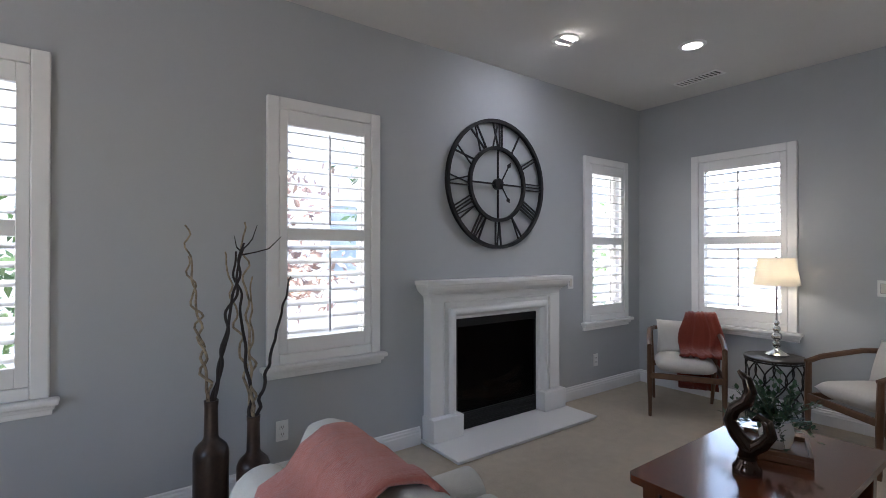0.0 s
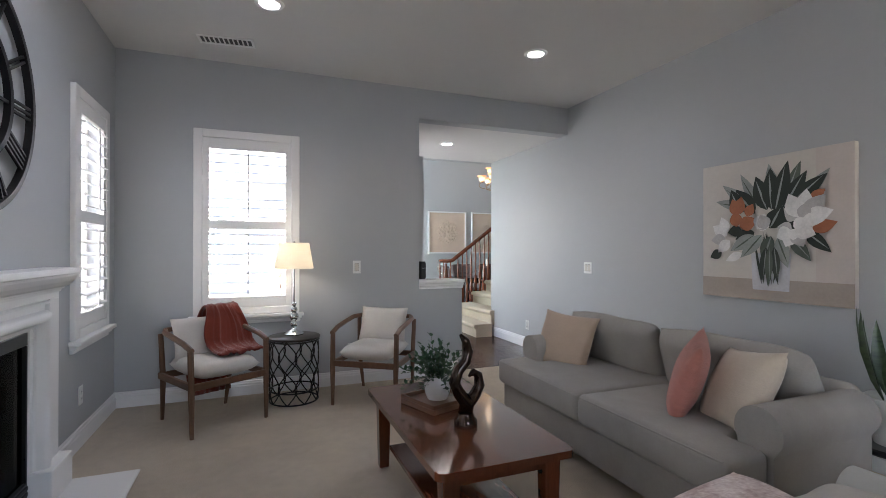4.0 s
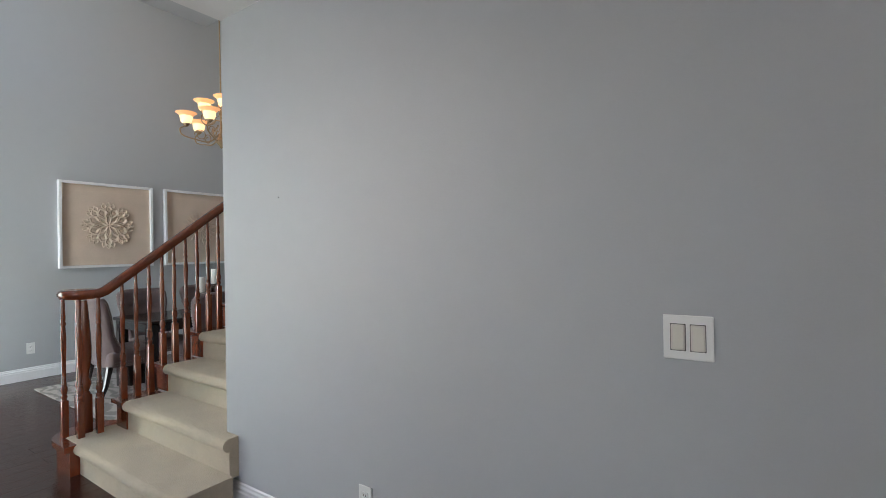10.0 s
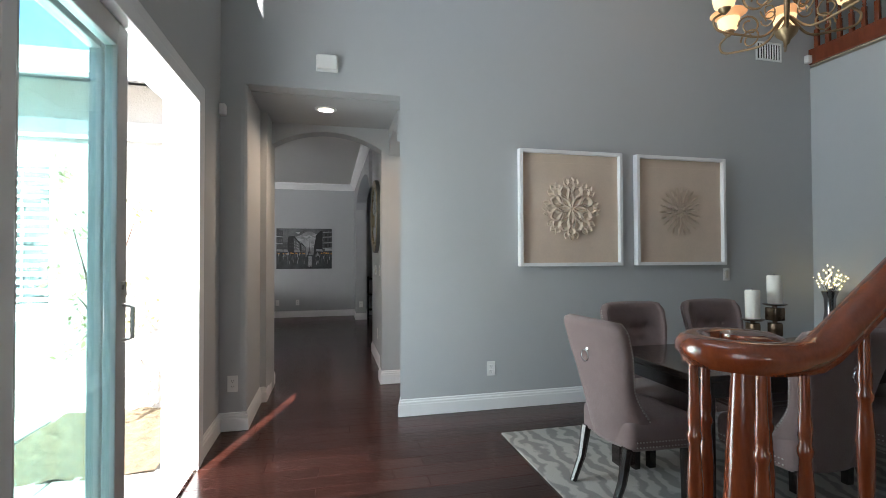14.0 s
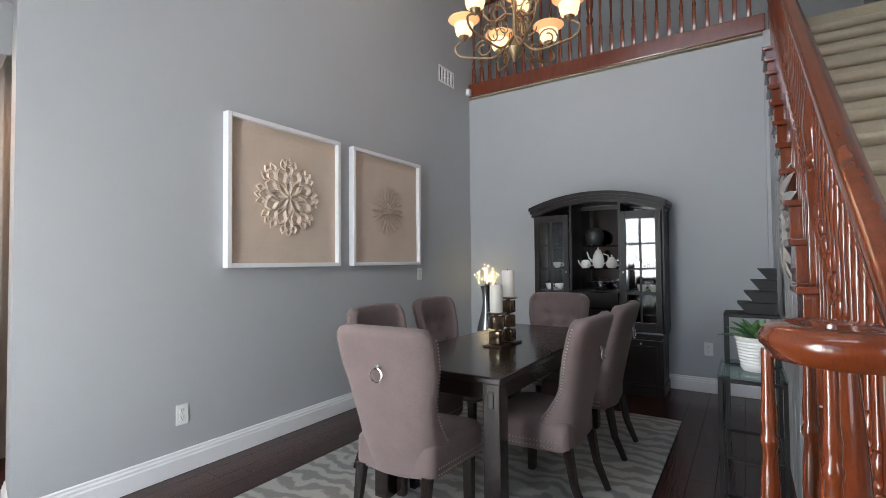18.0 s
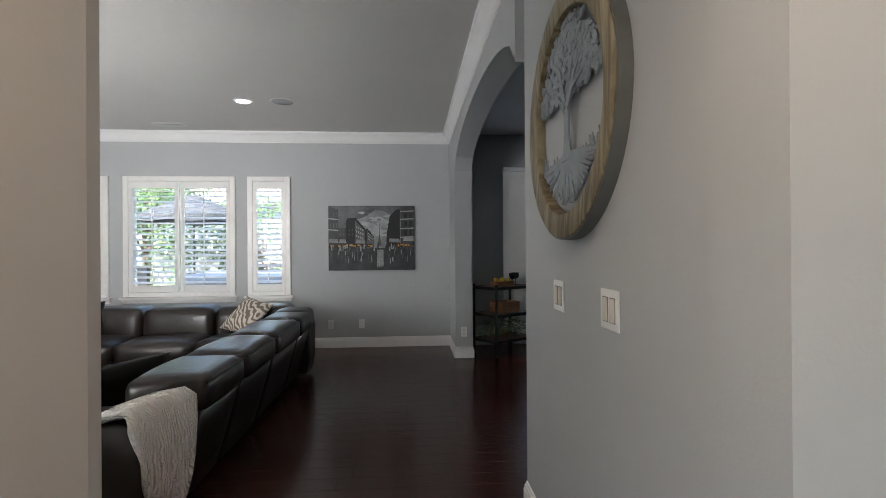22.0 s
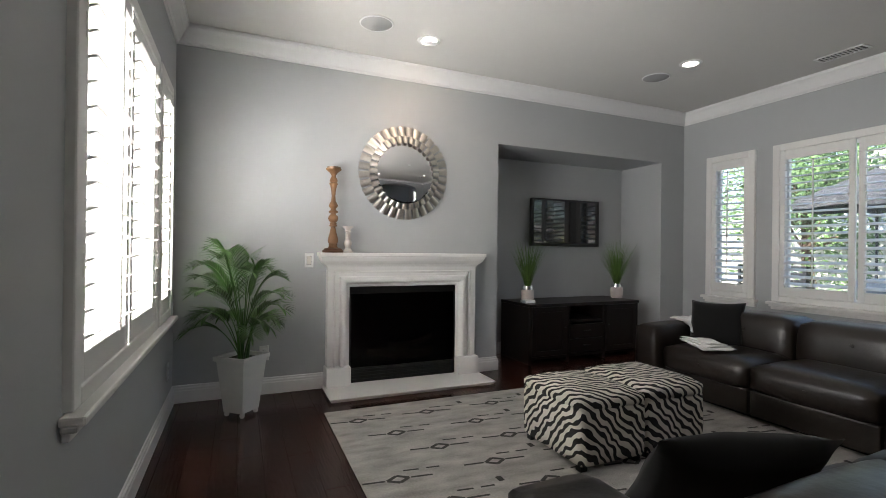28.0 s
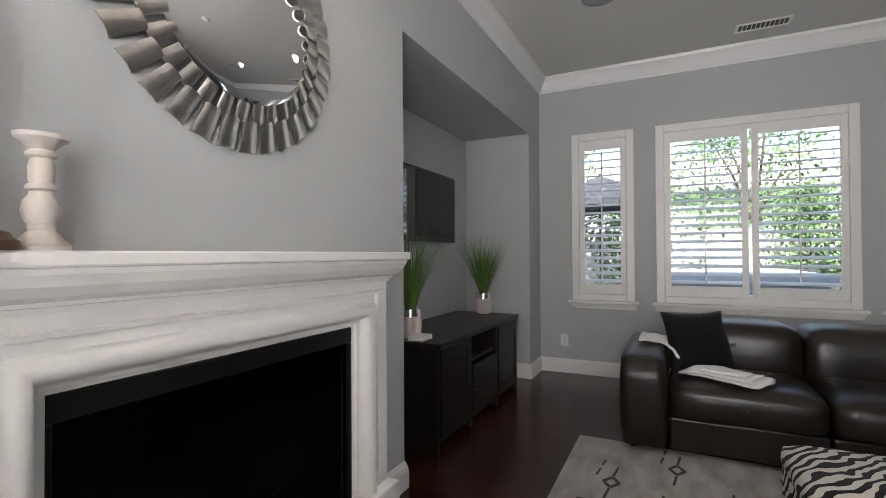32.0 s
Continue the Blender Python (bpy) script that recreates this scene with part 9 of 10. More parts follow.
# ---- ceiling speakers, smoke alarm ----
GRILL = mat("speaker_grille", (0.42, 0.42, 0.42), 0.7, var=0.05, scale=200)
for x, y in ((15.26, 3.50), (15.255, 0.948), (12.65, 3.58)):
    s = thing("ceiling_speaker", pose(x, y, H1), "round grey ceiling speaker grille", "speaker", "ceiling speakers")
    part("grille", turned([(0.0, -0.008), (0.10, -0.007), (0.112, 0.0)], 32), GRILL, s, smooth=True)
    part("rim", turned([(0.110, -0.006), (0.118, -0.005), (0.12, 0.0)], 32, cap=False), TRIM, s, smooth=True)
s = thing("smoke_alarm", pose(13.93, 2.287, H1), "small white smoke alarm on the ceiling", "smoke alarm")
part("case", turned([(0.0, -0.03), (0.045, -0.03), (0.058, -0.02), (0.062, 0.0)], 28), PLASTIC, s, smooth=True)
part("ring", turned([(0.064, -0.008), (0.068, 0.0)], 28, cap=False), PLASTIC, s)

# ---- bar cart ----
ca = thing("bar_cart", pose(16.10, -1.45, 0.0, 0, 0, 33), "black metal bar cart with three wooden shelves", "bar cart")
for z in (0.16, 0.46, 0.78):
    part("shelf", cube(-0.19, 0.19, -0.30, 0.30, z, z + 0.018, 0.003), WALNUT, ca)
    for sx in (-1, 1):
        part("shelf_rail", cube(sx * 0.195 - 0.007, sx * 0.195 + 0.007, -0.305, 0.305, z - 0.012, z + 0.022), IRON, ca)
        part("shelf_rail", cube(-0.195, 0.195, sx * 0.305 - 0.007, sx * 0.305 + 0.007, z - 0.012, z + 0.022), IRON, ca)
for sx in (-1, 1):
    for sy in (-1, 1):
        part("post", cube(sx * 0.195 - 0.011, sx * 0.195 + 0.011, sy * 0.305 - 0.011, sy * 0.305 + 0.011, 0.075, 0.83), IRON, ca)
        w = part("caster", cube(sx * 0.195 - 0.012, sx * 0.195 + 0.012, sy * 0.305 - 0.012, sy * 0.305 + 0.012, 0.05, 0.075), IRON, ca)
        part("wheel", turned([(0.0, -0.01), (0.03, -0.01), (0.033, 0.0), (0.03, 0.01), (0.0, 0.01)], 16, pose(sx * 0.195, sy * 0.305, 0.033, 90)), DARK, w)
WICKER = mat("brown_wicker", (0.25, 0.12, 0.05), 0.8, var=0.4, scale=60, bump=0.8, bscale=120)
LEMON = mat("lemon_peel", (0.65, 0.42, 0.03), 0.5, var=0.1, bump=0.2, bscale=200)


def basket(m, w, d, h, label):
    t = thing("basket", m, label, "basket", "wicker baskets")
    for a1, b1, c1, d1 in ((-w, w, -d, -d + 0.012), (-w, w, d - 0.012, d), (-w, -w + 0.012, -d + 0.012, d - 0.012), (w - 0.012, w, -d + 0.012, d - 0.012)):
        for i in range(4):
            part("weave", cube(a1, b1, c1, d1, i * h / 4 + 0.001, (i + 1) * h / 4 - 0.001, 0.004), WICKER, t)
    part("bottom", cube(-w + 0.012, w - 0.012, -d + 0.012, d - 0.012, 0, 0.008), WICKER, t)


CART = pose(16.10, -1.45, 0.0, 0, 0, 33)
basket(CART @ pose(0.0, 0.02, 0.80), 0.08, 0.13, 0.055, "small brown wicker basket of lemons")
for x, y, z in ((-0.04, 0.07, 0.865), (0.02, 0.0, 0.87), (-0.03, -0.05, 0.868), (0.03, 0.08, 0.863), (0.0, 0.12, 0.875)):
    lm = thing("lemon", CART @ pose(x, y, z, 20, 60, 40), "yellow lemon in the basket", "lemon", "lemons")
    part("peel", turned([(0.004, -0.034), (0.011, -0.029), (0.025, -0.013), (0.025, 0.013), (0.011, 0.029), (0.004, 0.034)], 14), LEMON, lm, smooth="all")
for x, y, c, nm in ((0.0, -0.16, (0.03, 0.04, 0.12), "blue"), (0.03, -0.24, (0.12, 0.16, 0.03), "green")):
    wg = thing("goblet", CART @ pose(x, y, 0.80), "dark %s glass goblet on the cart" % nm, "glass", "goblets")
    part("bowl", turned([(0.004, 0.07), (0.036, 0.085), (0.047, 0.12), (0.040, 0.15)], 18, cap=False), clear_glass(nm + "_glass", c, 0.05), wg, smooth="all")
    part("stem", turned([(0.03, 0.0), (0.028, 0.004), (0.004, 0.01), (0.004, 0.07)], 14), clear_glass(nm + "_stem", (0.5, 0.55, 0.52)), wg, smooth=True)
basket(CART @ pose(0.0, -0.02, 0.48), 0.11, 0.15, 0.13, "woven storage basket on the middle shelf")
iv = thing("ivy_plant", CART @ pose(0.0, -0.02, 0.18), "trailing green ivy on the cart's lower shelf", "plant")
part("pot", turned([(0.0, 0), (0.05, 0), (0.065, 0.08), (0.0, 0.08)], 20), WICKER, iv)
IVY = mat("ivy_leaf", (0.045, 0.11, 0.035), 0.45, var=0.45, scale=25, col2=(0.22, 0.28, 0.15))
rng = random.Random(90)
bm = bmesh.new()
for k in range(330):
    a2, r2 = rng.random() * 6.28, 0.03 + 0.22 * math.sqrt(rng.random())
    p = Vector((0.85 * r2 * math.cos(a2), 1.35 * r2 * math.sin(a2), 0.03 + 0.20 * rng.random() * (1.25 - 3.2 * r2) + 0.02))
    p.z = max(p.z, 0.02)
    leaf(bm, p, (math.cos(a2), math.sin(a2), rng.uniform(-0.6, 0.6)), (0, 0, 1), 0.05, 0.02, 0.2)
tagged(part("leaves", bm, IVY, iv), kind="stuff")

# ---- patio slider and blinds ----
sl2 = thing("door_3", pose(16.52, -2.555, 0, 0, 0, -90), "white sliding patio door to the garden", "door", kind="structure")
bm = bmesh.new()
for a1, b1, c1, d1 in ((-0.695, -0.64, 0, 2.17), (0.64, 0.695, 0, 2.17), (-0.64, 0.64, 2.11, 2.17), (-0.64, 0.64, 0, 0.04)):
    box(bm, a1, b1, 0.02, 0.15, c1, d1, 0.004)
part("door_frame", bm, TRIM, sl2)
for x0, x1, y in ((-0.64, 0.0, 0.05), (-0.03, 0.64, 0.10)):
    bm = bmesh.new()
    for a1, b1, c1, d1 in ((x0, x0 + 0.055, 0.04, 2.11), (x1 - 0.055, x1, 0.04, 2.11), (x0 + 0.055, x1 - 0.055, 2.04, 2.11), (x0 + 0.055, x1 - 0.055, 0.04, 0.11)):
        box(bm, a1, b1, y, y + 0.04, c1, d1, 0.003)
    pn = part("door_panel", bm, TRIM, sl2)
    g = part("pane", cube(x0 + 0.055, x1 - 0.055, y + 0.018, y + 0.022, 0.11, 2.04), GLASS, pn)
    g.visible_shadow = False
part("handle", bar([(0.60, 0.05, 0.95), (0.60, 0.01, 0.97), (0.60, 0.01, 1.10), (0.60, 0.05, 1.12)], 0.008, 8), DARK, sl2, "dark pull handle")
VB = mat("vertical_blind_fabric", (0.78, 0.77, 0.75), 0.8, var=0.04)
vb2 = thing("vertical_blinds", pose(16.52, -1.70, 0, 0, 0, -90), "grey-white vertical blinds stacked open", "blinds")
part("headrail", cube(-0.17, 1.55, -0.09, -0.01, 2.25, 2.30, 0.004), TRIM, vb2)
for i in range(12):
    part("vane", cube(-0.045, 0.045, -0.0015, 0.0015, 0.03, 2.25, m=pose(-0.13 + 0.026 * i, -0.05, 0, 0, 0, 5)), VB, vb2)

# ---- breakfast nook ----
GREYCH = mat("grey_chair_fabric", (0.16, 0.15, 0.15), 0.9, var=0.1, bump=0.3, bscale=200)


def parsons(m):
    t = thing("dining_chair", m, "charcoal grey upholstered breakfast chair", "chair", "breakfast chairs")
    bm = soft_box(-0.23, 0.23, 0.16, 0.24, 0.28, 0.86, 0.03, 0.0, 2, 0.002)
    for v in bm.verts:
        v.co.y += 0.22 * max(0, v.co.z - 0.38)
    part("backrest", bm, GREYCH, t, smooth="all")
    part("seat", soft_box(-0.23, 0.23, -0.24, 0.18, 0.30, 0.44, 0.03, 0.012, 3, 0.002), GREYCH, t, smooth="all")
    for sx in (-1, 1):
        part("leg", cube(-0.02, 0.02, -0.02, 0.02, 0, 0.31, 0.003, m=pose(sx * 0.20, -0.20, 0)), ESPRESSO, t)
        part("leg", cube(-0.02, 0.02, -0.02, 0.02, 0, 0.31, 0.003, m=pose(sx * 0.20, 0.20, 0)), ESPRESSO, t)
    return t


pc = parsons(pose(14.49, -1.98, 0, 0, 0, 5))
copy_thing(pc, pose(15.26, -2.50, 0, 0, 0, -86))
copy_thing(pc, pose(14.2, -3.3, 0, 0, 0, 170))
nt2 = thing("breakfast_table", pose(14.62, -2.58, 0.0), "round dark glass breakfast table", "table")
part("tabletop", turned([(0.0, 0.685), (0.50, 0.685), (0.505, 0.69), (0.50, 0.70), (0.0, 0.70)], 48), BLACK_GLASS, nt2, smooth=True)
part("pedestal", turned([(0.20, 0.0), (0.19, 0.03), (0.05, 0.08), (0.045, 0.64), (0.12, 0.685)], 24), ESPRESSO, nt2, smooth=True)
cu = thing("cup", pose(14.35, -2.35, 0.70), "dark cup on the breakfast table", "cup")
part("body", turned([(0.0, 0), (0.03, 0), (0.038, 0.05), (0.034, 0.052), (0.0, 0.02)], 18), DARK, cu, smooth=True)
part("handle", bar([(0.034, 0, 0.04), (0.055, 0, 0.035), (0.05, 0, 0.015), (0.032, 0, 0.012)], 0.004, 6), DARK, cu)

# ---- outside ----
LAWN = mat("lawn", (0.07, 0.12, 0.035), 0.95, var=0.4, scale=3, bump=0.6, bscale=40)
SIDING = mat("pale_siding", (0.86, 0.81, 0.72), 0.75, var=0.05, scale=3)
ROOF = mat("roof_tiles", (0.52, 0.48, 0.44), 0.9, var=0.3, scale=8)
FENCE = mat("pale_fence", (0.50, 0.48, 0.45), 0.85, var=0.12, scale=3)
BARK = mat("bark", (0.10, 0.07, 0.05), 0.95, var=0.4, scale=10, bump=0.6, bscale=30)
GREENLEAF = mat("tree_leaf_green", (0.085, 0.15, 0.05), 0.55, var=0.4, scale=2, piece=0.4)
PURPLELEAF = mat("tree_leaf_plum", (0.16, 0.075, 0.085), 0.55, var=0.4, scale=2, piece=0.4)
LIMELEAF = mat("courtyard_leaf_lime", (0.40, 0.36, 0.15), 0.6, var=0.4, scale=3, piece=0.4)
GOLDLEAF = mat("shrub_leaf_gold", (0.32, 0.24, 0.05), 0.6, var=0.4, scale=3, piece=0.4)
REDLEAF = mat("shrub_leaf_red", (0.34, 0.22, 0.17), 0.6, var=0.4, scale=3, piece=0.4)
structure("lawn", cube(19.6, 24.0, -14, 14, -0.125, -0.10), LAWN, "green lawn beyond the patio", "lawn")


def tree(x, y, h, r, material, label, n=900, seed=1, size=0.13, trunk=True, cat="tree", low=0.35):
    rng = random.Random(seed)
    girth = min(1.0, (h / 5) ** 1.5)
    t = thing(cat, pose(x, y, -0.125), label, cat, "garden trees" if cat == "tree" else "garden shrubs")
    if trunk:
        bm = bmesh.new()
        tube(bm, [(0, 0, 0), (0.04, 0.02, h * 0.3), (0.0, 0.05, h * 0.6)], [0.13 * girth, 0.09 * girth, 0.05 * girth], 8)
        part("trunk", bm, BARK, t, smooth=True)
    cl = [(rng.uniform(-1, 1) * r * 0.7, rng.uniform(-1, 1) * r * 0.7, h * (low + (1 - low) * rng.random())) for _ in range(16)]
    if trunk:
        bm = bmesh.new()
        for c in cl[:8]:
            tube(bm, [(0, 0.03, h * 0.4), (c[0] * 0.5, c[1] * 0.5, (h * 0.45 + c[2]) / 2), c], [0.05 * girth, 0.03 * girth, 0.012 * girth], 6)
        part("limbs", bm, BARK, t)
    verts, faces = [], []
    for k in range(n):
        c = cl[rng.randrange(len(cl))]
        d = Vector((rng.gauss(0, 1), rng.gauss(0, 1), rng.gauss(0, 0.8))) * r * 0.26
        p = Vector(c) + d
        u = Vector((rng.uniform(-1, 1), rng.uniform(-1, 1), rng.uniform(-1, 1))).normalized()
        w = u.orthogonal().normalized()
        s = size * rng.uniform(0.6, 1.3)
        i = len(verts)
        verts += [p - u * s, p + w * s * 0.45, p + u * s, p - w * s * 0.45]
        faces.append((i, i + 1, i + 2, i + 3))
    me = bpy.data.meshes.new("crown")
    me.from_pydata([tuple(v) for v in verts], [], faces)
    me.materials.append(material)
    ob = new("crown", me)
    ob.parent = t
    tagged(ob, kind="stuff")
    return t


tree(26.5, -5.5, 6.5, 3.2, PURPLELEAF, "plum-leaved tree behind the garden fence", 9000, 1, 0.07)
tree(26.5, -11.0, 6.0, 3.0, GREENLEAF, "leafy green tree behind the garden fence", 4500, 2, 0.10)
tree(22.8, 6.3, 4.4, 1.7, GREENLEAF, "leafy green garden tree", 3000, 3, 0.07, low=0.35)
tree(26.0, 9.0, 6.0, 2.8, GREENLEAF, "tall green garden tree", 4500, 4, 0.09)
tree(26.4, 1.2, 5.0, 1.9, GREENLEAF, "tall green garden tree", 3200, 5, 0.08)
tree(22.5, -4.3, 1.6, 0.7, GOLDLEAF, "golden yellow garden shrub", 1300, 6, 0.05, False, "shrub", 0.2)
tree(21.7, -3.9, 0.4, 0.7, GREENLEAF, "low green garden shrub", 700, 7, 0.06, False, "shrub", 0.1)
tree(22.2, -5.0, 0.4, 0.8, GREENLEAF, "low green garden shrub", 700, 8, 0.06, False, "shrub", 0.1)
tree(23.0, 4.0, 1.0, 0.8, GREENLEAF, "round green garden shrub", 900, 9, 0.07, False, "shrub", 0.1)
# garden fence of pale boards
fe = thing("garden_fence", pose(24.0, 0, -0.125), "pale wooden board garden fence", "fence")
bm = cube(-0.02, 0.02, -0.235, 0.235, 0, 1.75, 0.006)
board = mesh_from("board", bm, FENCE)
for i in range(56):
    ob = new("board", board)
    ob.parent, ob.matrix_basis = fe, pose(0.004 * (i % 2), -13.5 + i * 0.48, 0)
for z in (0.4, 1.3):
    part("rail", cube(-0.07, -0.02, -13.8, 13.4, z, z + 0.08), FENCE, fe)
tree(21.9, 5.9, 3.4, 1.3, GREENLEAF, "dense green garden tree before the fence", 4200, 21, 0.06, low=0.15)
tree(22.7, 3.4, 2.9, 1.1, GREENLEAF, "dense green garden tree before the fence", 3000, 22, 0.06, low=0.2)
tree(22.9, 0.9, 2.6, 0.9, GREENLEAF, "leafy green garden tree before the fence", 2200, 23, 0.06, low=0.25)
CANOPY = mat("grey_umbrella_cloth", (0.11, 0.115, 0.125), 0.9, var=0.12, scale=6, bump=0.2, bscale=120)
um = thing("patio_umbrella", pose(20.7, 4.25, -0.125), "open grey cloth patio umbrella", "umbrella")
part("pole", bar([(0, 0, 0), (0, 0, 2.62)], 0.02, 10), DARK, um)
part("foot", turned([(0.0, 0), (0.24, 0), (0.24, 0.05), (0.05, 0.09), (0.0, 0.09)], 28), DARK, um, smooth=True)
bm = bmesh.new()
tip = bm.verts.new((0, 0, 2.60))
low = [bm.verts.new((1.05 * math.cos(math.pi * i / 8), 1.05 * math.sin(math.pi * i / 8), 2.12 - (0.0 if i % 2 == 0 else 0.035))) for i in range(16)]
hem = [bm.verts.new((v.co.x, v.co.y, v.co.z - 0.13)) for v in low]
for i in range(16):
    k = (i + 1) % 16
    bm.faces.new((tip, low[i], low[k]))
    bm.faces.new((low[i], hem[i], hem[k], low[k]))
bmesh.ops.solidify(bm, geom=bm.faces[:], thickness=0.006)
part("canopy", bm, CANOPY, um, "grey cloth canopy")
for i in range(8):
    a = math.pi * i / 4
    part("rib", bar([(0, 0, 2.55), (1.03 * math.cos(a), 1.03 * math.sin(a), 2.09)], 0.007, 6), DARK, um)
be = thing("garden_bench", pose(20.6, 5.55, -0.125, 0, 0, 90), "black slatted garden bench on the patio", "bench")
for i in range(5):
    part("seat_slat", cube(-0.6, 0.6, -0.24 + 0.1 * i, -0.16 + 0.1 * i, 0.42, 0.445, 0.004), DARK, be)
    part("back_slat", cube(-0.6, 0.6, 0.27, 0.295, 0.52 + 0.115 * i, 0.60 + 0.115 * i, 0.004), DARK, be)
for sx in (-0.55, 0.55):
    part("leg", cube(sx - 0.025, sx + 0.025, -0.23, -0.18, 0, 0.42), DARK, be)
    part("leg", cube(sx - 0.025, sx + 0.025, 0.295, 0.335, 0, 1.06), DARK, be)
    part("arm", cube(sx - 0.03, sx + 0.03, -0.24, 0.295, 0.62, 0.65, 0.006), DARK, be)
    part("arm_post", cube(sx - 0.02, sx + 0.02, -0.22, -0.18, 0.445, 0.62), DARK, be)
# gazebo
ga = thing("gazebo", pose(21.64, -7.0, -0.125, 0, 0, -30) @ Matrix.Diagonal((1, 1, 0.86, 1)), "timber gazebo with a low shingled roof", "gazebo")
GAZ = mat("gazebo_timber", (0.30, 0.22, 0.16), 0.8, var=0.2, scale=4)
for sx in (-1, 1):
    for sy in (-1, 1):
        part("post", cube(sx * 1.35 - 0.055, sx * 1.35 + 0.055, sy * 1.35 - 0.055, sy * 1.35 + 0.055, 0, 2.2), GAZ, ga)
        for q in ((1, 0), (0, 1)):
            bm = bmesh.new()
            tube(bm, [(sx * 1.35, sy * 1.35, 1.75), (sx * (1.35 - 0.45 * q[0]), sy * (1.35 - 0.45 * q[1]), 2.2)], 0.045, 6)
            part("brace", bm, GAZ, ga)
for s in (-1, 1):
    part("beam", cube(-1.5, 1.5, s * 1.35 - 0.06, s * 1.35 + 0.06, 2.2, 2.36), GAZ, ga)
    part("beam", cube(s * 1.35 - 0.06, s * 1.35 + 0.06, -1.28, 1.28, 2.21, 2.35), GAZ, ga)
bm = bmesh.new()
q = [bm.verts.new(v) for v in ((-1.75, -1.75, 2.34), (1.75, -1.75, 2.34), (1.75, 1.75, 2.34), (-1.75, 1.75, 2.34), (0, 0, 3.0))]
for i in range(4):
    bm.faces.new((q[i], q[(i + 1) % 4], q[4]))
bm.faces.new((q[3], q[2], q[1], q[0]))
part("roof", bm, ROOF, ga)
# spa tub outside the garden windows
spa = thing("hot_tub", pose(19.6, 2.5, -0.125), "grey hot tub with a folded cover", "hot tub")
part("shell", cube(-1.0, 1.0, -1.0, 1.0, 0, 0.85, 0.08, 3), mat("tub_shell", (0.30, 0.33, 0.36), 0.5), spa)
part("cover", cube(-1.03, 1.03, -1.03, 1.03, 0.85, 0.97, 0.04, 3), mat("tub_cover", (0.38, 0.40, 0.42), 0.7), spa)


# house panes with the sky's reflection put into their base colour
SKYPANE = mat("sky_lit_pane", (0.45, 0.52, 0.56), 0.15, var=0.05)


SLATE = mat("grey_blue_siding", (0.30, 0.34, 0.39), 0.75, var=0.08, scale=3)


def house(name, m, L, H, D, label, seed, cols=4, face=SIDING):
    rng = random.Random(seed)
    t = thing(name, m, label, "house")
    part("wall", cube(-L / 2, L / 2, 0, D, 0, H), face, t)
    lap = mesh_from("lap_board", cube(-L / 2, L / 2, -0.02, 0.0, 0, 0.19, 0.004), face)
    for i in range(int(H / 0.2)):
        ob = new("lap_board", lap)
        ob.parent, ob.matrix_basis = t, pose(0, 0, i * 0.2)
    bm = bmesh.new()
    prism(bm, [(-0.6, H), (D + 0.6, H), (D / 2, H + 1.8)], "x", -L / 2 - 0.5, L / 2 + 0.5)
    part("roof", bm, ROOF, t)
    for i in range(cols):
        for z in ([1.0, 3.9] if H > 4.5 else [1.0]):
            x = -L / 2 + L * (i + 0.5) / cols
            bm = bmesh.new()
            for a1, b1, c1, d1 in ((-0.6, -0.5, 0, 1.3), (0.5, 0.6, 0, 1.3), (-0.5, 0.5, 1.2, 1.3), (-0.5, 0.5, 0, 0.1), (-0.02, 0.02, 0.1, 1.2)):
                box(bm, x + a1, x + b1, -0.07, -0.01, z + c1, z + d1)
            w = part("window", bm, TRIM, t)
            part("pane", cube(x - 0.5, x + 0.5, -0.035, -0.03, z + 0.1, z + 1.2), SKYPANE, w)
    return t


house("neighbour_house", pose(2.0, 7.4, -0.125), 17, 5.4, 6, "very pale two-storey neighbouring house with lap siding", 3, 6)
house("neighbour_house", pose(29.5, 4.5, -0.125, 0, 0, -90), 11, 3.2, 6, "grey-blue single-storey house behind the garden fence", 5, 4, SLATE)
tree(1.2, 5.0, 2.3, 0.9, REDLEAF, "small red-leaved courtyard tree", 1100, 11, 0.07)
tree(10.42, 1.28, 1.95, 0.30, LIMELEAF, "slim yellow-green courtyard tree in a planting bed", 430, 12, 0.032)
# courtyard paving, planting bed and the outer face of the family wing
PAVER = mat("pale_paver", (0.50, 0.47, 0.43), 0.85, var=0.14, scale=5, bump=0.3, bscale=40, piece=0.06)
yard = bpy.data.objects["ground"]
slab = mesh_from("paver", cube(-0.296, 0.296, -0.296, 0.296, 0, 0.03, 0.004, 1), PAVER)
for i in range(7):
    for k in range(9):
        px, py = 7.1 + 0.6 * i, 0.95 + 0.6 * k
        if px > 9.9 and py < 1.8:
            continue
        ob = new("paver", slab)
        ob.parent, ob.matrix_basis = yard, pose(px, py, -0.126)
LITTER = mat("leaf_litter", (0.16, 0.12, 0.07), 0.95, var=0.5, scale=14, bump=1.0, bscale=30)
bm = bmesh.new()
bmesh.ops.create_grid(bm, x_segments=24, y_segments=24, size=0.5)
for v in bm.verts:
    v.co = Vector((10.43 + v.co.x * 1.38, 1.25 + v.co.y * 1.1, -0.085))
tagged(part("planting_bed", rough_up(bm, 0.03, 9), LITTER, smooth="all"), "planting bed of dry brown leaf litter", "planting bed", kind="structure")
wall_x("wall_courtyard_east", 11.14, 11.196, 0.574, 5.4, -0.12, 2.76, [(1.94, 3.30, *WIN2), (3.42, 3.86, *WIN2)], STUCCO, "white stucco outer wall of the courtyard")
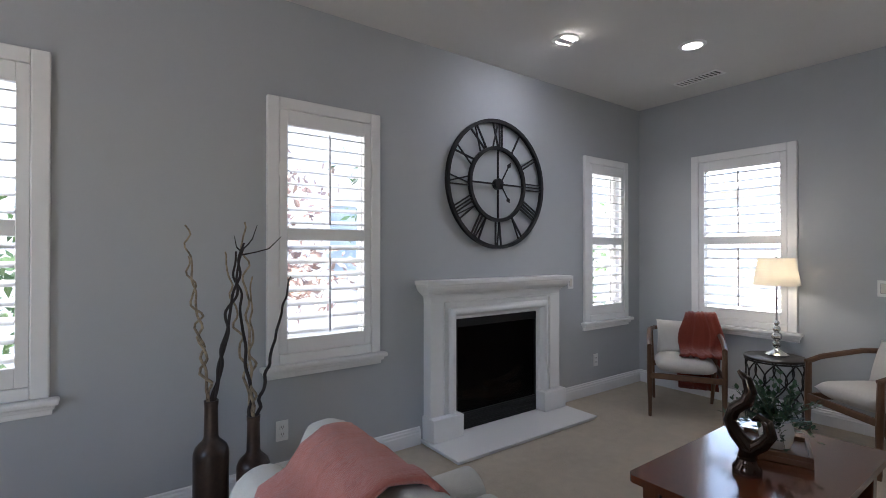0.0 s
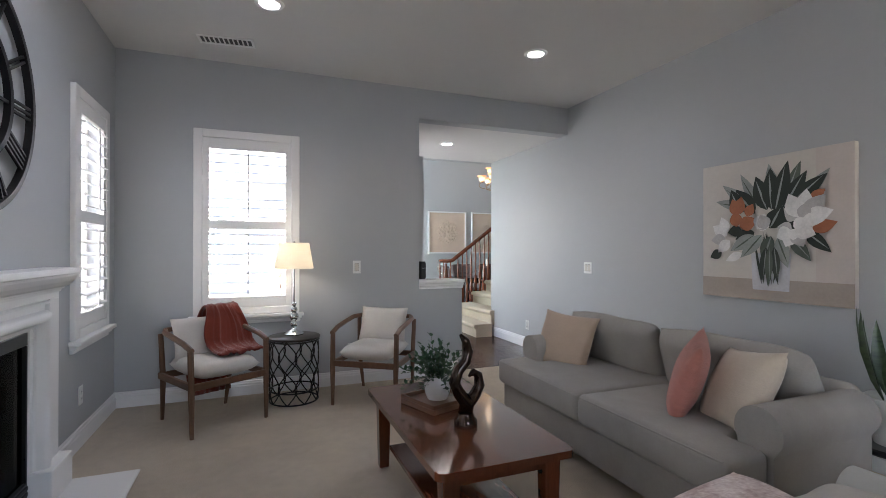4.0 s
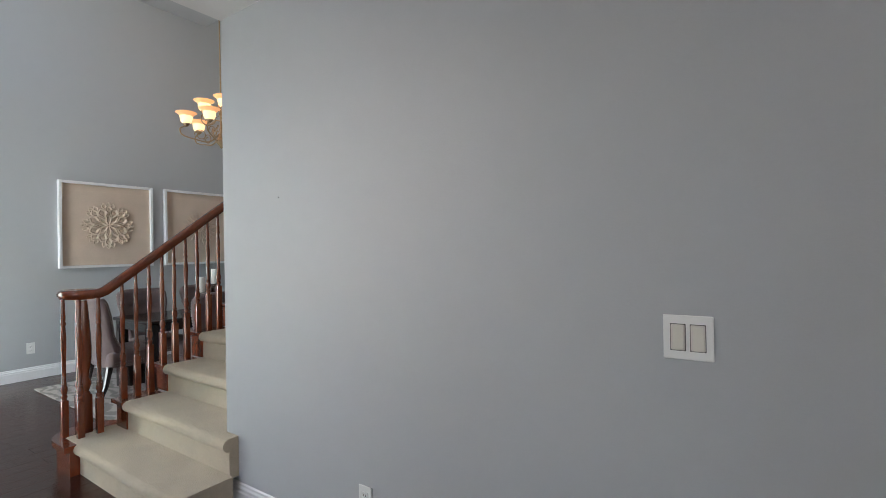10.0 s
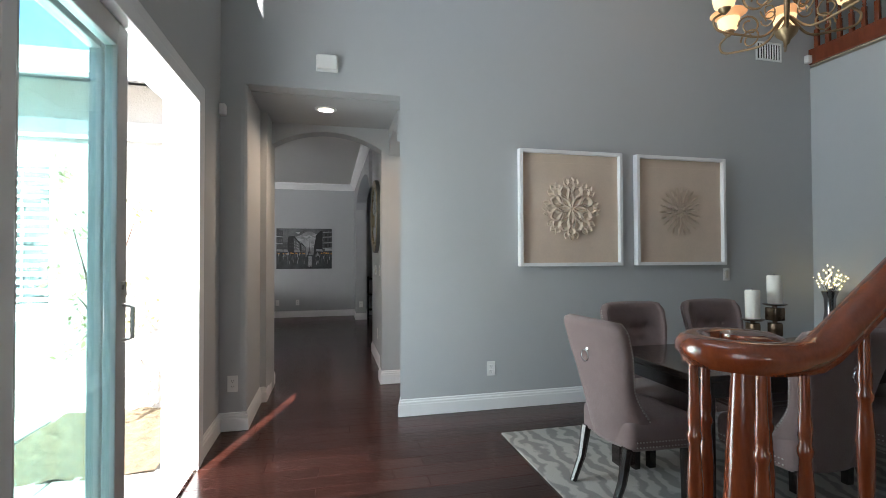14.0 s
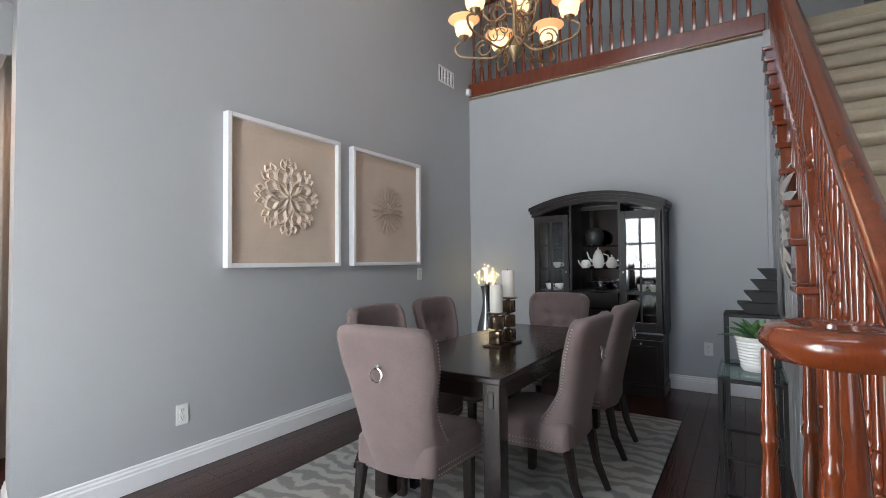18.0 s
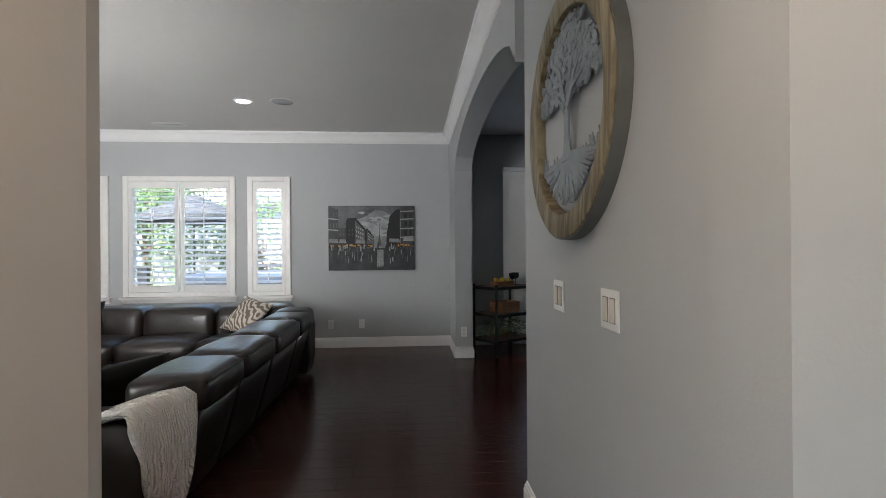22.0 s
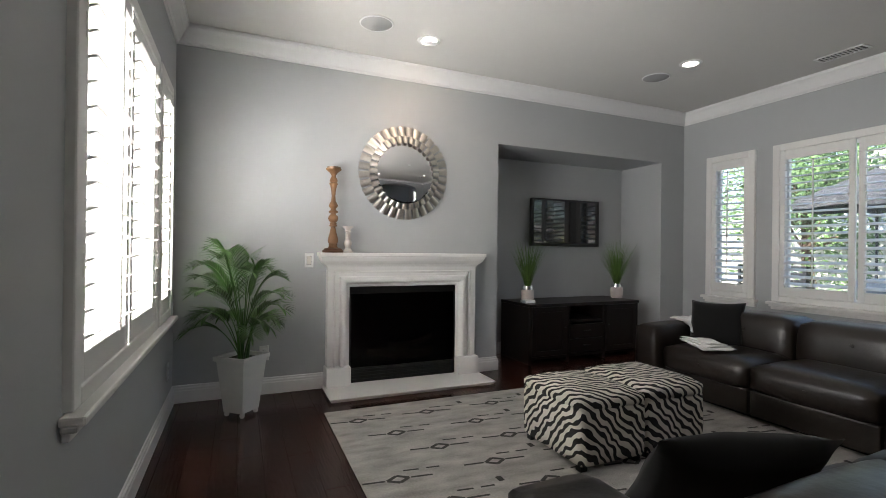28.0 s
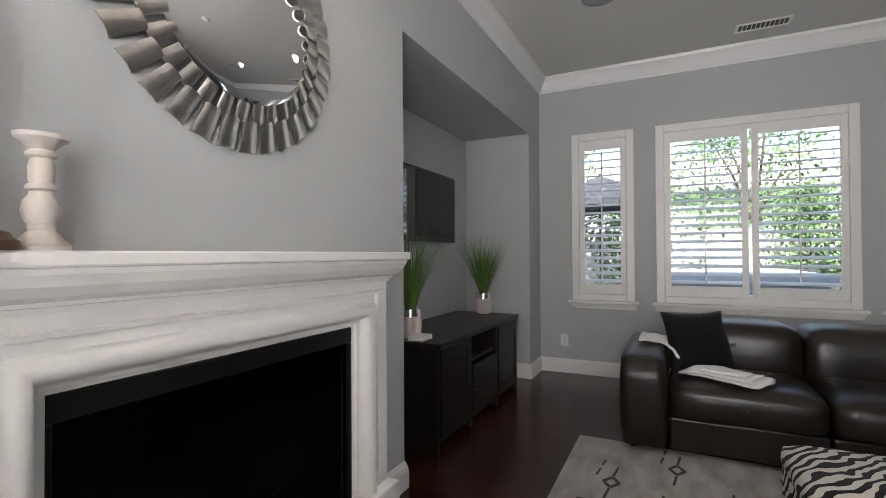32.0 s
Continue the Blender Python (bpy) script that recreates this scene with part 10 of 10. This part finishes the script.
structure("trim_courtyard", cube(11.10, 11.139, 0.60, 5.4, 2.24, 2.40, 0.006), TRIM, "white trim band round the courtyard wall", "trim")
structure("gutter", cube(10.70, 10.80, 0.60, 5.5, 2.66, 2.80, 0.012), TRIM, "white roof gutter over the courtyard", "gutter")
tree(5.4, 3.6, 2.0, 0.7, GREENLEAF, "low leafy green courtyard shrub", 800, 14, 0.06, False, "shrub", 0.1)
tree(-0.9, 4.9, 1.6, 0.8, GREENLEAF, "low leafy green courtyard shrub", 800, 15, 0.06, False, "shrub", 0.1)
tree(3.9, 5.6, 2.8, 1.0, GREENLEAF, "slender green courtyard tree", 1000, 16, 0.08)
# eaves of the living wing and family wing, pier added against the sun
# unseen roof, its eave added to keep sun off the north windows
bm = bmesh.new()
box(bm, -2.9, 4.46, 2.92, 3.55, 2.95, 3.1)
box(bm, -2.9, 4.46, -1.45, 2.92, 2.9, 3.1)
structure("roof_shade_living", bm, ROOF, "unseen brown tiled roof added to shade the living wing", "roof")
bm = bmesh.new()
prism(bm, [(10.72, 2.801), (10.72, 2.85), (13.95, 4.0), (17.3, 2.85), (17.3, 2.801)], "y", 0.58, 5.5)
box(bm, 10.5, 17.3, -5.2, 0.58, 2.9, 3.1)
structure("roof_family", bm, ROOF, "brown tiled roof over the family wing", "roof")
# pier added out of view to narrow the sun's streak on the floor
structure("sun_trim_pier", cube(6.55, 6.95, 0.572, 1.058, -0.125, 8.5), STUCCO, "tall pale stucco pier added to trim the sunlight", "wall")


# ---- floor boards, last ----
def floor_boards():
    fl = bpy.data.objects["floor"]
    rng = random.Random(4)
    W = 0.127
    meshes = {}
    near, far = [], []
    x = 4.41
    while x < 16.5:
        if x < 10.1:
            y0, y1 = -5.02 if x > 5.9 else -1.5, 0.56
        elif x < 11.2:
            y0, y1 = -2.1, 0.42
        else:
            y0, y1 = -4.6, 4.84
        y = y0 - rng.random() * 0.8
        while y < y1:
            L = rng.choice((0.6, 0.9, 1.2))
            a, b = max(y, y0), min(y + L, y1)
            if b - a > 0.04:
                key = round(b - a, 2)
                cx, cy = x + W / 2, (a + b) / 2
                close = (4.4 < cx < 10.2 and -1.45 < cy) or (10.1 <= cx < 13.6 and -0.95 < cy < 0.7) or (11.3 < cx < 12.5 and cy > 0.6) or (13.5 < cx < 15.6 and -2.6 < cy < 0.6)
                (near if close else far).append((cx, cy, key))
            y += L
        x += W
    def plank(L):
        bm = cube(-W / 2 + 0.0005, W / 2 - 0.0005, -L / 2 + 0.0005, L / 2 - 0.0005, -0.012, 0.0, 0.0008, 1)
        return bm
    for cx, cy, key in near[:300]:
        if key not in meshes:
            meshes[key] = mesh_from("floor_board", plank(key), FLOOR_WOOD)
        ob = new("floor_board", meshes[key])
        ob.parent = fl
        ob.matrix_basis = pose(cx, cy, 0.0)
    verts, faces = [], []
    for cx, cy, key in near[300:] + far:
        h, w, e = key / 2 - 0.0005, W / 2 - 0.0005, 0.0008
        i = len(verts)
        for z, g in ((-0.012, 0), (-e, 0), (0.0, e)):
            verts += [(cx - w + g, cy - h + g, z), (cx + w - g, cy - h + g, z), (cx + w - g, cy + h - g, z), (cx - w + g, cy + h - g, z)]
        for k in (0, 4):
            for q in range(4):
                faces.append((i + k + q, i + k + (q + 1) % 4, i + k + 4 + (q + 1) % 4, i + k + 4 + q))
        faces.append((i + 8, i + 9, i + 10, i + 11))
    me = bpy.data.meshes.new("floor_boards")
    me.from_pydata(verts, [], faces)
    me.materials.append(FLOOR_WOOD)
    ob = new("floor_boards", me)
    ob.parent = fl
    tagged(ob, kind="stuff")


floor_boards()
